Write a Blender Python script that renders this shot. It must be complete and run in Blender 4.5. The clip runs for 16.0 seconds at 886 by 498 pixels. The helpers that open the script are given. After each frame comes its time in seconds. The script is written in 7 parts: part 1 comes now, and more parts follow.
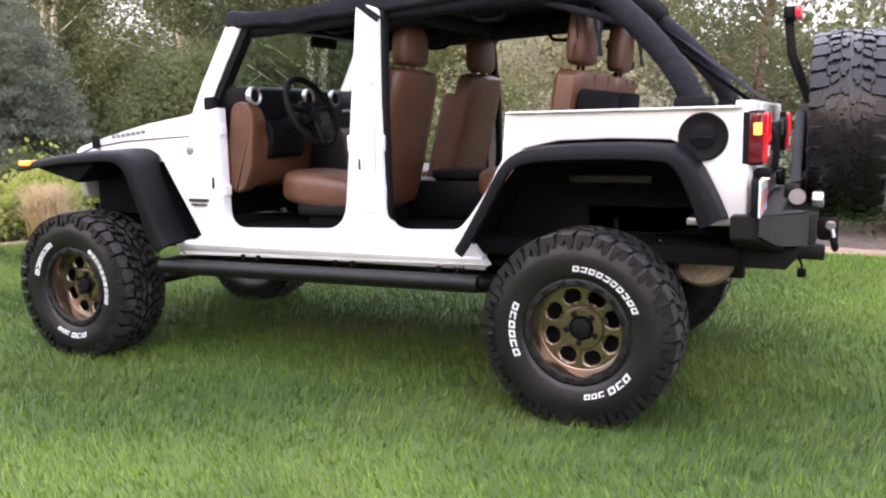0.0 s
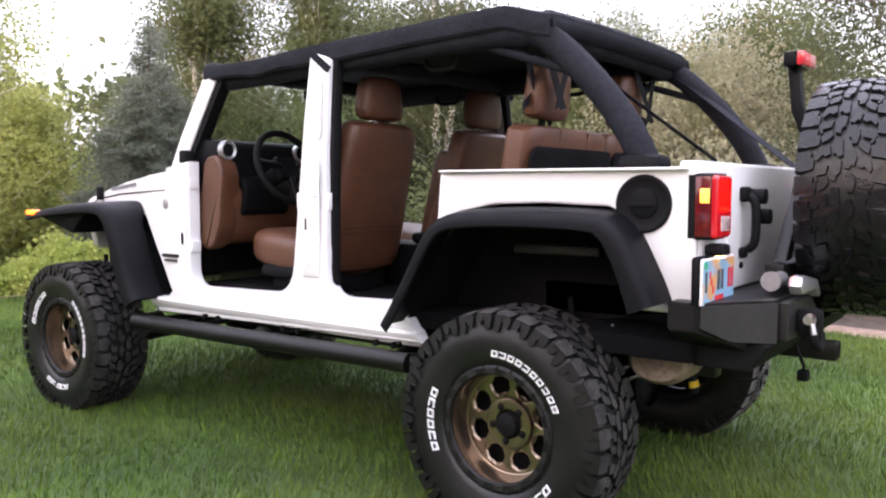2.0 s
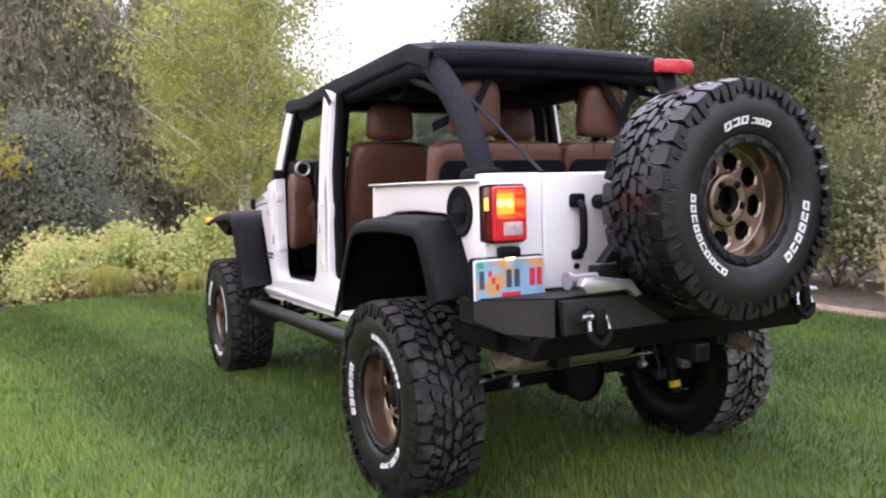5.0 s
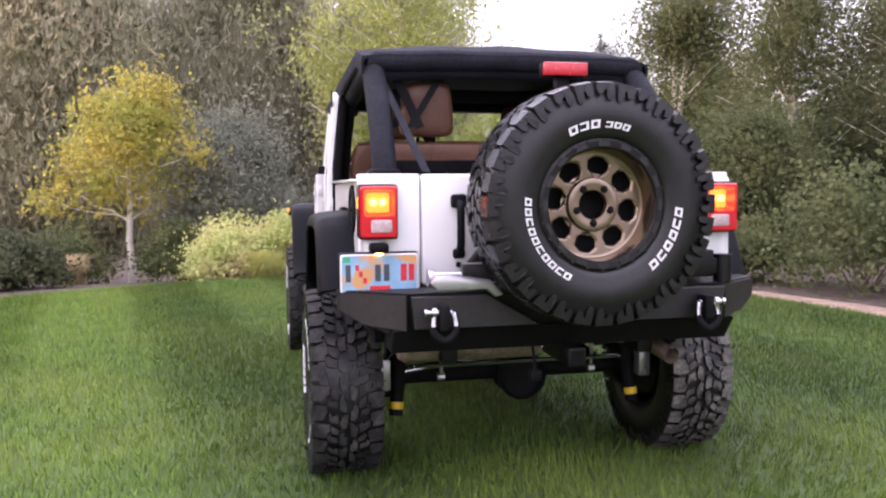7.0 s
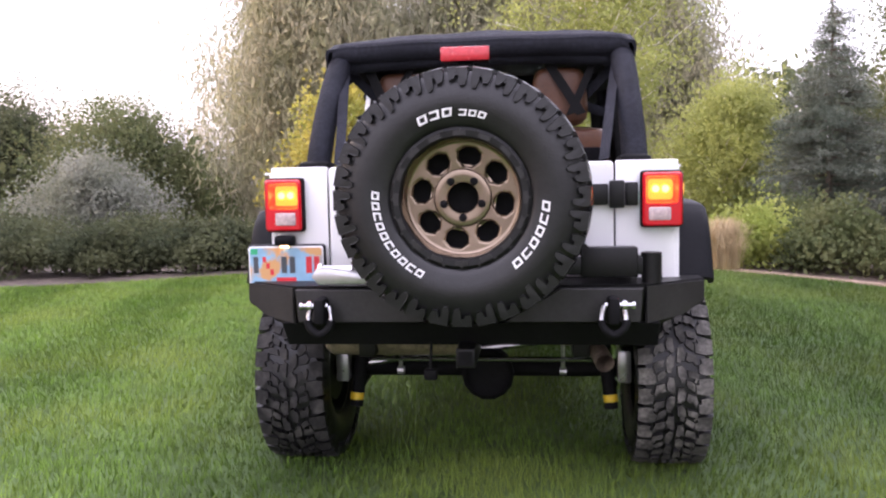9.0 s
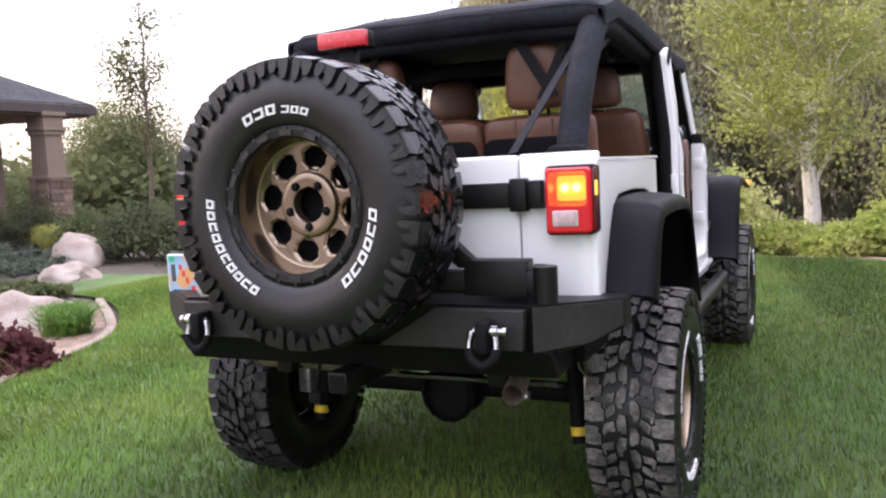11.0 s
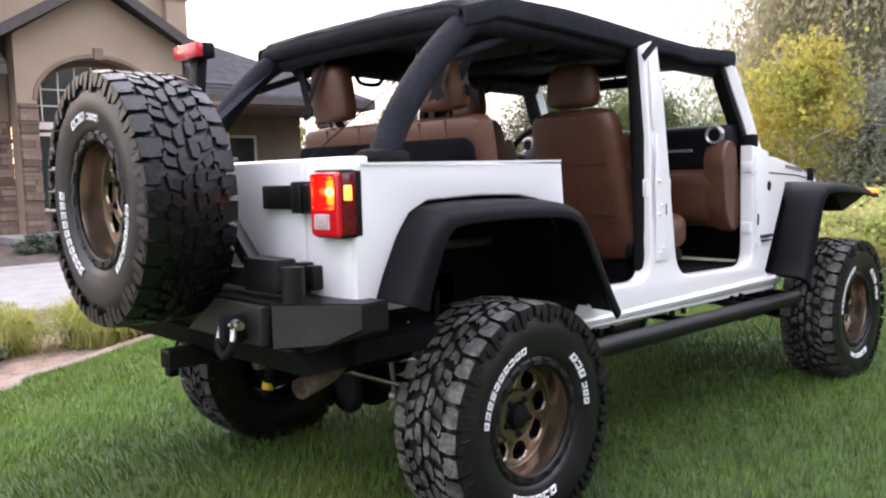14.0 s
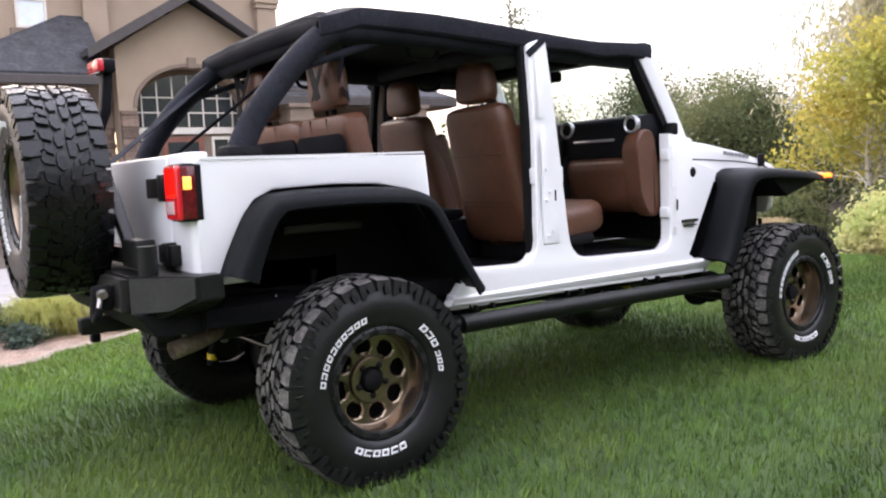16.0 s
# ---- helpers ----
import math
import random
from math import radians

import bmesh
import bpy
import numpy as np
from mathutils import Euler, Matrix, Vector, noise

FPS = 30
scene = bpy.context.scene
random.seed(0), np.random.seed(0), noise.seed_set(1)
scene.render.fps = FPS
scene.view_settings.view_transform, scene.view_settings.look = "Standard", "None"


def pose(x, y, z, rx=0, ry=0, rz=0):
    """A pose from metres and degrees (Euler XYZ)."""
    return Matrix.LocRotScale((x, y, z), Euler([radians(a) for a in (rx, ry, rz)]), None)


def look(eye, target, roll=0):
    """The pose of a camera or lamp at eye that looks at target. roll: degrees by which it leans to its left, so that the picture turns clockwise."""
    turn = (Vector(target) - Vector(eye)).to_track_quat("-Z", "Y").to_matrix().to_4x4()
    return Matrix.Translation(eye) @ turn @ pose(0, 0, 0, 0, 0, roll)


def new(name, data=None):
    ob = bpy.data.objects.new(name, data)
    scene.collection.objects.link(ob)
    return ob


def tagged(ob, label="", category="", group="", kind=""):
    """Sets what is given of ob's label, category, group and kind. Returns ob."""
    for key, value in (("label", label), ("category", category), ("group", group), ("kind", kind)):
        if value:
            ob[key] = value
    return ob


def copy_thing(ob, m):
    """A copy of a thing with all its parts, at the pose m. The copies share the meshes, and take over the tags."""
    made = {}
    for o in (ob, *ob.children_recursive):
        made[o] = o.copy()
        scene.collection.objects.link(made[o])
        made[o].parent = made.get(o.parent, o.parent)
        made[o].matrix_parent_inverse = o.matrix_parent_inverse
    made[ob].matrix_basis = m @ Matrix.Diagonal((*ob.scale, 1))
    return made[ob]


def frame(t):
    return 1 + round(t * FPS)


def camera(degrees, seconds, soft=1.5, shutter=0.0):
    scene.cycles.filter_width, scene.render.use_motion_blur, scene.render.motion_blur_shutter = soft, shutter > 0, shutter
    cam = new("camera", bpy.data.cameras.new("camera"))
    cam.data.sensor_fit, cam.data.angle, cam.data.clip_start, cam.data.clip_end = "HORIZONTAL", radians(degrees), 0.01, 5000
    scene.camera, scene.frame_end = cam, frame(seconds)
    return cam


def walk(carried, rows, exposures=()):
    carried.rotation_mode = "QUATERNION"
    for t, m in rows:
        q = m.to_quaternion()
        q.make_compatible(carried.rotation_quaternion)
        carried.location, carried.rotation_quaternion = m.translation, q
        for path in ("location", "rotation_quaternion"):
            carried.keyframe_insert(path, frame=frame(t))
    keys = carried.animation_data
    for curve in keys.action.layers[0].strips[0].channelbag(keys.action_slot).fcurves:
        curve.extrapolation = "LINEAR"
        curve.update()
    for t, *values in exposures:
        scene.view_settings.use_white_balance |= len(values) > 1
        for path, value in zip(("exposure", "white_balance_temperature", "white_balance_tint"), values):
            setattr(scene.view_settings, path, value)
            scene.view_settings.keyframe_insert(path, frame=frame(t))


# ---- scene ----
cam = camera(56.3, 16.0, soft=2.2)
PATH = [
    (0, (-4.27, -0.978, 1.31), (-2.488, -0.122, 1.009), -1.3),
    (0.5, (-4.141, -1.055, 1.316), (-2.417, -0.076, 1.053), -2.1),
    (1, (-3.89, -1.228, 1.32), (-2.208, -0.167, 1.108), -2.8),
    (1.5, (-3.702, -1.374, 1.322), (-2.063, -0.243, 1.139), -2.1),
    (2, (-3.4, -1.602, 1.286), (-1.807, -0.402, 1.137), 0.1),
    (2.5, (-3.182, -1.929, 1.295), (-1.666, -0.63, 1.175), -0.3),
    (3, (-3.007, -2.218, 1.312), (-1.577, -0.824, 1.199), -0.5),
    (3.5, (-2.809, -2.454, 1.316), (-1.488, -0.956, 1.211), -1.3),
    (4, (-2.661, -2.742, 1.302), (-1.475, -1.135, 1.195), -1.8),
    (4.5, (-2.522, -3.03, 1.319), (-1.476, -1.33, 1.193), -1.8),
    (7, (-1.16, -3.877, 1.318), (-0.738, -1.927, 1.169), -0.5),
    (7.5, (-0.801, -4.024, 1.303), (-0.597, -2.04, 1.162), -0.4),
    (8, (-0.461, -3.987, 1.302), (-0.439, -1.992, 1.152), -0.6),
    (8.5, (-0.118, -3.927, 1.325), (-0.234, -1.936, 1.172), -1.4),
    (9, (0.273, -3.873, 1.319), (0.04, -1.894, 1.148), -1.2),
    (11.5, (1.6995, -2.9914, 1.3412), (0.7169, -1.2697, 1.167), -2.3),
    (12, (1.9882, -2.8566, 1.3355), (0.8663, -1.2251, 1.1847), -1.2),
    (12.5, (2.1833, -2.684, 1.3221), (0.9762, -1.1224, 1.1656), -1.4),
    (13, (2.3733, -2.4829, 1.3268), (1.0876, -0.9918, 1.1668), -1.7),
    (13.5, (2.6445, -2.3558, 1.3142), (1.2697, -0.9507, 1.1475), -1.6),
    (14, (2.8447, -2.2235, 1.3142), (1.4196, -0.8717, 1.1327), -1.5),
    (14.5, (3.0271, -2.0478, 1.3004), (1.5606, -0.7404, 1.1198), -1.6),
    (15, (3.2618, -1.9451, 1.2954), (1.7421, -0.6989, 1.1307), -2.4),
    (15.5, (3.5538, -1.8276, 1.2806), (1.9808, -0.6485, 1.1129), -2.7),
    (16, (3.7983, -1.6726, 1.255), (2.1929, -0.5409, 1.0745), -2.6),
]
EXPOSURE = 1.45
walk(cam, [(t, look(eye, target, roll)) for t, eye, target, roll in PATH],
     [(t, EXPOSURE + e, 6320, tint) for t, e, tint in ((0.0, 0.38, 22), (1.5, 0.25, 22), (3.0, 0.08, 21), (4.5, 0.0, 21), (7.0, 0.12, 31), (9.0, 0.15, 28), (11.5, 0.12, 20), (14.0, 0.17, 18), (16.0, 0.22, 17))])

# ---- light: a bright, hazy evening sky; the low sun stands behind the house, whose shadow covers the vehicle ----
SUN_AZ, SUN_EL = 272.0, 16.0      # degrees clockwise from +y, degrees above the horizon
world = bpy.data.worlds.new("world")
scene.world = world
world.use_nodes = True
wn, wl = world.node_tree.nodes, world.node_tree.links
sky = wn.new("ShaderNodeTexSky")
sky.sky_type = "NISHITA"
sky.sun_disc = False
sky.sun_elevation = radians(SUN_EL)
sky.sun_rotation = radians(SUN_AZ)
sky.dust_density = 4.0
sky.air_density = 1.5
haze = wn.new("ShaderNodeMix")
haze.data_type = "RGBA"
haze.inputs[0].default_value = 0.48
# a sheet of pale cloud over the sky, brighter overhead than at the horizon, as an overcast sky is
where, height, lift, cloud = (wn.new("ShaderNode" + k) for k in ("TexCoord", "SeparateXYZ", "MapRange", "VectorMath"))
wl.new(where.outputs["Generated"], height.inputs[0])
wl.new(height.outputs[2], lift.inputs[0])
lift.inputs[3].default_value, lift.inputs[4].default_value = 0.75, 2.9
cloud.operation = "SCALE"
cloud.inputs[0].default_value = (9.2, 9.2, 10.1)
wl.new(lift.outputs[0], cloud.inputs["Scale"])
wl.new(cloud.outputs[0], haze.inputs[7])
wl.new(sky.outputs[0], haze.inputs[6])
wl.new(haze.outputs[2], wn["Background"].inputs[0])
wn["Background"].inputs[1].default_value = 0.105
sun_data = bpy.data.lights.new("sun", "SUN")
sun_data.energy = 1.2
sun_data.angle = radians(16)
sun_data.color = (1.0, 0.86, 0.66)
sun = new("sun", sun_data)
az, el = radians(SUN_AZ), radians(SUN_EL)
sun_way = Vector((math.sin(az) * math.cos(el), math.cos(az) * math.cos(el), math.sin(el)))
sun.matrix_world = look(sun_way * 60, (0, 0, 0))


# ---- materials ----
def material(name, colour, rough=0.5, metal=0.0, vary=0.12, scale=6.0, fine=60.0, bump=0.0, bump_scale=80.0,
             coat=0.0, second=None, second_scale=1.5, second_lo=0.5, second_hi=0.7, per_object=0.0, per_island=0.0, spec=0.5, uneven=0.08):
    """A surface of one colour with variation at two scales, an optional second colour in patches, and fine relief."""
    m = bpy.data.materials.new(name)
    m.use_nodes = True
    n, l = m.node_tree.nodes, m.node_tree.links
    bsdf = n["Principled BSDF"]
    where = n.new("ShaderNodeTexCoord").outputs["Object"]

    def noise_tex(s, detail=4.0):
        t = n.new("ShaderNodeTexNoise")
        t.inputs["Scale"].default_value, t.inputs["Detail"].default_value = s, detail
        l.new(where, t.inputs["Vector"])
        return t.outputs["Fac"]

    def mixed(fac, a, b, kind="MIX"):
        x = n.new("ShaderNodeMix")
        x.data_type, x.blend_type = "RGBA", kind
        for socket, v in ((x.inputs[0], fac), (x.inputs[6], a), (x.inputs[7], b)):
            if isinstance(v, (float, int)):
                socket.default_value = v
            elif isinstance(v, tuple):
                socket.default_value = (*v[:3], 1)
            else:
                l.new(v, socket)
        return x.outputs[2]

    def ramp(v, lo, hi):
        r = n.new("ShaderNodeMapRange")
        r.inputs[1].default_value, r.inputs[2].default_value = lo, hi
        l.new(v, r.inputs[0])
        return r.outputs[0]

    dark = tuple(c * (1 - vary) for c in colour)
    light = tuple(min(1, c * (1 + vary)) for c in colour)
    col = mixed(ramp(noise_tex(scale), 0.3, 0.7), dark, light)
    if second:
        col = mixed(ramp(noise_tex(second_scale, 6), second_lo, second_hi), col, tuple(second))
    if fine:
        grey = mixed(ramp(noise_tex(fine, 2), 0.3, 0.7), (1 - vary,) * 3, (1 + 0.6 * vary,) * 3)
        col = mixed(1.0, col, grey, "MULTIPLY")
    for amount, source in ((per_object, "ShaderNodeObjectInfo"), (per_island, "ShaderNodeNewGeometry")):
        if amount:
            info = n.new(source)
            value = info.outputs["Random"] if source == "ShaderNodeObjectInfo" else info.outputs["Random Per Island"]
            col = mixed(1.0, col, mixed(value, (1 - amount,) * 3, (1 + amount,) * 3), "MULTIPLY")
    l.new(col, bsdf.inputs["Base Color"])
    r = n.new("ShaderNodeMapRange")
    r.inputs[3].default_value, r.inputs[4].default_value = max(0.03, rough - uneven), min(1, rough + uneven)
    l.new(noise_tex(scale * 2.3), r.inputs[0])
    l.new(r.outputs[0], bsdf.inputs["Roughness"])
    bsdf.inputs["Metallic"].default_value = metal
    bsdf.inputs["Specular IOR Level"].default_value = spec
    bsdf.inputs["Coat Weight"].default_value = coat
    bsdf.inputs["Coat Roughness"].default_value = 0.06
    if bump:
        b = n.new("ShaderNodeBump")
        b.inputs["Strength"].default_value = min(1.0, bump)
        b.inputs["Distance"].default_value = 0.004
        l.new(noise_tex(bump_scale, 5), b.inputs["Height"])
        l.new(b.outputs[0], bsdf.inputs["Normal"])
    return m


def glass_material(name, tint, rough=0.02, clear=0.9):
    m = bpy.data.materials.new(name)
    m.use_nodes = True
    n, l = m.node_tree.nodes, m.node_tree.links
    n.remove(n["Principled BSDF"])
    mix, clearb, gloss = (n.new("ShaderNode" + s) for s in ("MixShader", "BsdfTransparent", "BsdfGlossy"))
    clearb.inputs[0].default_value = (*tint, 1)
    gloss.inputs["Roughness"].default_value = rough
    mix.inputs[0].default_value = 0.07
    l.new(clearb.outputs[0], mix.inputs[1])
    l.new(gloss.outputs[0], mix.inputs[2])
    l.new(mix.outputs[0], n["Material Output"].inputs[0])
    return m


def lamp_material(name, colour, strength, rough=0.15, glow=None):
    m = material(name, colour, rough, vary=0.05, coat=0.6, fine=0)
    b = m.node_tree.nodes["Principled BSDF"]
    b.inputs["Emission Color"].default_value = (*(glow or colour), 1)
    b.inputs["Emission Strength"].default_value = strength
    return m


def leaf_material(name, a, b, vary=0.10, thin=0.5):
    """Leaves: two colours mixed leaf by leaf and over the crown, with light passing through."""
    m = material(name, a, 0.55, vary=0.2, scale=1.2, fine=0, per_island=vary, second=b, second_scale=1.1, second_lo=0.4, second_hi=0.62, spec=0.10)
    n, l = m.node_tree.nodes, m.node_tree.links
    bsdf = n["Principled BSDF"]
    through_leaf, mix = n.new("ShaderNodeBsdfTranslucent"), n.new("ShaderNodeMixShader")
    l.new(bsdf.inputs["Base Color"].links[0].from_socket, through_leaf.inputs[0])
    mix.inputs[0].default_value = thin
    l.new(bsdf.outputs[0], mix.inputs[1])
    l.new(through_leaf.outputs[0], mix.inputs[2])
    l.new(mix.outputs[0], n["Material Output"].inputs[0])
    return m


PAINT = material("white_paint", (0.80, 0.80, 0.80), 0.30, vary=0.008, scale=1.5, fine=0, coat=0.4, uneven=0.01)
PLASTIC = material("black_plastic", (0.0048, 0.0051, 0.0066), 0.5, vary=0.2, bump=0.15, bump_scale=400, spec=0.11)
TRIM = material("black_trim", (0.0068, 0.0068, 0.0075), 0.7, vary=0.2, spec=0.12)
STEEL = material("black_coated_steel", (0.0055, 0.0055, 0.0056), 0.42, vary=0.25, bump=0.3, bump_scale=260, spec=0.3)
GREYSTEEL = material("charcoal_coated_steel", (0.019, 0.018, 0.0175), 0.45, vary=0.25, bump=0.3, bump_scale=260, spec=0.4)
RUBBER = material("tyre_rubber", (0.0075, 0.0075, 0.0080), 0.38, vary=0.25, scale=20, bump=0.25, bump_scale=150, spec=0.44, second=(0.014, 0.0138, 0.0132), second_scale=5, second_lo=0.5, second_hi=0.8)
TREAD = material("dusty_tread_rubber", (0.030, 0.029, 0.0285), 0.8, vary=0.45, scale=9, bump=0.7, bump_scale=120, second=(0.080, 0.075, 0.070), second_scale=11, second_lo=0.48, second_hi=0.72, spec=0.2)
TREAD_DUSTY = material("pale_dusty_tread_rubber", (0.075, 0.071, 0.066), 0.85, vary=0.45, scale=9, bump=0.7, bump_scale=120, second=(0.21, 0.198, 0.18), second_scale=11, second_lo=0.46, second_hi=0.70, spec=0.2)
TREAD_CLEAN = material("clean_tread_rubber", (0.0034, 0.0038, 0.0050), 0.28, vary=0.35, scale=9, bump=0.5, bump_scale=90, second=(0.009, 0.009, 0.010), second_scale=16, second_lo=0.55, second_hi=0.75, spec=0.34)
LETTER = material("white_rubber", (0.72, 0.72, 0.72), 0.6, vary=0.06, scale=30)
BRONZE = material("bronze_wheel", (0.265, 0.208, 0.155), 0.23, metal=0.92, vary=0.12, scale=10, fine=0)
LEATHER = material("saddle_leather", (0.100, 0.0415, 0.021), 0.42, vary=0.14, scale=8, bump=0.35, bump_scale=320)
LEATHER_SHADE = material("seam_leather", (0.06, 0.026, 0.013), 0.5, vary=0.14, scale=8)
CARPET = material("black_carpet", (0.006, 0.006, 0.007), 0.95, vary=0.3, bump=0.6, bump_scale=500, spec=0.1)
FABRIC = material("black_canvas", (0.0150, 0.0160, 0.0215), 0.72, vary=0.3, scale=5, bump=0.5, bump_scale=700, spec=0.12)
CHROME = material("bright_metal", (0.48, 0.48, 0.50), 0.2, metal=1.0, vary=0.08)
SILVER = material("silver_plastic", (0.45, 0.45, 0.46), 0.3, metal=0.7, vary=0.08)
ZINC = material("pale_zinc_plate", (0.50, 0.50, 0.51), 0.30, metal=0.75, vary=0.08)
RUST = material("dull_exhaust_steel", (0.27, 0.215, 0.165), 0.5, metal=0.4, vary=0.3, scale=12)
RED = lamp_material("red_lens", (0.40, 0.006, 0.012), 0.06, glow=(1.0, 0.02, 0.025))
LIT = lamp_material("lit_lens", (0.9, 0.35, 0.06), 1.35, glow=(1.0, 0.46, 0.09))
BULB = lamp_material("lit_bulb", (1.0, 0.7, 0.3), 5.0, glow=(1.0, 0.72, 0.28))
LITRED = lamp_material("glowing_red_lens", (0.55, 0.015, 0.015), 0.42, glow=(1.0, 0.028, 0.025))
SMOKED = material("smoked_red_lens", (0.10, 0.004, 0.007), 0.15, vary=0.2, scale=30, coat=0.5)
SIDELIT = lamp_material("lit_side_lens", (0.9, 0.35, 0.06), 0.9, glow=(1.0, 0.36, 0.05))
REDPANE = glass_material("clear_red_pane", (1.0, 0.62, 0.42), 0.06)
CLEARLENS = material("clear_lens", (0.55, 0.42, 0.42), 0.15, vary=0.2, scale=40, coat=0.5)
AMBER = lamp_material("amber_lens", (0.8, 0.22, 0.02), 1.0, glow=(1.0, 0.22, 0.02))
REDPLAIN = material("unlit_red_lens", (0.5, 0.02, 0.03), 0.25, vary=0.1, scale=30, coat=0.5)
GLASS = glass_material("clear_glass", (0.90, 0.95, 0.92))
DARKGLASS = material("dark_reflective_glass", (0.03, 0.035, 0.04), 0.06, vary=0.1)


# ---- helpers for meshes ----
def part(name, bm, mat, parent=None, label="", smooth=True):
    """Links a bmesh as one mesh object under a thing or a part."""
    bmesh.ops.recalc_face_normals(bm, faces=bm.faces)
    me = bpy.data.meshes.new(name)
    bm.to_mesh(me)
    bm.free()
    me.materials.append(mat)
    if smooth:
        me.polygons.foreach_set("use_smooth", [True] * len(me.polygons))
        me.set_sharp_from_angle(angle=radians(35))
    ob = new(name, me)
    if parent:
        ob.parent = parent
    if label:
        tagged(ob, label)
    return ob


def empty(name, label, category, group="", m=None, kind=""):
    ob = tagged(new(name), label, category, group, kind)
    ob.empty_display_size = 0.1
    if m:
        ob.matrix_world = m
    return ob


def box(bm, lo, hi, bevel=0.0, segments=2, m=None):
    """A box between two corners, with rounded edges, optionally moved by m."""
    lo, hi = Vector(lo), Vector(hi)
    made = bmesh.ops.create_cube(bm, size=1, matrix=Matrix.Translation((lo + hi) / 2) @ Matrix.Diagonal((*(hi - lo), 1)))
    verts = made["verts"]
    if bevel:
        edges = list({e for v in verts for e in v.link_edges})
        out = bmesh.ops.bevel(bm, geom=edges, offset=bevel, segments=segments, affect="EDGES", profile=0.5)
        verts = list({v for f in out["faces"] for v in f.verts} | {v for v in verts if v.is_valid})
    if m:
        bmesh.ops.transform(bm, matrix=m, verts=verts)
    return bm


def prism(bm, poly, a, b, axis="x", bevel=0.0, segments=2, shape=None):
    """A flat outline, (y, z) for axis x, (x, z) for axis y or (x, y) for axis z, given depth from a to b."""
    def at(u, v, w):
        return {"x": (w, u, v), "y": (u, w, v), "z": (u, v, w)}[axis]
    va = [bm.verts.new(at(u, v, a)) for u, v in poly]
    vb = [bm.verts.new(at(u, v, b)) for u, v in poly]
    faces = [bm.faces.new(va), bm.faces.new(list(reversed(vb)))]
    for i in range(len(poly)):
        j = (i + 1) % len(poly)
        faces.append(bm.faces.new((va[j], va[i], vb[i], vb[j])))
    bmesh.ops.recalc_face_normals(bm, faces=faces)
    verts = va + vb
    if bevel:
        edges = list({e for f in faces[:2] for e in f.edges})
        out = bmesh.ops.bevel(bm, geom=edges, offset=bevel, segments=segments, affect="EDGES", profile=0.5, clamp_overlap=True)
        verts = list({v for f in out["faces"] for v in f.verts} | {v for v in verts if v.is_valid})
    if shape:
        for v in verts:
            v.co = Vector(shape(*v.co))
    return bm


def smoothed(points, steps=6, closed=False):
    """A Catmull-Rom curve through points."""
    p = [Vector(q) for q in points]
    n, out = len(p), []
    for i in range(n if closed else n - 1):
        a, b, c, d = (p[(i + k) % n] if closed else p[min(max(i + k, 0), n - 1)] for k in (-1, 0, 1, 2))
        for s in range(steps):
            t = s / steps
            out.append(0.5 * (2 * b + (c - a) * t + (2 * a - 5 * b + 4 * c - d) * t**2 + (3 * b - a - 3 * c + d) * t**3))
    if not closed:
        out.append(p[-1])
    return out


def tube(bm, points, radius, segments=12, closed=False, cap=True):
    """A round bar along points; radius is a number or one for each point."""
    pts = [Vector(p) for p in points]
    n = len(pts)
    radii = radius if isinstance(radius, (list, tuple)) else [radius] * n
    rings, up = [], None
    for i, p in enumerate(pts):
        a, b = (pts[i - 1], pts[(i + 1) % n]) if closed else (pts[max(i - 1, 0)], pts[min(i + 1, n - 1)])
        way = (b - a).normalized()
        if up is None:
            up = way.orthogonal().normalized()
        up = (up - way * up.dot(way)).normalized()
        side = way.cross(up)
        rings.append([bm.verts.new(p + radii[i] * (math.cos(k * math.tau / segments) * up + math.sin(k * math.tau / segments) * side)) for k in range(segments)])
    for i in range(n if closed else n - 1):
        r, s = rings[i], rings[(i + 1) % n]
        for k in range(segments):
            bm.faces.new((r[k], r[(k + 1) % segments], s[(k + 1) % segments], s[k]))
    if cap and not closed:
        bm.faces.new(rings[0][::-1])
        bm.faces.new(rings[-1])
    return bm


def lathe(bm, profile, segments=48, closed=False, m=None):
    """Turns a profile of (x, r) about the x axis."""
    rings = []
    for x, r in profile:
        rings.append([bm.verts.new((x, r * math.cos(k * math.tau / segments), r * math.sin(k * math.tau / segments))) for k in range(segments)])
    pairs = list(zip(rings, rings[1:])) + ([(rings[-1], rings[0])] if closed else [])
    for r, s in pairs:
        for k in range(segments):
            bm.faces.new((r[k], r[(k + 1) % segments], s[(k + 1) % segments], s[k]))
    if m:
        bmesh.ops.transform(bm, matrix=m, verts=[v for r in rings for v in r])
    return bm


def loft(bm, sections, closed=True, caps=True):
    """A skin over sections that have the same number of points."""
    rings = [[bm.verts.new(p) for p in s] for s in sections]
    n = len(rings[0])
    for r, s in zip(rings, rings[1:]):
        for k in range(n if closed else n - 1):
            bm.faces.new((r[k], r[(k + 1) % n], s[(k + 1) % n], s[k]))
    if caps and closed:
        bm.faces.new(rings[0][::-1])
        bm.faces.new(rings[-1])
    return bm


def mesh_from(name, verts, faces, mat, parent=None, label=""):
    me = bpy.data.meshes.new(name)
    me.from_pydata(verts, [], faces)
    me.materials.append(mat)
    ob = new(name, me)
    if parent:
        ob.parent = parent
    if label:
        tagged(ob, label)
    return ob

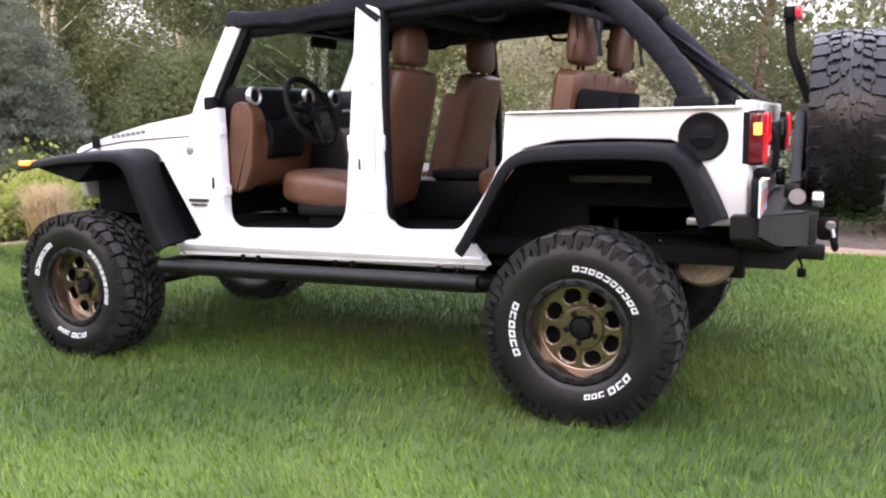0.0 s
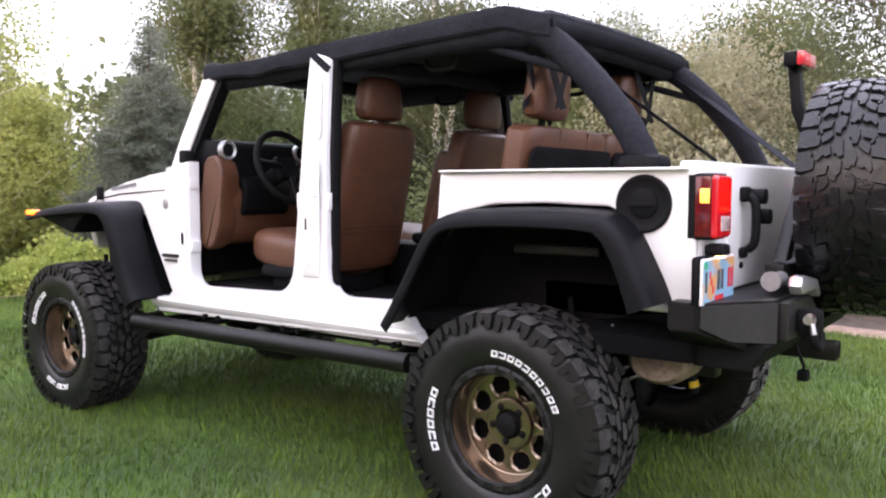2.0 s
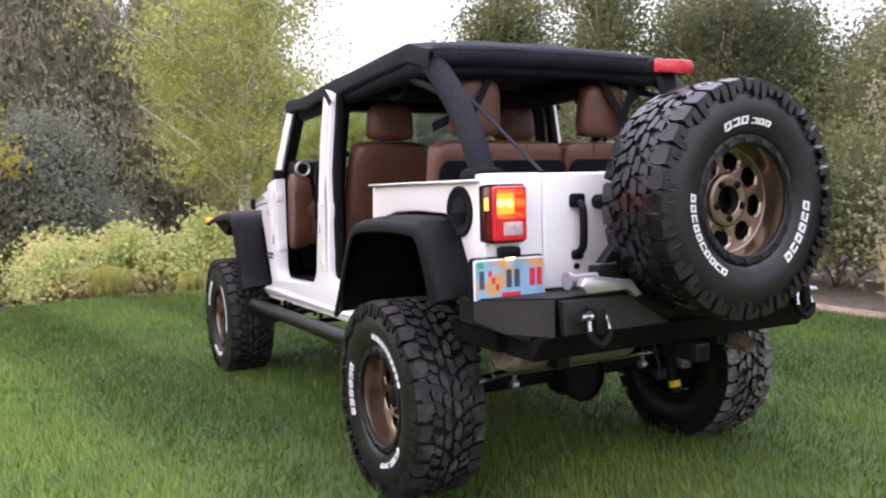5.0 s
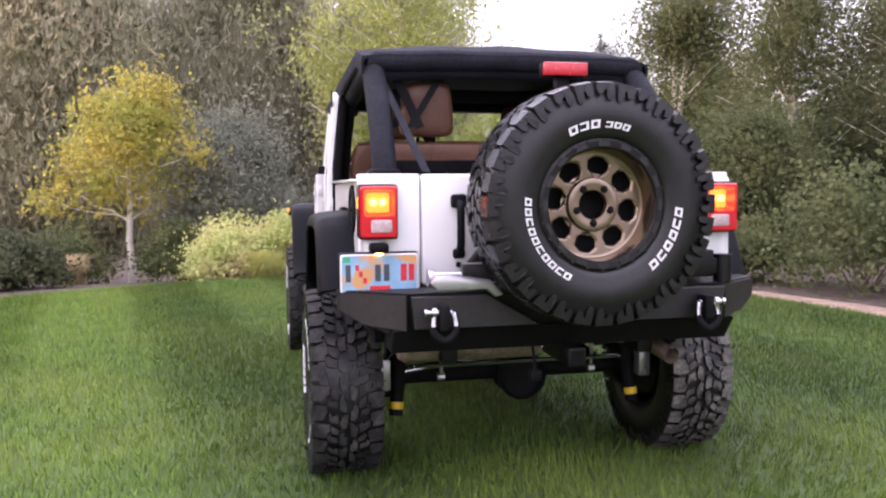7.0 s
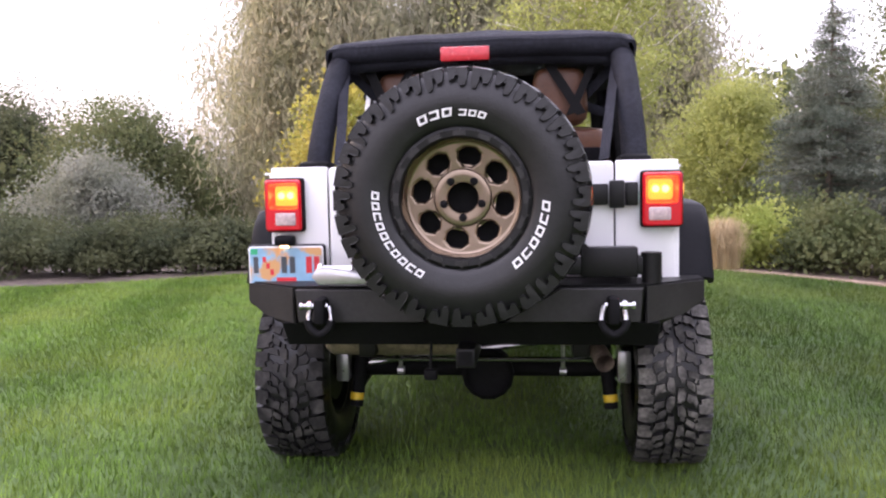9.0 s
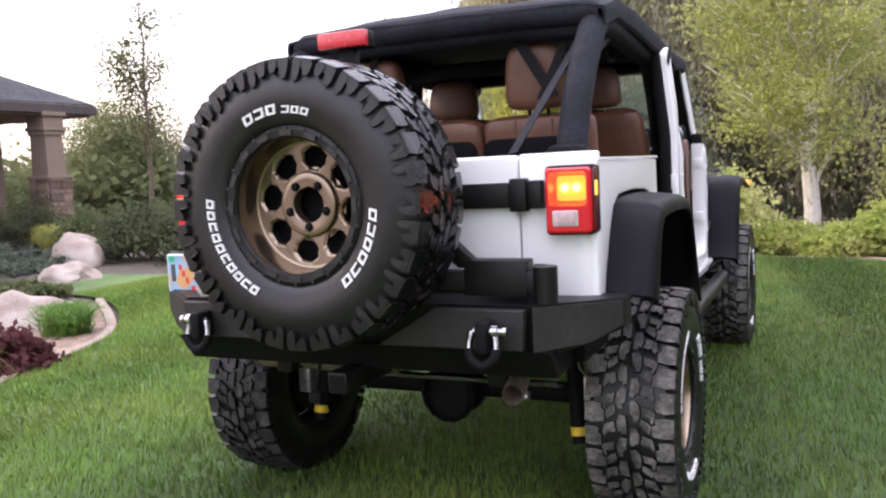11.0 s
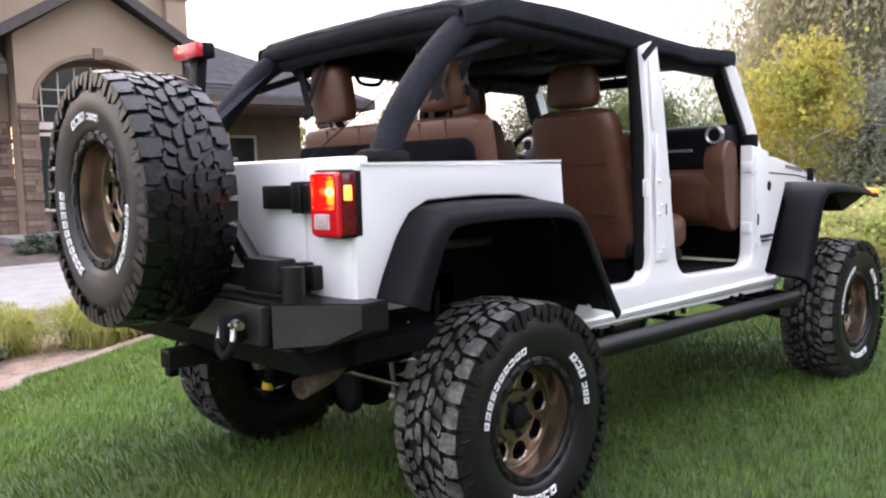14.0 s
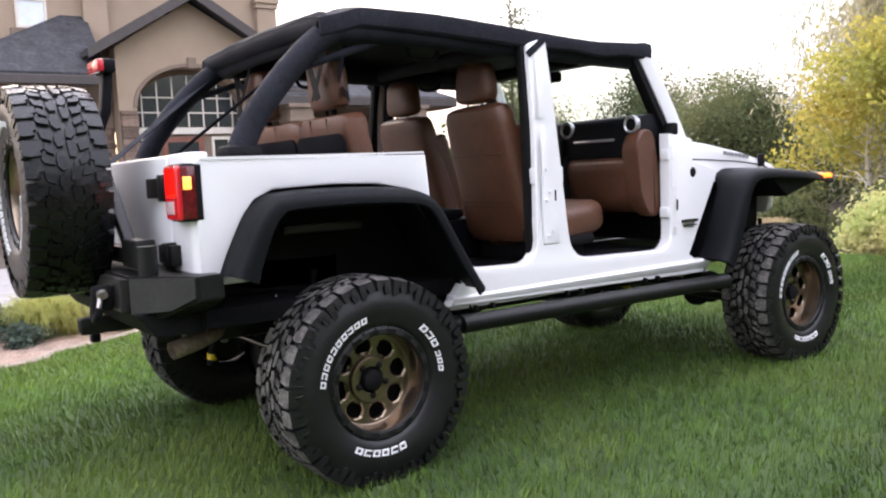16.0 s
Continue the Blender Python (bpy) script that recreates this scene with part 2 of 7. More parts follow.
# ---- the vehicle: x to its right, y ahead, the rear axle over y = 0 ----
vehicle = empty("off_road_vehicle", "white lifted four-door off-road vehicle without doors, parked on the lawn", "vehicle")
HUB_Z, FRONT_Y, TYRE_R = 0.42, 2.98, 0.437
SIDES = (-1, 1)


def lean(x, y, z):
    """The body side leans in above the waist and narrows ahead of the cowl."""
    s = 1 if x > 0 else -1
    dx = -0.115 * max(0, z - 1.36) - 0.10 * max(0, y - 2.05)
    return (x + s * dx, y, z)


def fillet(points, radii, steps=5):
    """An outline with its corners rounded."""
    out, n = [], len(points)
    for i in range(n):
        a, b, c = Vector(points[i - 1]), Vector(points[i]), Vector(points[(i + 1) % n])
        r = radii.get(i, 0) if isinstance(radii, dict) else radii
        if not r:
            out.append(tuple(b))
            continue
        p, q = b + (a - b).normalized() * r, b + (c - b).normalized() * r
        for k in range(steps + 1):
            t = k / steps
            out.append(tuple((1 - t) ** 2 * p + 2 * t * (1 - t) * b + t**2 * q))
    return out


SIDE = fillet([
    (-0.655, 0.905), (-0.655, 1.352), (0.372, 1.338), (0.388, 1.14), (0.50, 0.945), (0.61, 0.812),
    (1.00, 0.800), (1.015, 1.45), (1.035, 1.855), (1.155, 1.892), (1.165, 1.60), (1.225, 0.795), (1.985, 0.775), (1.995, 1.415),
    (2.20, 1.385), (2.21, 1.262), (2.47, 1.20), (2.16, 0.735), (2.36, 0.612), (0.47, 0.652), (0.56, 0.77), (0.455, 0.935), (0.352, 1.115), (0.28, 1.19), (0.12, 1.222), (-0.10, 1.229), (-0.35, 1.221), (-0.43, 1.184), (-0.485, 1.11), (-0.55, 0.985), (-0.582, 0.905),
], {1: 0.02, 4: 0.08, 5: 0.05, 6: 0.11, 11: 0.14, 12: 0.10, 8: 0.03, 9: 0.02})
for s in SIDES:
    bm = bmesh.new()
    prism(bm, SIDE, s * 0.800, s * 0.725, "x", bevel=0.010, segments=3, shape=lean)
    part("body_side", bm, PAINT, vehicle)
    # rocker panel, turned under, and the pinch seam below it
    bm = bmesh.new()
    prism(bm, [(s * 0.797, 0.70), (s * 0.806, 0.685), (s * 0.80, 0.665), (s * 0.765, 0.628), (s * 0.74, 0.64), (s * 0.74, 0.70)], 0.49, 2.33, "y", bevel=0.004)
    rocker = part("rocker_panel", bm, PAINT, vehicle)
    for y in (0.62, 0.72, 1.20, 1.30, 1.78, 1.88):
        bm = bmesh.new()
        box(bm, (s * 0.79 - 0.012, y - 0.008, 0.612), (s * 0.79 + 0.012, y + 0.008, 0.640), 0.003)
        part("bolt", bm, TRIM, rocker)
    # waist rail on the tub
    bm = bmesh.new()
    box(bm, (s * 0.815 - 0.012, -0.63, 1.343), (s * 0.795 + 0.012, 0.36, 1.352), 0.004)
    part("tub_rail", bm, PAINT, vehicle)
    # door jamb hinges and striker plates
    for y, z in ((1.995, 1.30), (1.985, 0.98)):
        bm = bmesh.new()
        box(bm, (s * 0.762 - 0.03, y - 0.012, z - 0.030), (s * 0.762 + 0.03, y + 0.055, z + 0.030), 0.008)
        part("hinge", bm, PAINT, vehicle)
    for y, z in ((1.010, 1.22), (1.010, 0.98), (1.19, 1.22)):
        bm = bmesh.new()
        box(bm, (s * 0.765 - 0.020, y - 0.008, z - 0.040), (s * 0.765 + 0.018, y + 0.014, z + 0.040), 0.006)
        part("striker_plate", bm, PAINT, vehicle)
    # stamped sheet on the pillars' outer faces, with bolt heads
    bm = bmesh.new()
    prism(bm, fillet([(1.040, 0.885), (1.150, 0.885), (1.140, 1.02), (1.118, 1.045), (1.122, 1.175), (1.098, 1.20), (1.105, 1.37), (1.075, 1.47), (1.046, 1.40)], 0.012, 3), s * 0.80, s * 0.8055, "x", bevel=0.004, shape=lean)
    part("pillar_stamping", bm, PAINT, vehicle)
    bm = bmesh.new()
    prism(bm, fillet([(1.052, 1.50), (1.092, 1.50), (1.098, 1.80), (1.066, 1.80)], 0.012, 3), s * 0.799, s * 0.8035, "x", bevel=0.004, shape=lean)
    part("pillar_stamping", bm, PAINT, vehicle)
    bm = bmesh.new()
    prism(bm, fillet([(1.994, 0.86), (2.030, 0.86), (2.036, 0.94), (2.022, 0.955), (2.022, 1.08), (2.036, 1.10), (2.036, 1.16), (2.020, 1.18), (2.022, 1.30), (2.030, 1.34), (1.996, 1.36)], 0.006, 2), s * 0.80, s * 0.806, "x", bevel=0.003, shape=lean)
    part("hinge_pillar_stamping", bm, PAINT, vehicle)
    for y, z in ((1.075, 0.925), (1.105, 0.945), (1.070, 1.10), (1.070, 1.25), (1.090, 1.14), (2.010, 0.90), (2.012, 1.12), (2.010, 1.28)):
        bm = bmesh.new()
        x0 = lean(s * 0.8055, y, z)[0]
        lathe(bm, [(-0.003, 0.009), (0.004, 0.009), (0.006, 0.006), (0.006, 0.0005)], 8, m=Matrix.Translation((x0, y, z)) @ Matrix.Rotation(0 if s > 0 else math.pi, 4, "Z"))
        part("bolt_head", bm, PAINT, vehicle)
    for y, z, h in ((1.128, 1.12, 0.026), (1.132, 0.965, 0.022), (2.043, 1.02, 0.030)):
        bm = bmesh.new()
        box(bm, (s * 0.8015 - 0.002, y - 0.006, z - h), (s * 0.8015 + 0.002, y + 0.006, z + h), 0.0015)
        part("slot", bm, TRIM, vehicle)
    # dark seam below the bonnet and upright seam at the cowl
    bm = bmesh.new()
    tube(bm, [(s * (w + 0.0068), y, z) for y, w, z in ((2.19, 0.735, 1.270), (2.45, 0.705, 1.260), (2.8, 0.665, 1.243), (3.08, 0.632, 1.213), (3.22, 0.615, 1.175))], 0.0042, 6)
    part("bonnet_seam", bm, TRIM, vehicle)
    # mirror bracket left on the cowl
    bm = bmesh.new()
    box(bm, (s * 0.745 - 0.03, 2.045, 1.405), (s * 0.745 + 0.03, 2.10, 1.475), 0.012)
    part("hinge_bracket", bm, TRIM, vehicle)
    # inner trim behind the door pillar
    bm = bmesh.new()
    prism(bm, [(0.985, 0.80), (1.03, 0.80), (1.045, 1.45), (1.06, 1.86), (1.012, 1.86), (0.992, 1.45)], s * 0.770, s * 0.715, "x", bevel=0.02, shape=lean)
    part("pillar_trim", bm, TRIM, vehicle)

# quarter corner posts at the back, and the tailgate between them
for s in SIDES:
    bm = bmesh.new()
    prism(bm, fillet([(s * 0.560, -0.635), (s * 0.560, -0.672), (s * 0.760, -0.668), (s * 0.799, -0.640), (s * 0.799, -0.60), (s * 0.74, -0.60)], {2: 0.02, 3: 0.02}), 0.905, 1.372, "z", bevel=0.008, segments=3)
    part("corner_post", bm, PAINT, vehicle)
bm = bmesh.new()
prism(bm, fillet([(-0.553, 0.93), (-0.553, 1.37), (0.553, 1.37), (0.553, 0.93)], 0.02), -0.676, -0.63, "y", bevel=0.01, segments=3)
tailgate = part("tailgate", bm, PAINT, vehicle)
bm = bmesh.new()
tube(bm, smoothed([(-0.405, -0.70, 1.255), (-0.405, -0.725, 1.225), (-0.405, -0.725, 1.10), (-0.405, -0.70, 1.065)], 5), 0.0155)
box(bm, (-0.437, -0.705, 1.235), (-0.373, -0.672, 1.29), 0.012)
box(bm, (-0.43, -0.70, 1.035), (-0.38, -0.672, 1.075), 0.012)
part("handle", bm, PLASTIC, tailgate, "black grab handle")
bm = bmesh.new()
tube(bm, [(-0.405, -0.674, 1.01), (-0.405, -0.684, 1.01)], 0.012)
part("lock", bm, TRIM, tailgate)
for z, h in ((1.245, 0.040), (0.985, 0.036)):
    bm = bmesh.new()
    box(bm, (0.335 if z > 1.1 else 0.44, -0.70, z - h), (0.53, -0.674, z + h), 0.006)
    box(bm, (0.535, -0.715, z - h - 0.012), (0.59, -0.668, z + h + 0.012), 0.006)
    box(bm, (0.595, -0.71, z - h - 0.004), (0.640, -0.668, z + h + 0.004), 0.006)
    part("tailgate_hinge", bm, STEEL, vehicle, "black tailgate hinge")
for x, z in ((-0.30, 1.255), (-0.235, 1.18)):
    bm = bmesh.new()
    tube(bm, [(x, -0.672, z), (x, -0.73, z)], 0.028, 16)
    part("bump_stop", bm, TRIM, vehicle)

# floor, inner walls and luggage bed
bm = bmesh.new()
box(bm, (-0.74, -0.63, 0.70), (0.74, 2.10, 0.775), 0.01)
part("floor_pan", bm, CARPET, vehicle)
bm = bmesh.new()
box(bm, (-0.47, -0.62, 0.776), (0.47, 0.10, 0.93), 0.02)
part("load_floor", bm, CARPET, vehicle)
for s in SIDES:
    bm = bmesh.new()
    prism(bm, [(-0.625, 0.95), (-0.625, 1.325), (0.34, 1.315), (0.34, 1.12), (-0.2, 1.13), (-0.5, 1.13)], s * 0.722, s * 0.66, "x", bevel=0.01)
    part("inner_panel", bm, PLASTIC, vehicle)
    # wheel housing
    bm = bmesh.new()
    arch = smoothed([(0, 0.60, 0.62), (0, 0.50, 0.84), (0, 0.37, 1.05), (0, 0.24, 1.165), (0, -0.10, 1.205), (0, -0.36, 1.19), (0, -0.49, 1.06), (0, -0.60, 0.86)], 4)
    loft(bm, [[(s * x, p.y, p.z) for p in arch] for x in (0.79, 0.47)], closed=False)
    bm.faces.new([bm.verts.new((s * 0.47, p.y, p.z)) for p in arch])
    part("wheel_housing", bm, TRIM, vehicle)
    bm = bmesh.new()
    arch = smoothed([(0, 2.30, 0.62), (0, 2.42, 0.92), (0, 2.56, 1.12), (0, 2.80, 1.165), (0, 3.15, 1.14), (0, 3.33, 1.09)], 4)
    loft(bm, [[(s * x, p.y, p.z) for p in arch] for x in (0.78, 0.52)], closed=False)
    bm.faces.new([bm.verts.new((s * 0.52, p.y, p.z)) for p in arch])
    part("wheel_housing", bm, TRIM, vehicle)


BADGE = material("grey_badge", (0.20, 0.20, 0.21), 0.5, vary=0.1)
# ---- bonnet, grille shell, windscreen ----
def bonnet_section(y, w, crown, side, low):
    pts = []
    for k in range(13):
        u = -1 + k / 6
        x = w * u
        z = side + (crown - side) * (1 - abs(u) ** 2.6)
        pts.append((x, y, z))
    return [(-w - 0.008, y, side - 0.03), *pts, (w + 0.008, y, side - 0.03)] + [(w + 0.008, y, low), (-w - 0.008, y, low)]


bm = bmesh.new()
loft(bm, [bonnet_section(2.175, 0.735, 1.43, 1.375, 1.272), bonnet_section(2.45, 0.705, 1.415, 1.35, 1.262), bonnet_section(2.8, 0.665, 1.375, 1.30, 1.245),
          bonnet_section(3.08, 0.632, 1.32, 1.245, 1.215), bonnet_section(3.22, 0.615, 1.275, 1.215, 1.18), bonnet_section(3.27, 0.605, 1.235, 1.19, 1.16)])
bonnet = part("bonnet", bm, PAINT, vehicle)
bm = bmesh.new()
box(bm, (-0.50, 2.2, 0.80), (0.50, 3.24, 1.20), 0.02)
part("engine_bay", bm, TRIM, vehicle)
bm = bmesh.new()
loft(bm, [[(-w, y, 1.13), (w, y, 1.13), (w, y, top), (-w, y, top)] for y, w, top in ((2.19, 0.742, 1.268), (2.45, 0.712, 1.258), (2.8, 0.672, 1.241), (3.08, 0.639, 1.211), (3.25, 0.615, 1.165))])
part("wing_top", bm, PAINT, vehicle)
bm = bmesh.new()
prism(bm, fillet([(-0.55, 0.90), (-0.60, 1.15), (-0.54, 1.205), (0.54, 1.205), (0.60, 1.15), (0.55, 0.90)], 0.04), 3.26, 3.32, "y", bevel=0.012)
part("grille_shell", bm, PAINT, vehicle)
for s in SIDES:
    # lettering on the bonnet's flank becomes plain bars
    for k in range(7):
        bm = bmesh.new()
        y = 2.62 + 0.044 * k
        x = 0.735 - 0.107 * (y - 2.175) + 0.0095
        box(bm, (s * x - 0.002, y - 0.015, 1.287 - 0.10 * (y - 2.62)), (s * x + 0.0012, y + 0.015, 1.309 - 0.10 * (y - 2.62)), 0.0)
        part("badge_bar", bm, BADGE, bonnet)
    for k, (y0, w, z, h) in enumerate(((2.085, 0.135, 0.925, 0.016), (2.10, 0.105, 0.900, 0.008))):
        bm = bmesh.new()
        box(bm, (s * 0.795 - 0.006, y0, z - h / 2), (s * 0.795 + 0.0075, y0 + w, z + h / 2), 0.0)
        part("badge_bar", bm, GREYSTEEL, vehicle)
    bm = bmesh.new()
    lathe(bm, [(0, 0.030), (0.006, 0.029), (0.009, 0.022), (0.009, 0.0005)], 24, m=Matrix.Translation((s * 0.779, 2.20, 1.195)) @ Matrix.Rotation(0 if s > 0 else math.pi, 4, "Z"))
    part("round_badge", bm, SILVER if s < 0 else TRIM, vehicle)
    # latch
    bm = bmesh.new()
    box(bm, (s * 0.66 - 0.016, 3.02, 1.205), (s * 0.66 + 0.016, 3.06, 1.285), 0.008)
    part("bonnet_latch", bm, TRIM, vehicle)

SCREEN = ((0.715, 2.185, 1.395), (0.672, 1.918, 1.888))     # the pillar's foot and head
for s in SIDES:
    bm = bmesh.new()
    (x0, y0, z0), (x1, y1, z1) = SCREEN
    loft(bm, [[(s * (x + a), y + b, z) for a, b in ((0.022, 0.035), (0.028, -0.02), (0.012, -0.062), (-0.045, -0.055), (-0.05, 0.035))] for x, y, z in ((x0, y0, z0 - 0.02), (x0 - 0.012, y0 - 0.08, z0 + 0.15), (x1, y1, z1))])
    part("screen_pillar", bm, PAINT, vehicle)
    bm = bmesh.new()
    loft(bm, [[(s * (x + a), y + b, z) for a, b in ((0.006, -0.062), (0.006, -0.105), (-0.06, -0.105), (-0.06, -0.056))] for x, y, z in ((x0, y0 + 0.01, z0 - 0.02), (x1, y1 + 0.01, z1 - 0.02))])
    part("pillar_seal", bm, TRIM, vehicle)
bm = bmesh.new()
box(bm, (-0.69, 1.875, 1.845), (0.69, 1.962, 1.905), 0.02)
part("screen_header", bm, TRIM, vehicle)
bm = bmesh.new()
box(bm, (-0.70, 2.10, 1.33), (0.70, 2.22, 1.415), 0.015)
part("cowl", bm, PAINT, vehicle)
bm = bmesh.new()
loft(bm, [[(-0.66, 2.165, 1.41), (0.66, 2.165, 1.41), (0.66, 2.171, 1.41), (-0.66, 2.171, 1.41)], [(-0.62, 1.925, 1.86), (0.62, 1.925, 1.86), (0.62, 1.931, 1.86), (-0.62, 1.931, 1.86)]])
screen_glass = part("windscreen", bm, GLASS, vehicle)
screen_glass.visible_shadow = False
bm = bmesh.new()
box(bm, (-0.13, 1.815, 1.765), (0.13, 1.845, 1.825), 0.013)
tube(bm, [(0, 1.845, 1.80), (0, 1.90, 1.83)], 0.012)
part("rear_view_mirror", bm, TRIM, vehicle)


# ---- flares ----
def flare(s, path, inner, lip, outer=0.95):
    """A wide black wheel-arch flare swept along a path of (y, z); inner gives the x of its root at each y."""
    bm = bmesh.new()
    pts = smoothed([(0, y, z) for y, z in path], 5)
    sections = []
    for i, p in enumerate(pts):
        way = (pts[min(i + 1, len(pts) - 1)] - pts[max(i - 1, 0)]).normalized()
        n = Vector((0, -way.z, way.y))
        if n.dot(p - Vector((0, pts[len(pts) // 2].y, 0.5))) < 0:
            n = -n
        xi, d = inner(p.y), lip(i / (len(pts) - 1))
        ring = []
        for x, off in ((xi, 0.006), (outer - 0.085, 0.001), (outer - 0.050, -0.003), (outer - 0.030, -0.007), (outer - 0.014, -0.014), (outer - 0.004, -0.024), (outer + 0.002, -0.042), (outer + 0.003, -d - 0.012), (outer - 0.004, -d - 0.018), (outer - 0.014, -d - 0.012), (outer - 0.022, -0.050), (outer - 0.05, -0.026), (xi, -0.022)):
            q = p + n * off
            ring.append((s * x, q.y, q.z))
        sections.append(ring)
    loft(bm, sections)
    return bm


REAR_ARCH = [(-0.578, 0.915), (-0.545, 0.99), (-0.478, 1.12), (-0.42, 1.18), (-0.35, 1.205), (-0.10, 1.212), (0.16, 1.202), (0.285, 1.176), (0.36, 1.112), (0.455, 0.95), (0.535, 0.815), (0.578, 0.750)]
FRONT_ARCH = [(2.265, 0.70), (2.32, 0.785), (2.41, 1.00), (2.475, 1.128), (2.545, 1.183), (2.65, 1.203), (2.92, 1.190), (3.17, 1.164), (3.38, 1.132)]
for s in SIDES:
    part("rear_flare", flare(s, REAR_ARCH, lambda y: 0.785, lambda u: 0.048 + 0.03 * max(0, 1 - 2 * u) ** 2), PLASTIC, vehicle, "black plastic wheel-arch flare")
    front_flare = part("front_flare", flare(s, FRONT_ARCH, lambda y: 0.77 if y < 2.45 else max(0.56, 0.77 - 1.2 * (y - 2.45)), lambda u: 0.075 - 0.045 * u), PLASTIC, vehicle, "black plastic wheel-arch flare with amber marker")
    bm = bmesh.new()
    box(bm, (s * 0.925 - 0.034, 3.265, 1.118), (s * 0.925 + 0.034, 3.350, 1.147), 0.008)
    part("marker_light", bm, AMBER, front_flare, "lit amber marker light")
    bm = bmesh.new()
    prism(bm, [(3.365, 1.135), (3.33, 1.115), (2.95, 1.02), (2.80, 1.13), (2.9, 1.19)], s * 0.90, s * 0.60, "x", bevel=0.01)
    part("flare_brace", bm, PLASTIC, vehicle)
    # inner reinforcement bar in the rear arch
    bm = bmesh.new()
    box(bm, (s * 0.60, -0.25, 1.03), (s * 0.66, 0.12, 1.07), 0.01)
    part("arch_bracket", bm, GREYSTEEL, vehicle)
    # side step
    bm = bmesh.new()
    tube(bm, smoothed([(s * 0.70, 0.44, 0.56), (s * 0.83, 0.52, 0.573), (s * 0.845, 0.65, 0.575), (s * 0.845, 2.25, 0.562), (s * 0.83, 2.36, 0.56), (s * 0.68, 2.44, 0.55)], 5), 0.042, 14)
    step = part("side_step", bm, STEEL, vehicle, "black tubular side step")
    for y in (0.70, 1.40, 2.15):
        bm = bmesh.new()
        box(bm, (min(s * 0.45, s * 0.83), y - 0.025, 0.55), (max(s * 0.45, s * 0.83), y + 0.025, 0.575), 0.006)
        part("bracket", bm, STEEL, step)
    bm = bmesh.new()
    box(bm, (s * 0.70 - 0.096, -0.672, 0.874), (s * 0.70 + 0.096, -0.42, 0.902), 0.004)
    part("body_mount_lip", bm, SILVER, vehicle)

# fuel filler, driver's side
turn_left = Matrix.Rotation(math.pi, 4, "Z")
bm = bmesh.new()
lathe(bm, [(-0.004, 0.099), (0.008, 0.097), (0.011, 0.090), (0.009, 0.082), (0.003, 0.072), (0.0015, 0.062), (0.0015, 0.001)], 40, m=Matrix.Translation((-0.800, -0.478, 1.232)) @ turn_left)
filler = part("fuel_filler", bm, TRIM, vehicle, "round black fuel filler surround")
bm = bmesh.new()
lathe(bm, [(0.0018, 0.05), (0.006, 0.048), (0.008, 0.042), (0.008, 0.001)], 28, m=Matrix.Translation((-0.800, -0.478, 1.232)) @ turn_left)
box(bm, (-0.814, -0.512, 1.220), (-0.807, -0.428, 1.236), 0.003)
part("fuel_cap", bm, PLASTIC, filler)

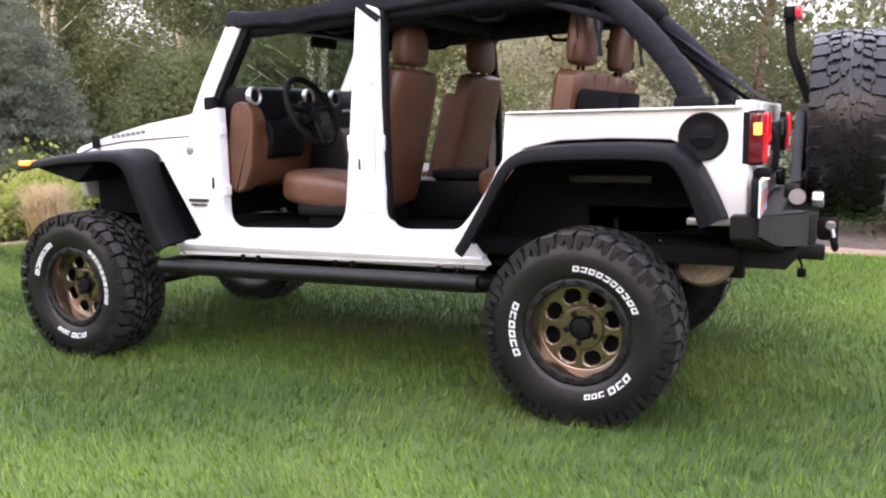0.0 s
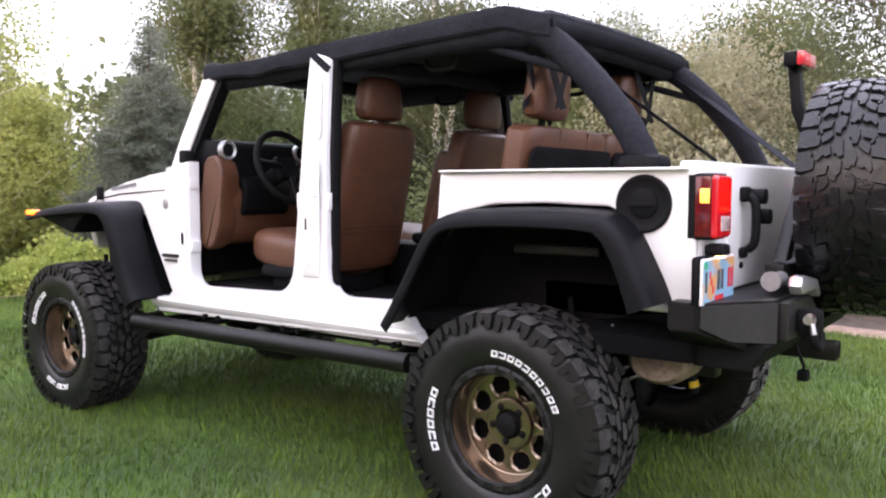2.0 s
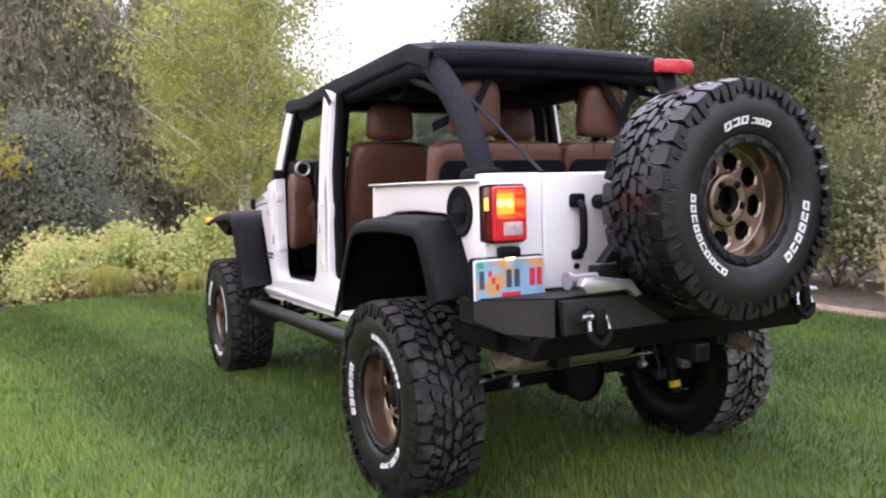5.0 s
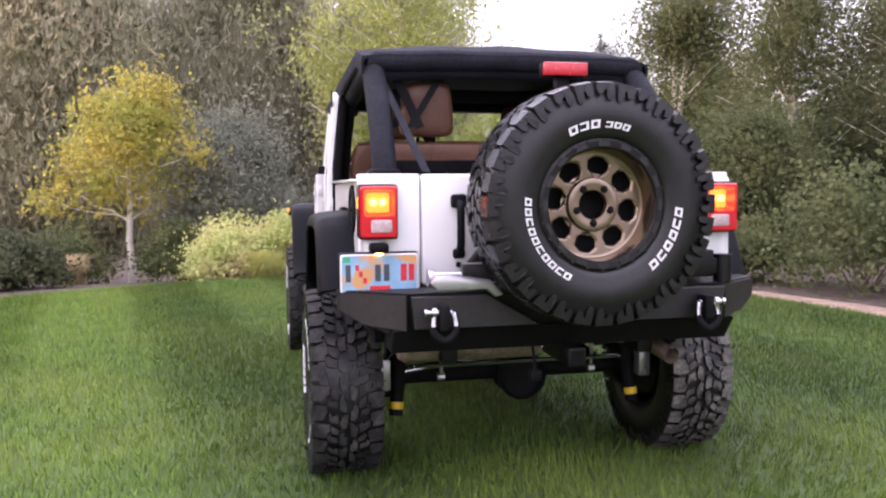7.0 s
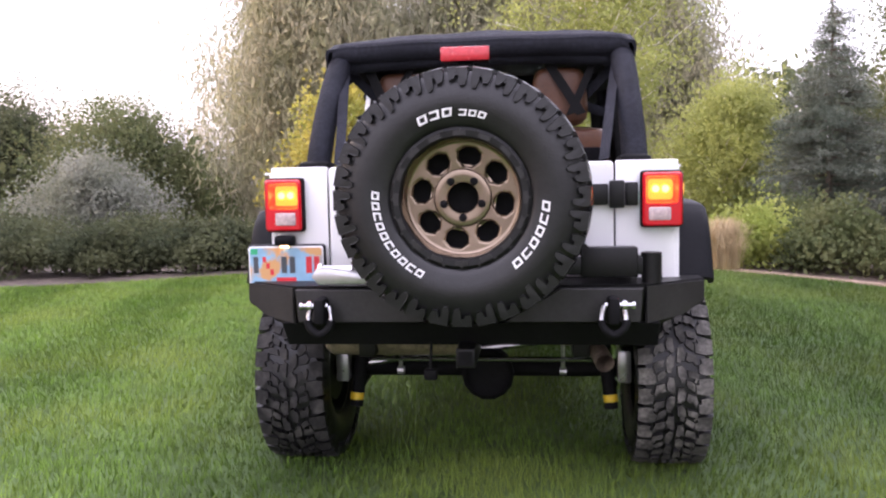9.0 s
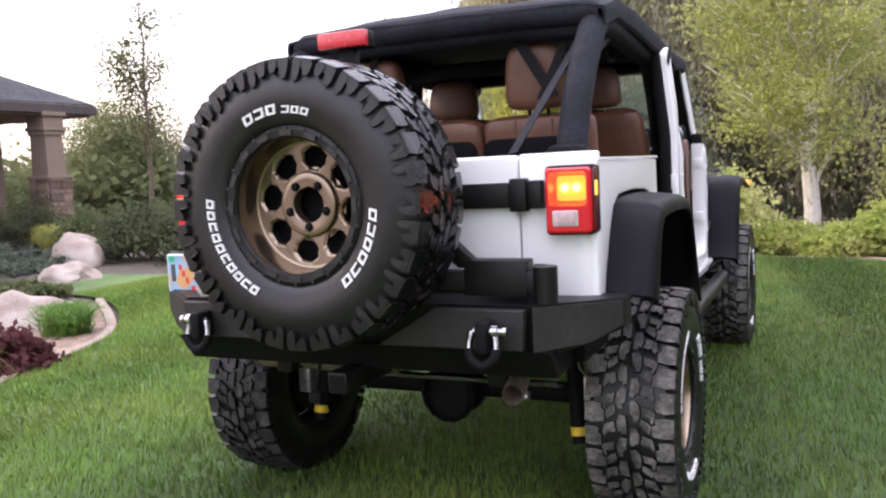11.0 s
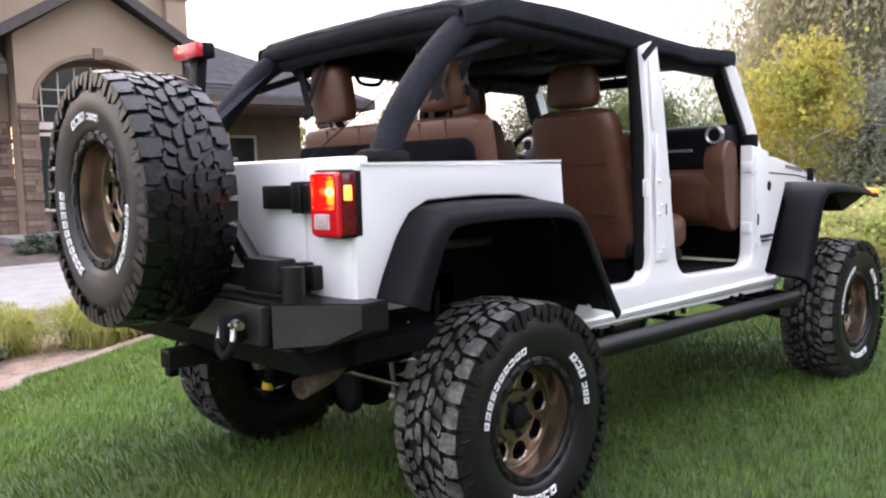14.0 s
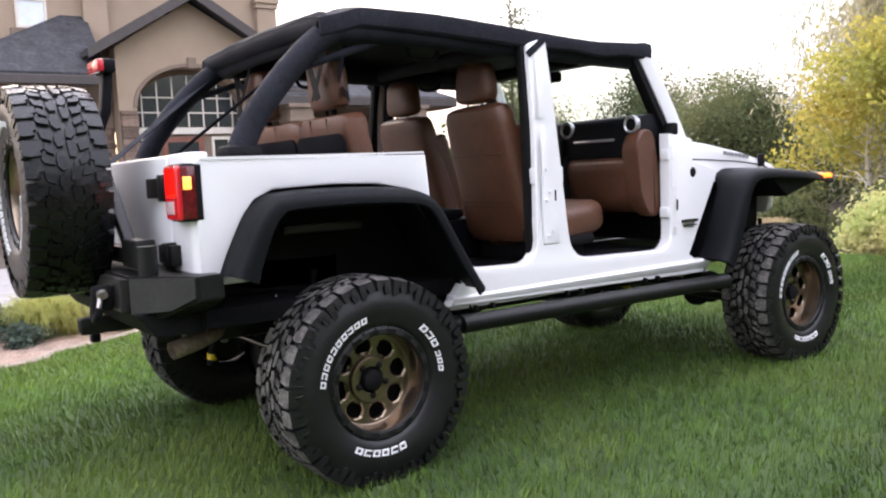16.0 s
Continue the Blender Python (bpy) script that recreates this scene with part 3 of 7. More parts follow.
# ---- tail lamps ----
for s in SIDES:
    xa, xb = sorted((s * 0.650, s * 0.8035))
    ia, ib = sorted((s * 0.666, s * 0.784))
    bm = bmesh.new()
    loft(bm, [[(x, y, z) for x, z in fillet([(x0, z0), (x0, z1), (x1, z1), (x1, z0)], 0.016)] for y, x0, x1, z0, z1 in
              ((-0.630, xa, xb, 1.118, 1.332), (-0.698, xa, xb, 1.118, 1.332), (-0.704, xa + 0.003, xb - 0.003, 1.121, 1.329), (-0.704, ia, ib, 1.208, 1.312))], caps=False)
    lamp = part("tail_lamp", bm, TRIM, vehicle, "lit red tail lamp with black surround")
    bm = bmesh.new()
    loft(bm, [[(x, y, z) for x, z in fillet([(x0, z0), (x0, z1), (x1, z1), (x1, z0)], 0.014)] for y, x0, x1, z0, z1 in
              ((-0.703, xa + 0.005, xb - 0.005, 1.125, 1.325), (-0.716, xa + 0.005, xb - 0.005, 1.125, 1.325), (-0.722, xa + 0.011, xb - 0.011, 1.131, 1.319), (-0.722, ia, ib, 1.208, 1.312), (-0.716, ia, ib, 1.208, 1.312), (-0.702, ia + 0.002, ib - 0.002, 1.210, 1.310))], caps=False)
    part("lens", bm, RED, lamp, "red lens")
    # the lit bowl behind the upper window, with its bulb
    bm = bmesh.new()
    loft(bm, [[(x, y, z) for x, z in fillet([(x0, z0), (x0, z1), (x1, z1), (x1, z0)], 0.014)] for y, x0, x1, z0, z1 in
              ((-0.7155, ia, ib, 1.208, 1.312), (-0.690, ia + 0.006, ib - 0.006, 1.214, 1.306), (-0.672, ia + 0.014, ib - 0.014, 1.222, 1.298))], caps=False)
    part("lit_lens", bm, LITRED, lamp, "glowing red bowl")
    bm = bmesh.new()
    prism(bm, fillet([(ia + 0.012, 1.220), (ia + 0.012, 1.300), (ib - 0.012, 1.300), (ib - 0.012, 1.220)], 0.02), -0.6735, -0.6700, "y")
    part("bulb_window", bm, LIT, lamp, "glowing orange reflector")
    for dx in (-0.018, 0.018):
        bm = bmesh.new()
        bmesh.ops.create_uvsphere(bm, u_segments=12, v_segments=8, radius=0.014, matrix=Matrix.Translation(((ia + ib) / 2 + dx, -0.682, 1.262)))
        part("bulb", bm, BULB, lamp, "bright yellow bulb")
    bm = bmesh.new()
    box(bm, (ia - 0.002, -0.7185, 1.206), (ib + 0.002, -0.7170, 1.314))
    pane = part("clear_red_pane", bm, REDPANE, lamp, "clear red pane over the bulb")
    pane.visible_shadow = False
    bm = bmesh.new()
    prism(bm, fillet([(s * 0.676, 1.145), (s * 0.676, 1.195), (s * 0.758, 1.195), (s * 0.758, 1.145)], 0.008), -0.7255, -0.715, "y", bevel=0.004)
    part("reverse_lens", bm, CLEARLENS, lamp, "pale reversing lens")
    bm = bmesh.new()
    box(bm, (s * 0.7995 - 0.006, -0.7035, 1.128), (s * 0.7995 + 0.006, -0.652, 1.322), 0.004)
    part("side_red_lens", bm, SMOKED, lamp, "dark red side of the lens")
    bm = bmesh.new()
    box(bm, (s * 0.8015 - 0.006, -0.700, 1.236), (s * 0.8015 + 0.006, -0.668, 1.284), 0.004)
    part("side_lens", bm, SIDELIT, lamp, "lit side window of the lamp")

# ---- number plate at the driver's corner, with plain bars for its marks ----
PLATE_ART = material("plate_art", (0.22, 0.40, 0.55), 0.45, vary=0.25, scale=9, fine=0, second=(0.58, 0.32, 0.13), second_scale=7, second_lo=0.5, second_hi=0.55)
PLATE_INK = material("plate_ink", (0.05, 0.06, 0.07), 0.5, vary=0.1)
PLATE_RED = material("plate_red", (0.6, 0.03, 0.04), 0.5, vary=0.1)
PLATE_GREEN = material("plate_green", (0.02, 0.35, 0.16), 0.5, vary=0.1)
bm = bmesh.new()
box(bm, (-0.885, -0.700, 0.905), (-0.570, -0.672, 1.070), 0.012)
holder = part("plate_holder", bm, PLASTIC, vehicle, "black number plate holder")
bm = bmesh.new()
prism(bm, fillet([(-0.878, 0.911), (-0.878, 1.063), (-0.574, 1.063), (-0.574, 0.911)], 0.012), -0.709, -0.7005, "y", bevel=0.002)
plate = part("number_plate", bm, LETTER, holder, "pale rim of a number plate")
plate.name = "number_plate"
bm = bmesh.new()
prism(bm, fillet([(-0.872, 0.917), (-0.872, 1.057), (-0.580, 1.057), (-0.580, 0.917)], 0.010), -0.7105, -0.7092, "y")
part("plate_face", bm, PLATE_ART, holder, "colourful landscape plate face with plain bars")
for x0, x1, z0, z1, mt in ((-0.858, -0.838, 0.957, 1.022, PLATE_INK), (-0.744, -0.722, 0.957, 1.022, PLATE_INK), (-0.710, -0.688, 0.957, 1.022, PLATE_INK),
                           (-0.644, -0.620, 0.957, 1.022, PLATE_RED), (-0.612, -0.590, 0.957, 1.022, PLATE_RED), (-0.82, -0.806, 1.0, 1.022, PLATE_RED), (-0.806, -0.792, 0.975, 0.997, PLATE_RED), (-0.79, -0.776, 0.95, 0.972, PLATE_RED),
                           (-0.765, -0.685, 0.925, 0.940, PLATE_RED), (-0.868, -0.84, 1.032, 1.054, PLATE_GREEN)):
    bm = bmesh.new()
    box(bm, (x0, -0.7117, z0), (x1, -0.7104, z1))
    part("plate_bar", bm, mt, holder)
bm = bmesh.new()
box(bm, (-0.765, -0.735, 1.066), (-0.69, -0.672, 1.105), 0.012)
plate_lamp = part("plate_lamp", bm, PLASTIC, vehicle)
bm = bmesh.new()
box(bm, (-0.742, -0.724, 1.060), (-0.713, -0.70, 1.0675), 0.0)
part("plate_bulb", bm, lamp_material("plate_bulb_glow", (1.0, 0.6, 0.25), 4.0), plate_lamp, "small warm bulb")


# ---- wheels ----
def lug(bm, r0, r1, corners, taper=0.86):
    """A tread block: corners of (angle, x) between two radii; the crown falls off towards the shoulder."""
    n = len(corners)
    ca, cx = sum(c[0] for c in corners) / n, sum(c[1] for c in corners) / n
    rings = []
    for r, k in ((r0, 1.0), (r1, taper)):
        ring = []
        for a, x in corners:
            a, x = ca + (a - ca) * k, cx + (x - cx) * k
            q = r - (0.010 * (max(0, abs(x) - 0.085) / 0.07) ** 2 if r == r1 else 0)
            ring.append(bm.verts.new((x, q * math.cos(a), q * math.sin(a))))
        rings.append(ring)
    bm.faces.new(rings[1])
    for i in range(n):
        j = (i + 1) % n
        bm.faces.new((rings[0][i], rings[0][j], rings[1][j], rings[1][i])).material_index = 1


def tyre_carcass():
    bm = bmesh.new()
    lathe(bm, [(-0.115, 0.225), (-0.135, 0.24), (-0.152, 0.29), (-0.156, 0.335), (-0.147, 0.370), (-0.136, 0.400), (-0.122, 0.417), (-0.105, 0.420), (-0.085, 0.4205), (0.085, 0.4205), (0.105, 0.420), (0.122, 0.417), (0.136, 0.400), (0.145, 0.375),
               (0.152, 0.355), (0.1565, 0.332), (0.156, 0.305), (0.152, 0.285), (0.145, 0.262), (0.140, 0.246), (0.133, 0.238), (0.118, 0.228)], 72)
    return bm


def tyre_tread():
    """Interlocking hooked blocks in three rows a side, with narrow deep grooves, and lugs that wrap down the sidewall."""
    bm = bmesh.new()
    n = 32
    p = math.tau / n
    for i in range(n):
        for s in SIDES:
            b = i * p + (0.5 * p if s > 0 else 0)
            odd = i % 2

            def block(points, taper=0.93, low=0.412):
                lug(bm, low, TYRE_R, [(b + u * p, s * x) for u, x in points], taper)

            # shoulder block with a stepped inner end
            inx = 0.088 if odd else 0.100
            block([(0.10, inx), (0.36, inx + 0.004), (0.40, inx - 0.010), (0.86, inx - 0.008), (0.94, 0.126), (0.90, 0.1535), (0.12, 0.1535), (0.06, 0.126)], 0.95, 0.402)
            # hooked middle block, leaning across the tyre
            if odd:
                block([(-0.34, 0.044), (0.02, 0.050), (0.12, 0.080), (0.32, 0.074), (0.34, 0.083), (-0.04, 0.094), (-0.24, 0.084), (-0.30, 0.062)])
                block([(0.14, 0.044), (0.42, 0.040), (0.58, 0.052), (0.76, 0.074), (0.46, 0.080), (0.26, 0.066)])
            else:
                block([(-0.20, 0.046), (0.22, 0.040), (0.34, 0.056), (0.26, 0.066), (0.52, 0.084), (0.36, 0.090), (-0.06, 0.082), (-0.14, 0.062)])
            # centre block, notched, alternately long and short
            if odd:
                block([(-0.52, 0.004), (-0.02, 0.007), (0.10, 0.018), (0.34, 0.020), (0.30, 0.036), (-0.06, 0.042), (-0.40, 0.038), (-0.60, 0.022)], 0.94)
            else:
                block([(-0.46, 0.008), (0.30, 0.003), (0.36, 0.018), (0.18, 0.026), (0.26, 0.034), (-0.14, 0.040), (-0.50, 0.030)], 0.94)
            # lug on the sidewall, hooked, alternately long and short
            for near, far, r0 in ((0.08, 0.46, 0.366 if odd else 0.380), (0.56, 0.92, 0.386 if odd else 0.360)):
                wide = far - near
                shape = [(r0 + 0.004, near + 0.25 * wide), (r0, near + 0.80 * wide), (r0 + 0.016, far), (0.419, far - 0.02), (0.419, near), (r0 + 0.020, near + 0.06 * wide)]
                pts = []
                for x in (0.128, 0.1595 if odd else 0.1580):
                    pts.append([bm.verts.new((s * (x - 0.14 * max(0, r - 0.385)), r * math.cos(b + u * p), r * math.sin(b + u * p))) for r, u in shape])
                bm.faces.new(pts[1]).material_index = 1
                for q in range(len(shape)):
                    k = (q + 1) % len(shape)
                    bm.faces.new((pts[0][q], pts[0][k], pts[1][k], pts[1][q])).material_index = 1
    return bm


def tyre_marks(spans, wheel):
    """Raised white marks on the sidewall: plain slanted open blocks, one for each character of the maker's lettering."""
    def bar(bm, corners):
        pts = []
        for x0, x1 in ((0.135, 0.135), (0.1545, 0.1580)):
            pts.append([bm.verts.new((x0 + (x1 - x0) * (q - 0.262) / 0.036, q * math.cos(b), q * math.sin(b))) for q, b in corners])
        bm.faces.new(pts[1])
        for k in range(4):
            bm.faces.new((pts[0][k], pts[0][(k + 1) % 4], pts[1][(k + 1) % 4], pts[1][k]))

    for centre, pitches, r0, r1 in spans:
        a = centre + sum(pitches) / 2
        for i, pitch in enumerate(pitches):
            if pitch > 0.06:
                lo, hi = a - pitch * 0.86, a - pitch * 0.10
                top = r1 if pitch > 0.12 or len(pitches) > 7 else r1 - 0.007
                t = 0.22 * (top - r0)
                ta = 0.23 * (hi - lo)
                slant = -0.10 * pitch

                def at(q, b):
                    return q, b + slant * (q - r0) / (top - r0)

                bm = bmesh.new()
                for b0, b1, q0, q1 in ((lo, lo + ta, r0 + t, top - t), (hi - ta, hi, r0 + t, top - t), (lo, hi, top - t, top), (lo, hi, r0, r0 + t)):
                    if i % 3 == 1 and b0 == hi - ta and q0 > r0 + 0.001 and q1 < top:
                        continue
                    bar(bm, [at(q0, b0), at(q0, b1), at(q1, b1), at(q1, b0)])
                bmesh.ops.remove_doubles(bm, verts=bm.verts[:], dist=0.0004)
                part("sidewall_mark", bm, LETTER, wheel, "white raised sidewall mark", smooth=False)
            a -= pitch


def rim_disc():
    """The bronze face: a deep barrel, eight eight-sided windows with chamfered edges, and a raised ring round the
    middle.
    """
    bm = bmesh.new()
    seg, mid, tall, wide, turn = 256, 0.1410, 0.0330, 0.0370, radians(-9.5)
    outer = [(0.2065, 0.126), (0.2035, 0.124), (0.2000, 0.112), (0.1980, 0.080), (0.1965, 0.052), (0.1935, 0.041), (0.1895, 0.0385)]
    face = [(r, 0.038 - (0.1895 - r) * 0.05) for r in np.linspace(0.1862, 0.1010, 34)]
    centre = [(0.0995, 0.024), (0.0985, 0.024), (0.0970, 0.044), (0.0950, 0.0475), (0.0900, 0.049), (0.0760, 0.049), (0.0560, 0.047), (0.0530, 0.044), (0.0520, 0.025), (0.0500, 0.012)]
    radii = outer + face + centre
    step = math.tau / seg

    def window(r, a):
        """Below 1 inside a window; and the window's own centre angle."""
        k = round((a - turn) / (math.pi / 4))
        ac = k * math.pi / 4 + turn
        u, v = (r * math.cos(a - ac) - mid) / tall, r * math.sin(a - ac) / wide
        v /= 1 + 0.10 * u
        return max(abs(u), abs(v), (abs(u) + abs(v)) / 1.42), ac

    rings = [[bm.verts.new((x, r * math.cos(k * step), r * math.sin(k * step))) for k in range(seg)] for r, x in radii]
    for j in range(len(radii) - 1):
        rm = (radii[j][0] + radii[j + 1][0]) / 2
        for k in range(seg):
            if window(rm, (k + 0.5) * step)[0] >= 1:
                bm.faces.new((rings[j][k], rings[j][(k + 1) % seg], rings[j + 1][(k + 1) % seg], rings[j + 1][k]))
    for v in [v for v in bm.verts if not v.link_faces]:
        bm.verts.remove(v)
    for v in bm.verts:
        r = math.hypot(v.co.y, v.co.z)
        if 0.1005 < r < 0.1875:
            f, ac = window(r, math.atan2(v.co.z, v.co.y))
            c = Vector((v.co.x, mid * math.cos(ac), mid * math.sin(ac)))
            if any(e.is_boundary for e in v.link_edges):      # the edge of a window, drawn straight
                v.co = c + (v.co - c) / f
                f = 1.0
            v.co.x -= 0.007 * max(0, 1 - max(0, f - 1.02) / 0.13)
    bmesh.ops.recalc_face_normals(bm, faces=bm.faces)
    bm.normal_update()
    if sum(f.normal.x for f in bm.faces if abs(math.hypot(*f.calc_center_median().yz) - 0.085) < 0.01) < 0:
        bmesh.ops.reverse_faces(bm, faces=bm.faces[:])
    bmesh.ops.solidify(bm, geom=bm.faces[:], thickness=0.016)
    return bm


def build_wheel(spare=False, tread_rubber=None):
    wheel = new("wheel")
    wheel.empty_display_size = 0.1
    part("tyre", tyre_carcass(), RUBBER, wheel)
    tread = part("tread", tyre_tread(), TREAD_CLEAN if spare else tread_rubber, wheel, "chunky mud-terrain tread blocks", smooth=False)
    tread.data.materials.append(RUBBER)
    # angles run from local +y towards +z; the outside faces local +x
    marks = [(radians(90 + 5), [0.15] * 3 + [0.05] + [0.115] * 3, 0.271, 0.299), (radians(90 - 117), [0.150] * 6, 0.271, 0.297), (radians(90 - 241), [0.123] * 10, 0.271, 0.295)]
    tyre_marks(marks, wheel)
    part("rim", rim_disc(), BRONZE, wheel, "bronze alloy face with eight windows")
    bm = bmesh.new()
    lathe(bm, [(0.10, 0.207), (0.128, 0.200), (0.136, 0.206), (0.138, 0.226), (0.132, 0.236), (0.118, 0.238), (0.10, 0.236), (-0.11, 0.228), (-0.125, 0.232), (-0.125, 0.215), (-0.03, 0.196), (0.03, 0.194)], 64)
    ring = part("rim_ring", bm, STEEL, wheel, "black outer ring")
    bm = bmesh.new()
    pts = [[bm.verts.new((x, r * math.cos(a), r * math.sin(a))) for r, a in ((0.2085, -0.10), (0.2085, 0.10), (0.2245, 0.09), (0.2245, -0.09))] for x in (0.130, 0.1415)]
    bm.faces.new(pts[1])
    for q in range(4):
        bm.faces.new((pts[0][q], pts[0][(q + 1) % 4], pts[1][(q + 1) % 4], pts[1][q]))
    pad = part("ring_pad", bm, GREYSTEEL, ring, "raised charcoal pad on the ring", smooth=False)
    for k in range(1, 16):
        twin = new("ring_pad", pad.data)
        twin.parent, twin.rotation_euler = ring, (k * math.tau / 16, 0, 0)
    bm = bmesh.new()
    tube(bm, [(0.132, 0.230, 0), (0.1395, 0.230, 0)], 0.0055, 6)
    bolt = part("ring_bolt", bm, GREYSTEEL, wheel)
    for k in range(1, 24):
        twin = new("ring_bolt", bolt.data)
        twin.parent, twin.rotation_euler = wheel, (k * math.tau / 24, 0, 0)
    bm = bmesh.new()
    # added flat black disc, standing for the shade behind the rim's windows
    lathe(bm, [(-0.026, 0.1935), (-0.030, 0.001)], 32)
    if not spare:
        lathe(bm, [(-0.02, 0.046), (0.050, 0.046), (0.066, 0.044), (0.072, 0.036), (0.074, 0.0005)], 24)
    part("hub", bm, TRIM, wheel)
    for k in range(5):
        a = radians(-90) + k * math.tau / 5
        bm = bmesh.new()
        lathe(bm, [(0.0485, 0.0145), (0.0505, 0.0145), (0.0505, 0.0105), (0.058, 0.0095), (0.060, 0.006), (0.060, 0.0005)], 8, m=Matrix.Translation((0, 0.068 * math.cos(a), 0.068 * math.sin(a))))
        part("lug_nut", bm, TRIM, wheel)
    return wheel


def place_wheel(wheel, x, y, z, facing, spin, size=0.985):
    """facing: degrees about z of the outer side; spin: degrees clockwise as seen from outside."""
    wheel.parent = vehicle
    wheel.matrix_world = Matrix.Translation((x, y, z)) @ Matrix.Rotation(radians(facing), 4, "Z") @ Matrix.Rotation(radians(-spin), 4, "X") @ Matrix.Diagonal((1.0, size, size, 1.0))


# seen from outside, local +y of an outward +x wheel points to the viewer's right
wheel_a = build_wheel(tread_rubber=TREAD)
place_wheel(wheel_a, -0.826, 0, HUB_Z, 180, 152)
tagged(wheel_a, "bronze wheel with a knobbly off-road tyre")
wheel_b = copy_thing(wheel_a, Matrix.Identity(4))
place_wheel(wheel_b, -0.826, FRONT_Y, HUB_Z, 180, 190)
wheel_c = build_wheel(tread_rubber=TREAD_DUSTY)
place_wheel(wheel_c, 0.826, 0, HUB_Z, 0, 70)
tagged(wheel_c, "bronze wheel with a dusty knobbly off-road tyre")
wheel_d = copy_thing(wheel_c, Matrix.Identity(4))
place_wheel(wheel_d, 0.826, FRONT_Y + 0.04, HUB_Z, 0, 65)
spare = build_wheel(spare=True)
place_wheel(spare, 0.012, -1.003, 1.250, -90, 0, 1.0)
spare.name = "spare_wheel"

# ---- rear bumper, tyre carrier and what hangs below ----
bm = bmesh.new()
PLAN = [(-0.885, -0.60), (-0.885, -0.695), (-0.640, -0.875), (0.640, -0.875), (0.885, -0.695), (0.885, -0.60)]
prism(bm, PLAN, 0.735, 0.925, "z")
bmesh.ops.bisect_plane(bm, geom=bm.verts[:] + bm.edges[:] + bm.faces[:], plane_co=(-0.64, 0, 0), plane_no=(1, 0, 0))
bmesh.ops.bisect_plane(bm, geom=bm.verts[:] + bm.edges[:] + bm.faces[:], plane_co=(0.64, 0, 0), plane_no=(1, 0, 0))
for v in bm.verts:      # the ends rise, the lower edge is folded under
    if v.co.z < 0.8:
        if abs(v.co.x) > 0.8:
            v.co.z = 0.835
        elif v.co.y < -0.8:
            v.co.y += 0.05
bmesh.ops.bevel(bm, geom=bm.edges[:], offset=0.005, segments=2, affect="EDGES")
bumper = part("rear_bumper", bm, STEEL, vehicle, "black folded steel rear bumper", smooth=False)
bm = bmesh.new()
prism(bm, [(-0.872, 0.785), (-0.800, 0.690), (-0.62, 0.690), (-0.62, 0.785)], -0.70, 0.70, "x", bevel=0.006)
part("bumper_skirt", bm, TRIM, bumper, "black lower fold of the bumper", smooth=False)
for s in SIDES:
    bm = bmesh.new()
    prism(bm, [(s * 0.635, 0.915), (s * 0.625, 0.793), (s * 0.14, 0.793), (s * 0.345, 0.915)], -0.905, -0.868, "y", bevel=0.004)
    part("bumper_face", bm, GREYSTEEL, bumper, "charcoal bumper face plate", smooth=False)
    bm = bmesh.new()
    plate = [(s * 0.878, -0.702, 0.918), (s * 0.648, -0.871, 0.918), (s * 0.648, -0.871, 0.785), (s * 0.790, -0.767, 0.800), (s * 0.878, -0.702, 0.848)]
    loft(bm, [[(x + s * d * 0.592, y - d * 0.806, z) for x, y, z in plate] for d in (-0.004, 0.007)])
    part("bumper_wing", bm, GREYSTEEL, bumper, "charcoal angled end plate", smooth=False)
    # shackle: a bow, its pin and the tab that holds it
    bm = bmesh.new()
    box(bm, (s * 0.526 - 0.014, -0.975, 0.81), (s * 0.526 + 0.014, -0.90, 0.875), 0.008)
    tab = part("shackle_tab", bm, STEEL, bumper)
    bm = bmesh.new()
    bow = smoothed([(s * 0.526 - 0.034, -0.955, 0.862), (s * 0.526 - 0.042, -0.965, 0.82), (s * 0.526 - 0.036, -0.972, 0.785), (s * 0.526, -0.975, 0.762), (s * 0.526 + 0.036, -0.972, 0.785), (s * 0.526 + 0.042, -0.965, 0.82), (s * 0.526 + 0.034, -0.955, 0.862)], 5)
    for half in (bow[:8], bow[-8:]):
        bm = bmesh.new()
        tube(bm, half, [0.0125] * 3 + [0.0105] * 5 if half[0] == bow[0] else [0.0105] * 5 + [0.0125] * 3, 10)
        part("shackle_arm", bm, CHROME, bumper, "bright steel arm of a bow shackle")
    bm = bmesh.new()
    tube(bm, bow[6:-6], 0.0145, 10)
    part("shackle_sleeve", bm, TRIM, bumper, "black rubber shackle sleeve")
    bm = bmesh.new()
    e = -1 if s < 0 else 1
    lathe(bm, [(-0.03, 0.001), (-0.03, 0.011), (0.030, 0.011), (0.030, 0.020), (0.046, 0.020), (0.048, 0.010), (0.062, 0.010), (0.063, 0.015), (0.074, 0.015), (0.074, 0.001)], 14, m=Matrix.Translation((s * 0.526, -0.955, 0.862)) @ Matrix.Rotation(0 if e > 0 else math.pi, 4, "Z"))
    part("shackle_pin", bm, CHROME, bumper)
    bm = bmesh.new()
    box(bm, (s * 0.526 - 0.021, -0.985, 0.795), (s * 0.526 + 0.021, -0.906, 0.892), 0.014)
    part("shackle_isolator", bm, TRIM, bumper)
bm = bmesh.new()
box(bm, (-0.035, -0.93, 0.630), (0.035, -0.62, 0.700), 0.004)
receiver = part("tow_receiver", bm, STEEL, vehicle, "square black tow receiver")
bm = bmesh.new()
box(bm, (-0.026, -0.9325, 0.639), (0.026, -0.9295, 0.691), 0.0)
part("receiver_mouth", bm, TRIM, receiver)
bm = bmesh.new()
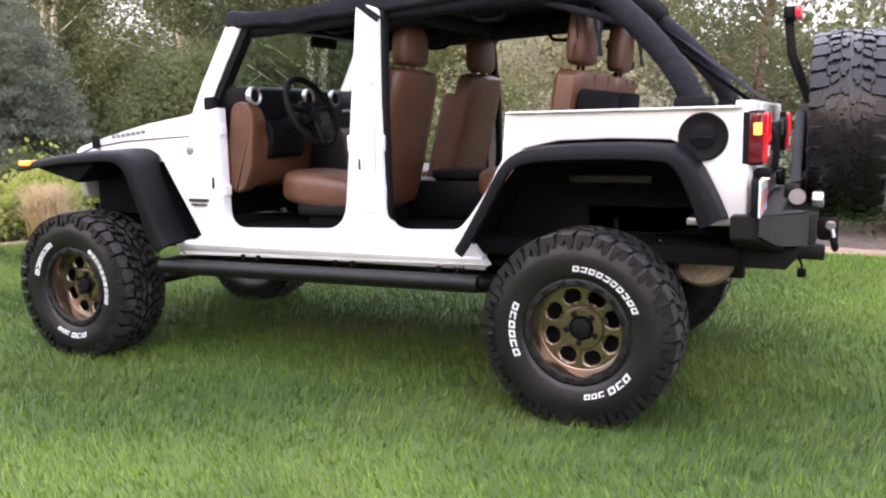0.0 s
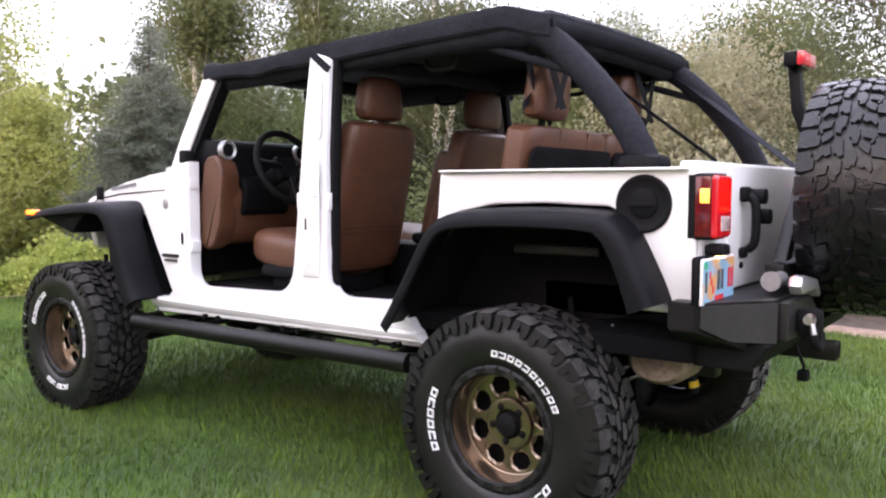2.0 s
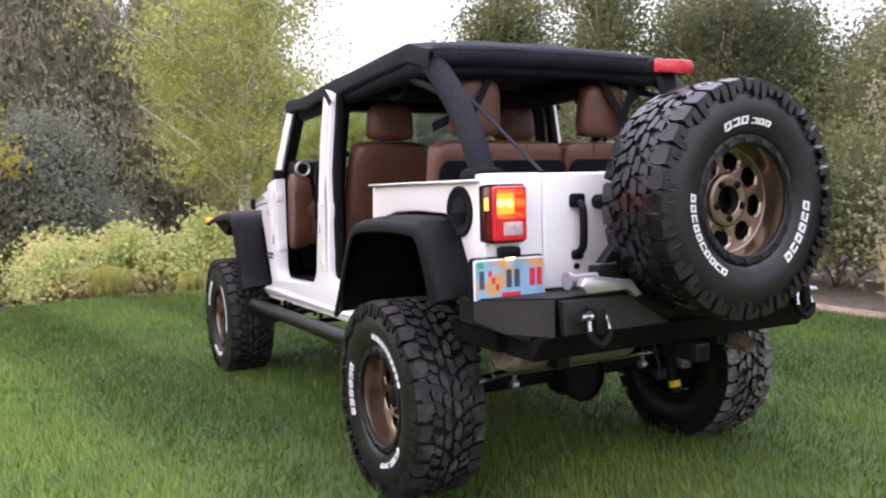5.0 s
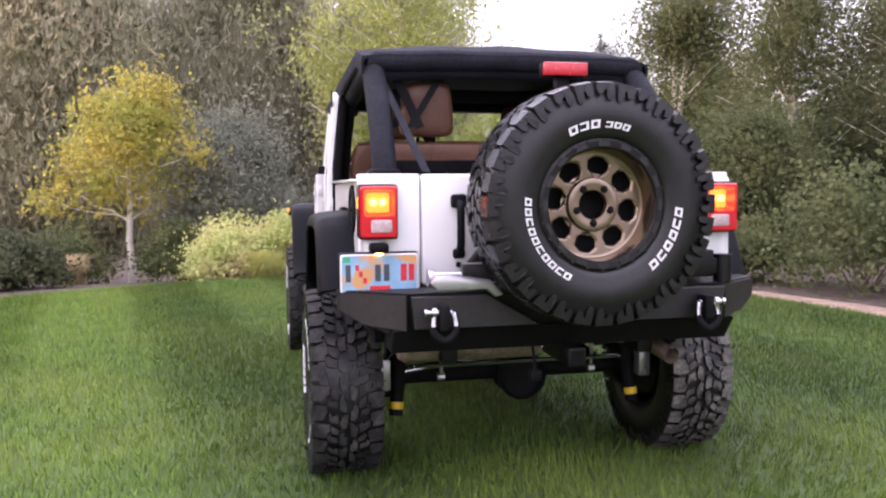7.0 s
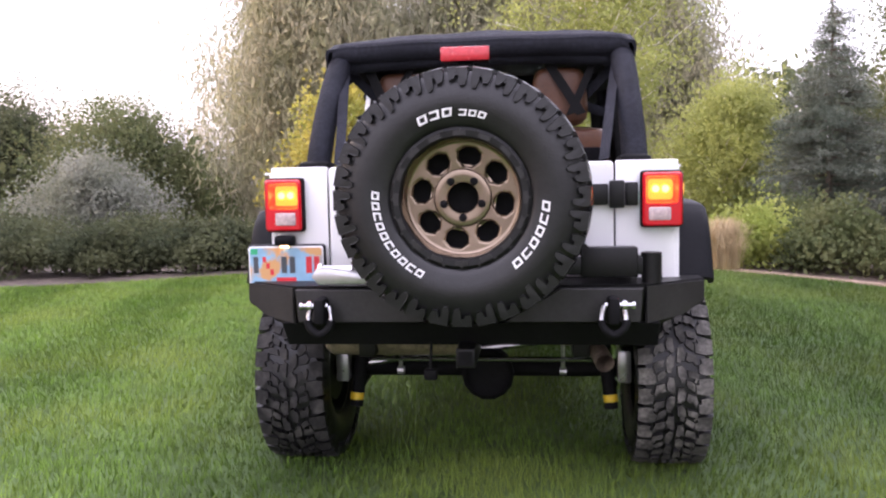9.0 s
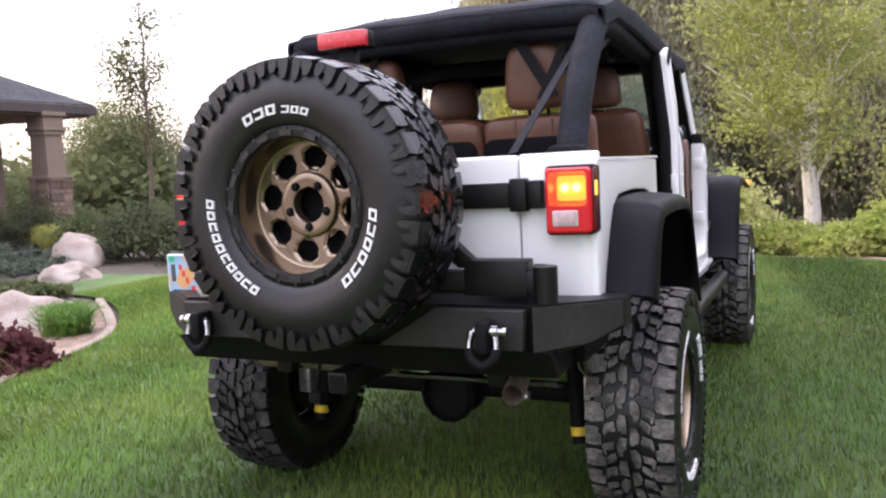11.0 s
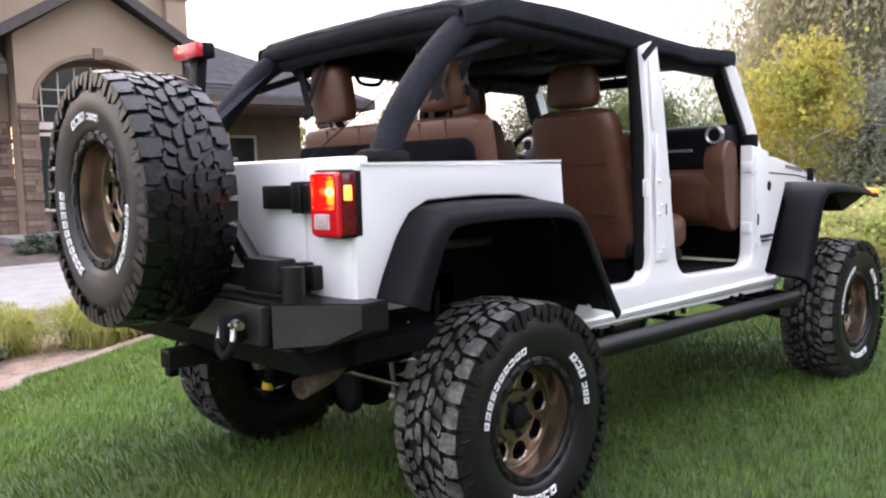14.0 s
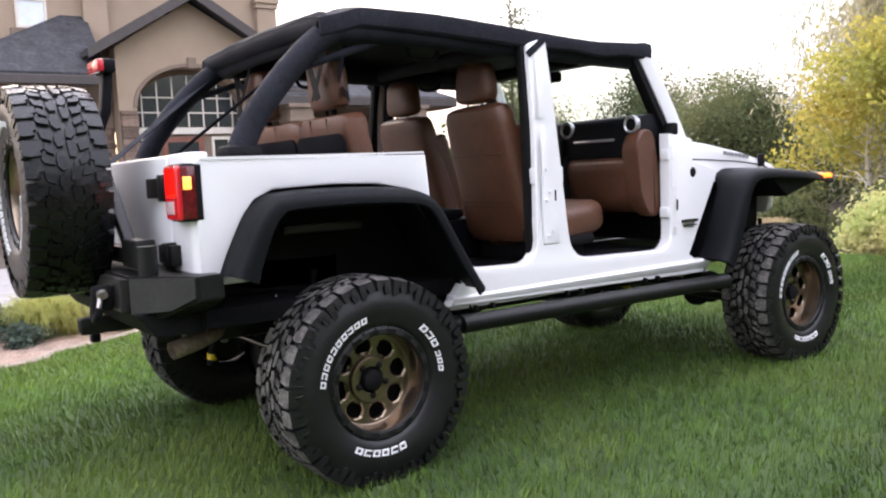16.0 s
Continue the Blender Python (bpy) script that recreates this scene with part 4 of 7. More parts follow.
tube(bm, [(-0.14, -0.80, 0.72), (-0.14, -0.84, 0.62), (-0.14, -0.84, 0.60)], 0.006, 6)
box(bm, (-0.165, -0.86, 0.565), (-0.115, -0.82, 0.605), 0.008)
part("trailer_plug", bm, TRIM, vehicle)

bm = bmesh.new()
tube(bm, [(0.675, -0.81, 0.925), (0.675, -0.81, 1.035)], 0.037, 18)
carrier = part("tyre_carrier", bm, STEEL, vehicle, "black swing-out tyre carrier")
bm = bmesh.new()
box(bm, (-0.42, -0.83, 0.955), (0.645, -0.765, 1.02), 0.006)
box(bm, (0.42, -0.835, 0.945), (0.625, -0.76, 1.055), 0.006)
part("carrier_arm", bm, STEEL, carrier)
for s, x0, x1 in ((-1, -0.36, -0.10), (1, 0.44, 0.12)):
    bm = bmesh.new()
    prism(bm, [(x0 - 0.04, 1.03), (x0 + 0.04, 1.03), (x1 + 0.03, 1.33), (x1 - 0.03, 1.33)], -0.83, -0.785, "y", bevel=0.005)
    part("carrier_brace", bm, STEEL, carrier)
bm = bmesh.new()
box(bm, (-0.13, -0.92, 1.14), (0.15, -0.80, 1.36), 0.01)
part("carrier_mount", bm, STEEL, carrier)
bm = bmesh.new()
tube(bm, [(-0.545, -0.825, 0.975), (-0.43, -0.825, 0.975)], 0.025, 14)
tube(bm, [(-0.56, -0.825, 0.975), (-0.545, -0.825, 0.975)], 0.033, 14)
prism(bm, [(-0.565, 0.965), (-0.548, 0.994), (-0.50, 0.996), (-0.34, 0.972), (-0.29, 0.916), (-0.32, 0.908), (-0.355, 0.938), (-0.54, 0.936)], -0.925, -0.88, "y", bevel=0.008)
part("latch_handle", bm, ZINC, carrier, "bright steel latch handle")
bm = bmesh.new()
prism(bm, [(-0.885, 1.30), (-0.845, 1.30), (-0.735, 1.58), (-0.715, 1.765), (-0.755, 1.765), (-0.775, 1.59)], -0.025, 0.035, "x", bevel=0.006)
mast = part("lamp_mast", bm, PLASTIC, vehicle, "black mast of the high brake lamp")
bm = bmesh.new()
box(bm, (-0.082, -0.765, 1.745), (0.092, -0.715, 1.801), 0.008)
part("lamp_case", bm, PLASTIC, mast)
bm = bmesh.new()
box(bm, (-0.085, -0.792, 1.747), (0.095, -0.764, 1.799), 0.006)
part("brake_lens", bm, REDPLAIN, mast, "unlit red high brake lamp")

# axles, differential, dampers, exhaust
for y, dx in ((0.0, 0.03), (FRONT_Y, 0.30)):
    bm = bmesh.new()
    tube(bm, [(-0.70, y, HUB_Z), (0.70, y, HUB_Z)], 0.042, 14)
    axle = part("axle", bm, TRIM, vehicle)
    bm = bmesh.new()
    bmesh.ops.create_uvsphere(bm, u_segments=20, v_segments=12, radius=0.112, matrix=Matrix.Translation((dx, y, HUB_Z - 0.01)) @ Matrix.Diagonal((1.0, 0.85, 0.95, 1)))
    lathe(bm, [(-0.12, 0.10), (-0.10, 0.12), (-0.085, 0.12), (-0.085, 0.001)], 14, m=Matrix.Translation((dx, y - 0.05, HUB_Z)) @ Matrix.Rotation(math.pi / 2, 4, "Z"))
    part("differential", bm, TRIM, axle)
YELLOW = material("yellow_label", (0.75, 0.50, 0.02), 0.5, vary=0.1)
for s in SIDES:
    for y in (-0.16, FRONT_Y + 0.15):
        bm = bmesh.new()
        tube(bm, [(s * 0.585, y, 0.27), (s * 0.555, y + 0.05, 0.56)], 0.031, 14)
        tube(bm, [(s * 0.555, y + 0.05, 0.56), (s * 0.52, y + 0.10, 0.86)], 0.014, 10)
        damper = part("damper", bm, TRIM, vehicle)
        bm = bmesh.new()
        tube(bm, [(s * 0.583, y + 0.0035, 0.30), (s * 0.580, y + 0.0085, 0.332)], 0.0325, 14)
        part("damper_label", bm, YELLOW, damper, "yellow maker's band")
    bm = bmesh.new()
    pts = [(s * 0.50 + 0.055 * math.cos(k * 0.7), 0.02 + 0.055 * math.sin(k * 0.7), 0.50 + 0.0048 * k) for k in range(64)]
    tube(bm, pts, 0.008, 6)
    part("coil_spring", bm, STEEL, vehicle)
    bm = bmesh.new()
    lathe(bm, [(-0.10, 0.16), (-0.09, 0.16), (-0.09, 0.05), (-0.10, 0.05)], 32, True, m=Matrix.Translation((s * 0.72 + 0.095, 0, HUB_Z)))
    part("brake_disc", bm, STEEL, vehicle)
    bm = bmesh.new()
    box(bm, (s * 0.64 - 0.03, -0.19, HUB_Z - 0.03), (s * 0.64 + 0.03, -0.12, HUB_Z + 0.12), 0.01)
    part("brake_caliper", bm, SILVER, vehicle)
    for y0, y1 in ((0.0, 1.05), (FRONT_Y, 1.95)):
        bm = bmesh.new()
        tube(bm, [(s * 0.60, y0, 0.34), (s * 0.42, y1, 0.60)], 0.028, 10)
        part("control_arm", bm, STEEL, vehicle)
    bm = bmesh.new()
    box(bm, (s * 0.43 - 0.035, -0.62, 0.60), (s * 0.43 + 0.035, 3.28, 0.72), 0.01)
    part("frame_rail", bm, STEEL, vehicle)
bm = bmesh.new()
tube(bm, [(-0.56, -0.10, 0.46), (0.52, -0.12, 0.60)], 0.017, 10)
part("track_bar", bm, CHROME, vehicle)
bm = bmesh.new()
tube(bm, [(-0.50, -0.19, 0.50), (0.50, -0.19, 0.50)], 0.011, 8)
for s in SIDES:
    tube(bm, [(s * 0.50, -0.19, 0.50), (s * 0.62, -0.02, 0.44)], 0.011, 8)
part("sway_bar", bm, CHROME, vehicle)
for s in SIDES:
    bm = bmesh.new()
    tube(bm, smoothed([(s * 0.60, -0.28, 0.78), (s * 0.615, -0.24, 0.68), (s * 0.60, -0.20, 0.58), (s * 0.635, -0.17, 0.52), (s * 0.625, -0.14, 0.46)], 5), 0.005, 6)
    part("brake_hose", bm, SILVER, vehicle)
    bm = bmesh.new()
    tube(bm, [(s * 0.37, -0.16, 0.44), (s * 0.37, -0.18, 0.64)], 0.009, 8)
    tube(bm, [(s * 0.355, -0.16, 0.44), (s * 0.385, -0.16, 0.44)], 0.018, 10)
    part("sway_link", bm, SILVER, vehicle)
bm = bmesh.new()
tube(bm, [(0.03, 0.10, HUB_Z + 0.02), (0.06, 1.35, 0.60)], 0.032, 12)
part("drive_shaft", bm, STEEL, vehicle)
bm = bmesh.new()
loft(bm, [[(-0.62 + dx, -0.46 + 0.12 * c * math.cos(k * math.tau / 20), 0.665 + 0.085 * c * math.sin(k * math.tau / 20)) for k in range(20)] for dx, c in ((0, 0.8), (0.025, 1), (0.59, 1), (0.61, 0.8))])
part("silencer", bm, RUST, vehicle, "dull tan exhaust silencer")
bm = bmesh.new()
tube(bm, smoothed([(0.0, -0.46, 0.66), (0.25, -0.44, 0.655), (0.42, -0.47, 0.65), (0.49, -0.56, 0.625), (0.515, -0.70, 0.598)], 6), 0.036, 16, cap=False)
part("tail_pipe", bm, RUST, vehicle, "dark exhaust tail pipe")
bm = bmesh.new()
box(bm, (-0.36, 0.55, 0.50), (0.30, 2.3, 0.66), 0.04)
box(bm, (-0.36, 0.25, 0.56), (-0.02, 1.0, 0.70), 0.04)
part("underbody", bm, TRIM, vehicle)
bm = bmesh.new()
box(bm, (-0.62, 3.30, 0.64), (0.62, 3.50, 0.80), 0.03)
part("front_bumper", bm, STEEL, vehicle)

# ---- soft top and padded bars ----
def top_edge(y):
    return float(np.interp(y, [-0.06, 0.085, 0.5, 1.13, 1.55, 1.94], [1.945, 1.982, 1.972, 1.935, 1.908, 1.914]))


bm = bmesh.new()
sections = []
for y in np.linspace(-0.055, 1.97, 22):
    half = float(np.interp(y, [-0.06, 0.1, 1.13, 1.97], [0.700, 0.706, 0.712, 0.70]))
    e = top_edge(y)
    sag = 0.008 * math.sin(9 * y)
    drop = 0.085 if y < 1.10 else 0.075 + 0.006 * math.sin(17 * y)
    if y < 0.06:
        e -= 0.02
    crown = float(np.interp(y, [-0.055, 0.09, 0.5, 1.13, 1.97], [0.016, 0.024, 0.018, 0.014, 0.020]))
    pts = [(-half - 0.004, e - drop), (-half - 0.008, e - 0.035)]
    for k in range(15):
        u = -1 + k / 7
        pts.append((half * u, e + crown * (1 - u * u) + 0.004 * math.sin(11 * u + 5 * y) + sag * (1 - abs(u)) - 0.010 * max(0, abs(u) - 0.9) * 10))
    pts += [(half + 0.008, e - 0.035), (half + 0.004, e - drop)]
    sections.append([(x, y, z) for x, z in pts])
inner = [[(x * 0.985, y, z - 0.012) for x, y, z in s] for s in sections]
rings = [s + list(reversed(i)) for s, i in zip(sections, inner)]
loft(bm, rings)
soft_top = part("soft_top", bm, FABRIC, vehicle, "black canvas bikini top stretched over the bars")
# the rear roll of cloth over the back bar, with its turned-in corners
bm = bmesh.new()
loft(bm, [[(x, -0.01 + 0.048 * math.cos(a), z + 0.050 * math.sin(a)) for a in np.linspace(0, math.tau, 14, endpoint=False)] for x, z in ((-0.675, 1.880), (-0.64, 1.902), (-0.35, 1.912), (0, 1.915), (0.35, 1.912), (0.64, 1.902), (0.675, 1.880))])
part("rear_cloth_roll", bm, FABRIC, soft_top)
bm = bmesh.new()
box(bm, (-0.708, 1.885, 1.845), (0.708, 1.985, 1.918), 0.032)
part("front_cloth_roll", bm, FABRIC, soft_top)

bm = bmesh.new()
tube(bm, smoothed([(-0.60, 0.03, 1.86), (-0.3, 0.03, 1.875), (0.3, 0.03, 1.875), (0.60, 0.03, 1.86)], 5), 0.045)
roll_bar = part("roll_bar", bm, FABRIC, vehicle, "padded black roll bar")
for s in SIDES:
    for pts, r in (
        (smoothed([(s * 0.615, 1.88, 1.83), (s * 0.63, 1.05, 1.855), (s * 0.64, 0.45, 1.875), (s * 0.645, 0.10, 1.875), (s * 0.648, -0.01, 1.850), (s * 0.652, -0.17, 1.715), (s * 0.656, -0.33, 1.53), (s * 0.66, -0.425, 1.36), (s * 0.66, -0.45, 1.25)], 6), 0.053),
        (smoothed([(s * 0.63, 1.10, 1.86), (s * 0.665, 1.10, 1.6), (s * 0.69, 1.10, 1.3), (s * 0.69, 1.10, 0.82)], 5), 0.032),
        ([(s * 0.635, 0.34, 1.865), (s * 0.652, -0.17, 1.700)], 0.017),
    ):
        bm = bmesh.new()
        tube(bm, pts, r, 14)
        part("bar", bm, FABRIC, roll_bar)
    bm = bmesh.new()
    box(bm, (s * 0.66 - 0.075, -0.50, 1.335), (s * 0.66 + 0.065, -0.34, 1.40), 0.03)
    part("bar_foot", bm, TRIM, roll_bar)
    # belt webbing from the bar down to the rear corner, and across the rear seat
    bm = bmesh.new()
    for a, b in (((s * 0.62, -0.02, 1.84), (s * 0.52, -0.62, 1.375)), ((s * 0.63, 0.10, 1.83), (s * 0.36, 0.16, 1.56)), ((s * 0.36, 0.16, 1.56), (s * 0.25, 0.30, 1.30)), ((s * 0.60, 0.12, 1.60), (s * 0.30, 0.20, 1.72))):
        a, b = Vector(a), Vector(b)
        w = (b - a).cross(Vector((0.3 * s, 1, 0.2))).normalized() * 0.021
        t = Vector((0, -0.003, 0.003))
        loft(bm, [[a - w, a + w, a + w + t, a - w + t], [b - w, b + w, b + w + t, b - w + t]])
    part("seat_belt", bm, FABRIC, vehicle, "black belt webbing")
    for x0, x1 in ((0.30, 0.47), (0.54, 0.42)):
        bm = bmesh.new()
        a, b = Vector((s * x0, 0.06, 1.87)), Vector((s * x1, 0.035, 1.60))
        w = Vector((0.022, 0, 0.006))
        loft(bm, [[q - w, q + w, q + w + Vector((0, 0.003, 0)), q - w + Vector((0, 0.003, 0))] for q in (a, b)])
        part("seat_belt", bm, TRIM, vehicle, "black belt webbing beside the headrest")
    for y in (1.27, 0.44):
        bm = bmesh.new()
        tube(bm, smoothed([(s * 0.58, y + 0.18, 1.84), (s * 0.58, y + 0.15, 1.785), (s * 0.58, y + 0.03, 1.785), (s * 0.58, y, 1.84)], 4), 0.011, 8)
        part("grab_strap", bm, TRIM, vehicle)
    # strap over the head of the door pillar
    bm = bmesh.new()
    a, b = Vector((s * 0.752, 1.02, 1.80)), Vector((s * 0.745, 1.14, 1.885))
    loft(bm, [[q + Vector((0, dy, dz)) for dy, dz in ((-0.012, 0.012), (0.012, -0.012))] + [q + Vector((s * 0.006, dy, dz)) for dy, dz in ((0.012, -0.012), (-0.012, 0.012))] for q in (a, b)])
    part("top_strap", bm, FABRIC, vehicle)
bm = bmesh.new()
tube(bm, [(-0.62, 1.02, 1.86), (0.62, 1.02, 1.86)], 0.04)
part("bar", bm, FABRIC, roll_bar)


# ---- seats ----
def cushion(bm, w, d, h, r, m, pinch=0.0, p=0.46, soft=0.22):
    """A stuffed block w wide, d deep and h high, rounded, with a slight crown, its base centre at m."""
    k = 12
    sections = []
    for i in range(k + 1):
        u = 0.5 - 0.5 * math.cos(math.pi * i / k)
        c0 = abs(2 * u - 1)
        e = max(0.0, 1 - c0 ** (7 if soft < 0.3 else 4)) ** (0.22 if soft < 0.3 else 0.42) * soft + 1 - soft
        e -= 0.10 * max(0, c0 - 0.93) / 0.07
        ring = []
        for j in range(28):
            a = j * math.tau / 28
            c, s2 = math.cos(a), math.sin(a)
            x = math.copysign(abs(c) ** p, c) * w / 2 * e * (1 - pinch * (u - 0.5))
            y = math.copysign(abs(s2) ** p, s2) * d / 2 * e
            ring.append(m @ Vector((x, y, h * u)))
        sections.append(ring)
    loft(bm, sections)
    return bm


def front_seat(x, y):
    seat = new("front_seat")
    seat.parent = vehicle
    seat.location = (x, y, 0)
    tagged(seat, "saddle brown leather front seat")
    back_m = pose(0, 1.190, 0.89, 14.5)
    bm = bmesh.new()
    cushion(bm, 0.53, 0.15, 0.72, 0.05, back_m, 0.20, 0.58)
    part("backrest", bm, LEATHER, seat)
    for s in SIDES:
        bm = bmesh.new()
        cushion(bm, 0.11, 0.18, 0.56, 0.05, back_m @ pose(s * 0.200, 0.03, 0.03, 0, 0, 0), 0.0, 0.7)
        part("bolster", bm, LEATHER, seat)
    for z in (0.20, 0.225, 0.475):
        bm = bmesh.new()
        box(bm, (-0.20, -0.0762, z), (0.20, -0.066, z + 0.004), 0.0, m=back_m)
        part("seam", bm, LEATHER_SHADE, seat)
    bm = bmesh.new()
    cushion(bm, 0.275, 0.125, 0.205, 0.04, back_m @ pose(0, 0.012, 0.730, -14), 0.22, 0.72, 0.5)
    part("headrest", bm, LEATHER, seat)
    for s in SIDES:
        bm = bmesh.new()
        tube(bm, [tuple(back_m @ Vector((s * 0.06, 0, 0.66))), tuple(back_m @ Vector((s * 0.06, 0, 0.76)))], 0.008, 8)
        part("headrest_post", bm, CHROME, seat)
    bm = bmesh.new()
    cushion(bm, 0.50, 0.66, 0.185, 0.05, pose(0, 1.465, 0.868, 6), 0.0, 0.72, 0.4)
    part("seat_cushion", bm, LEATHER, seat)
    bm = bmesh.new()
    s = -1 if x < 0 else 1
    box(bm, (s * 0.225 - 0.02, 1.16, 0.84), (s * 0.225 + 0.02, 1.60, 0.90), 0.018)
    tube(bm, [(s * 0.235, 1.14, 0.925), (s * 0.272, 1.14, 0.925)], 0.045, 16)
    box(bm, (-0.2, 1.16, 0.776), (0.2, 1.56, 0.89), 0.01)
    part("seat_base", bm, TRIM, seat)
    return seat


front_seat(-0.395, 0.025)
front_seat(0.390, -0.035)
rear_seat = new("rear_seat")
rear_seat.parent = vehicle
tagged(rear_seat, "saddle brown leather rear bench")
bench_m = pose(0, 0.215, 1.14, 9)
for x, w in ((-0.235, 0.72), (0.365, 0.47)):
    bm = bmesh.new()
    cushion(bm, w, 0.15, 0.405, 0.05, bench_m @ pose(x, 0, 0))
    part("backrest", bm, LEATHER, rear_seat)
    for k in range(1, 3):
        bm = bmesh.new()
        box(bm, (x - w / 2 + w * k / 3 - 0.0015, -0.0755, 0.29), (x - w / 2 + w * k / 3 + 0.0015, -0.03, 0.395), 0.0, m=bench_m)
        part("seam", bm, LEATHER_SHADE, rear_seat)
    bm = bmesh.new()
    prism(bm, fillet([(x - w / 2 + 0.01, 0.0), (x - w / 2 + 0.01, 0.29), (x - w / 2 + 0.04, 0.325), (x + w / 2 - 0.04, 0.325), (x + w / 2 - 0.01, 0.29), (x + w / 2 - 0.01, 0.0)], 0.02), -0.094, -0.073, "y", bevel=0.006)
    bmesh.ops.transform(bm, matrix=bench_m, verts=bm.verts)
    part("back_panel", bm, CARPET, rear_seat, "black carpeted seat back")
for x in (-0.37, 0.37):
    bm = bmesh.new()
    cushion(bm, 0.26, 0.115, 0.26, 0.04, bench_m @ pose(x, 0.0, 0.43, -4), 0.16, 0.62, 0.35)
    part("headrest", bm, LEATHER, rear_seat)
    for d in (-0.04, 0.04):
        bm = bmesh.new()
        tube(bm, [tuple(bench_m @ Vector((x + d, 0, 0.38))), tuple(bench_m @ Vector((x + d, 0, 0.46)))], 0.008, 8)
        part("headrest_post", bm, TRIM, rear_seat)
bm = bmesh.new()
cushion(bm, 0.88, 0.50, 0.16, 0.05, pose(0, 0.50, 0.905, 4), 0.0, 0.66, 0.4)
part("seat_cushion", bm, LEATHER, rear_seat)
bm = bmesh.new()
box(bm, (-0.44, 0.18, 0.776), (0.44, 0.60, 0.91), 0.02)
box(bm, (-0.45, 0.15, 0.90), (0.45, 0.28, 1.16), 0.02)
part("seat_base", bm, CARPET, rear_seat)

# ---- dashboard and console ----
bm = bmesh.new()
prism(bm, fillet([(2.12, 1.24), (2.12, 1.48), (2.02, 1.535), (1.90, 1.525), (1.865, 1.47), (1.86, 1.30), (1.88, 1.24)], 0.03), -0.69, 0.69, "x", bevel=0.02)
dash = part("dashboard", bm, PLASTIC, vehicle, "black upper dashboard over brown lower panels")
bm = bmesh.new()
prism(bm, fillet([(2.10, 0.98), (2.10, 1.30), (1.85, 1.30), (1.83, 1.24), (1.87, 1.05), (1.93, 0.98)], 0.04), -0.69, 0.69, "x", bevel=0.02)
part("lower_panel", bm, LEATHER, dash, "saddle brown lower panel")
bm = bmesh.new()
prism(bm, fillet([(2.05, 0.90), (2.05, 1.32), (1.84, 1.32), (1.815, 1.24), (1.80, 1.02), (1.84, 0.90)], 0.03), -0.16, 0.16, "x", bevel=0.015)
part("console_panel", bm, PLASTIC, dash, "black panel in the middle of the dashboard")
bm = bmesh.new()
prism(bm, fillet([(2.05, 1.12), (2.05, 1.34), (1.83, 1.34), (1.79, 1.28), (1.82, 1.14)], 0.03), -0.58, -0.27, "x", bevel=0.015)
part("column_shroud", bm, PLASTIC, dash, "black panel round the steering column")
for s in SIDES:
    bm = bmesh.new()
    pad = fillet([(1.92, 0.96), (1.85, 1.08), (1.82, 1.36), (1.87, 1.45), (1.96, 1.44), (2.00, 1.2), (2.00, 0.96)], 0.045)
    loft(bm, [[(s * x, 1.91 + (y - 1.91) * k, 1.20 + (z - 1.20) * k) for y, z in pad] for x, k in ((0.60, 0.93), (0.63, 0.99), (0.65, 1.0), (0.695, 1.0), (0.708, 0.985), (0.715, 0.95))])
    part("end_panel", bm, LEATHER, dash, "rounded brown leather end panel")
for x in (-0.645, -0.14, 0.14, 0.645):
    bm = bmesh.new()
    lathe(bm, [(-0.01, 0.050), (0.016, 0.050), (0.020, 0.044), (0.012, 0.036), (0.012, 0.034)], 28, m=Matrix.Translation((x, 1.868, 1.474)) @ Matrix.Rotation(-math.pi / 2, 4, "Z"))
    vent = part("vent_ring", bm, SILVER, dash, "silver vent ring")
    bm = bmesh.new()
    lathe(bm, [(0.008, 0.036), (0.012, 0.02), (0.010, 0.001)], 24, m=Matrix.Translation((x, 1.868, 1.474)) @ Matrix.Rotation(-math.pi / 2, 4, "Z"))
    part("vent", bm, TRIM, dash)
bm = bmesh.new()
box(bm, (0.20, 1.845, 1.388), (0.52, 1.862, 1.405), 0.006)
part("grab_bar", bm, SILVER, dash, "silver grab bar")
bm = bmesh.new()
box(bm, (-0.11, 1.835, 1.26), (0.11, 1.863, 1.42), 0.008)
part("radio", bm, TRIM, dash)
bm = bmesh.new()
box(bm, (-0.085, 1.830, 1.30), (0.085, 1.836, 1.40), 0.0)
part("radio_screen", bm, DARKGLASS, dash)
wheel_m = Matrix.Translation((-0.43, 1.645, 1.385)) @ Matrix.Rotation(radians(-24), 4, "X")
bm = bmesh.new()
tube(bm, [wheel_m @ Vector((0.197 * math.cos(a), 0, 0.197 * math.sin(a))) for a in np.linspace(0, math.tau, 40, endpoint=False)], 0.0175, 12, closed=True)
steering = part("steering_wheel", bm, TRIM, vehicle, "black leather steering wheel")
bm = bmesh.new()
box(bm, (-0.075, -0.012, -0.065), (0.075, 0.045, 0.065), 0.025, m=wheel_m)
for a in (0.15, math.pi - 0.15, -math.pi / 2):
    c = Vector((math.cos(a), 0, math.sin(a)))
    tube(bm, [wheel_m @ (0.05 * c), wheel_m @ (0.192 * c)], 0.018, 8)
part("steering_hub", bm, PLASTIC, steering)
bm = bmesh.new()
tube(bm, [wheel_m @ Vector((0, 0.02, 0)), wheel_m @ Vector((0, 0.24, 0))], 0.045, 14)
part("steering_column", bm, PLASTIC, steering)
bm = bmesh.new()
box(bm, (-0.115, 0.74, 0.776), (0.115, 1.45, 1.00), 0.03)
console = part("console", bm, PLASTIC, vehicle, "black centre console with padded lid")
bm = bmesh.new()
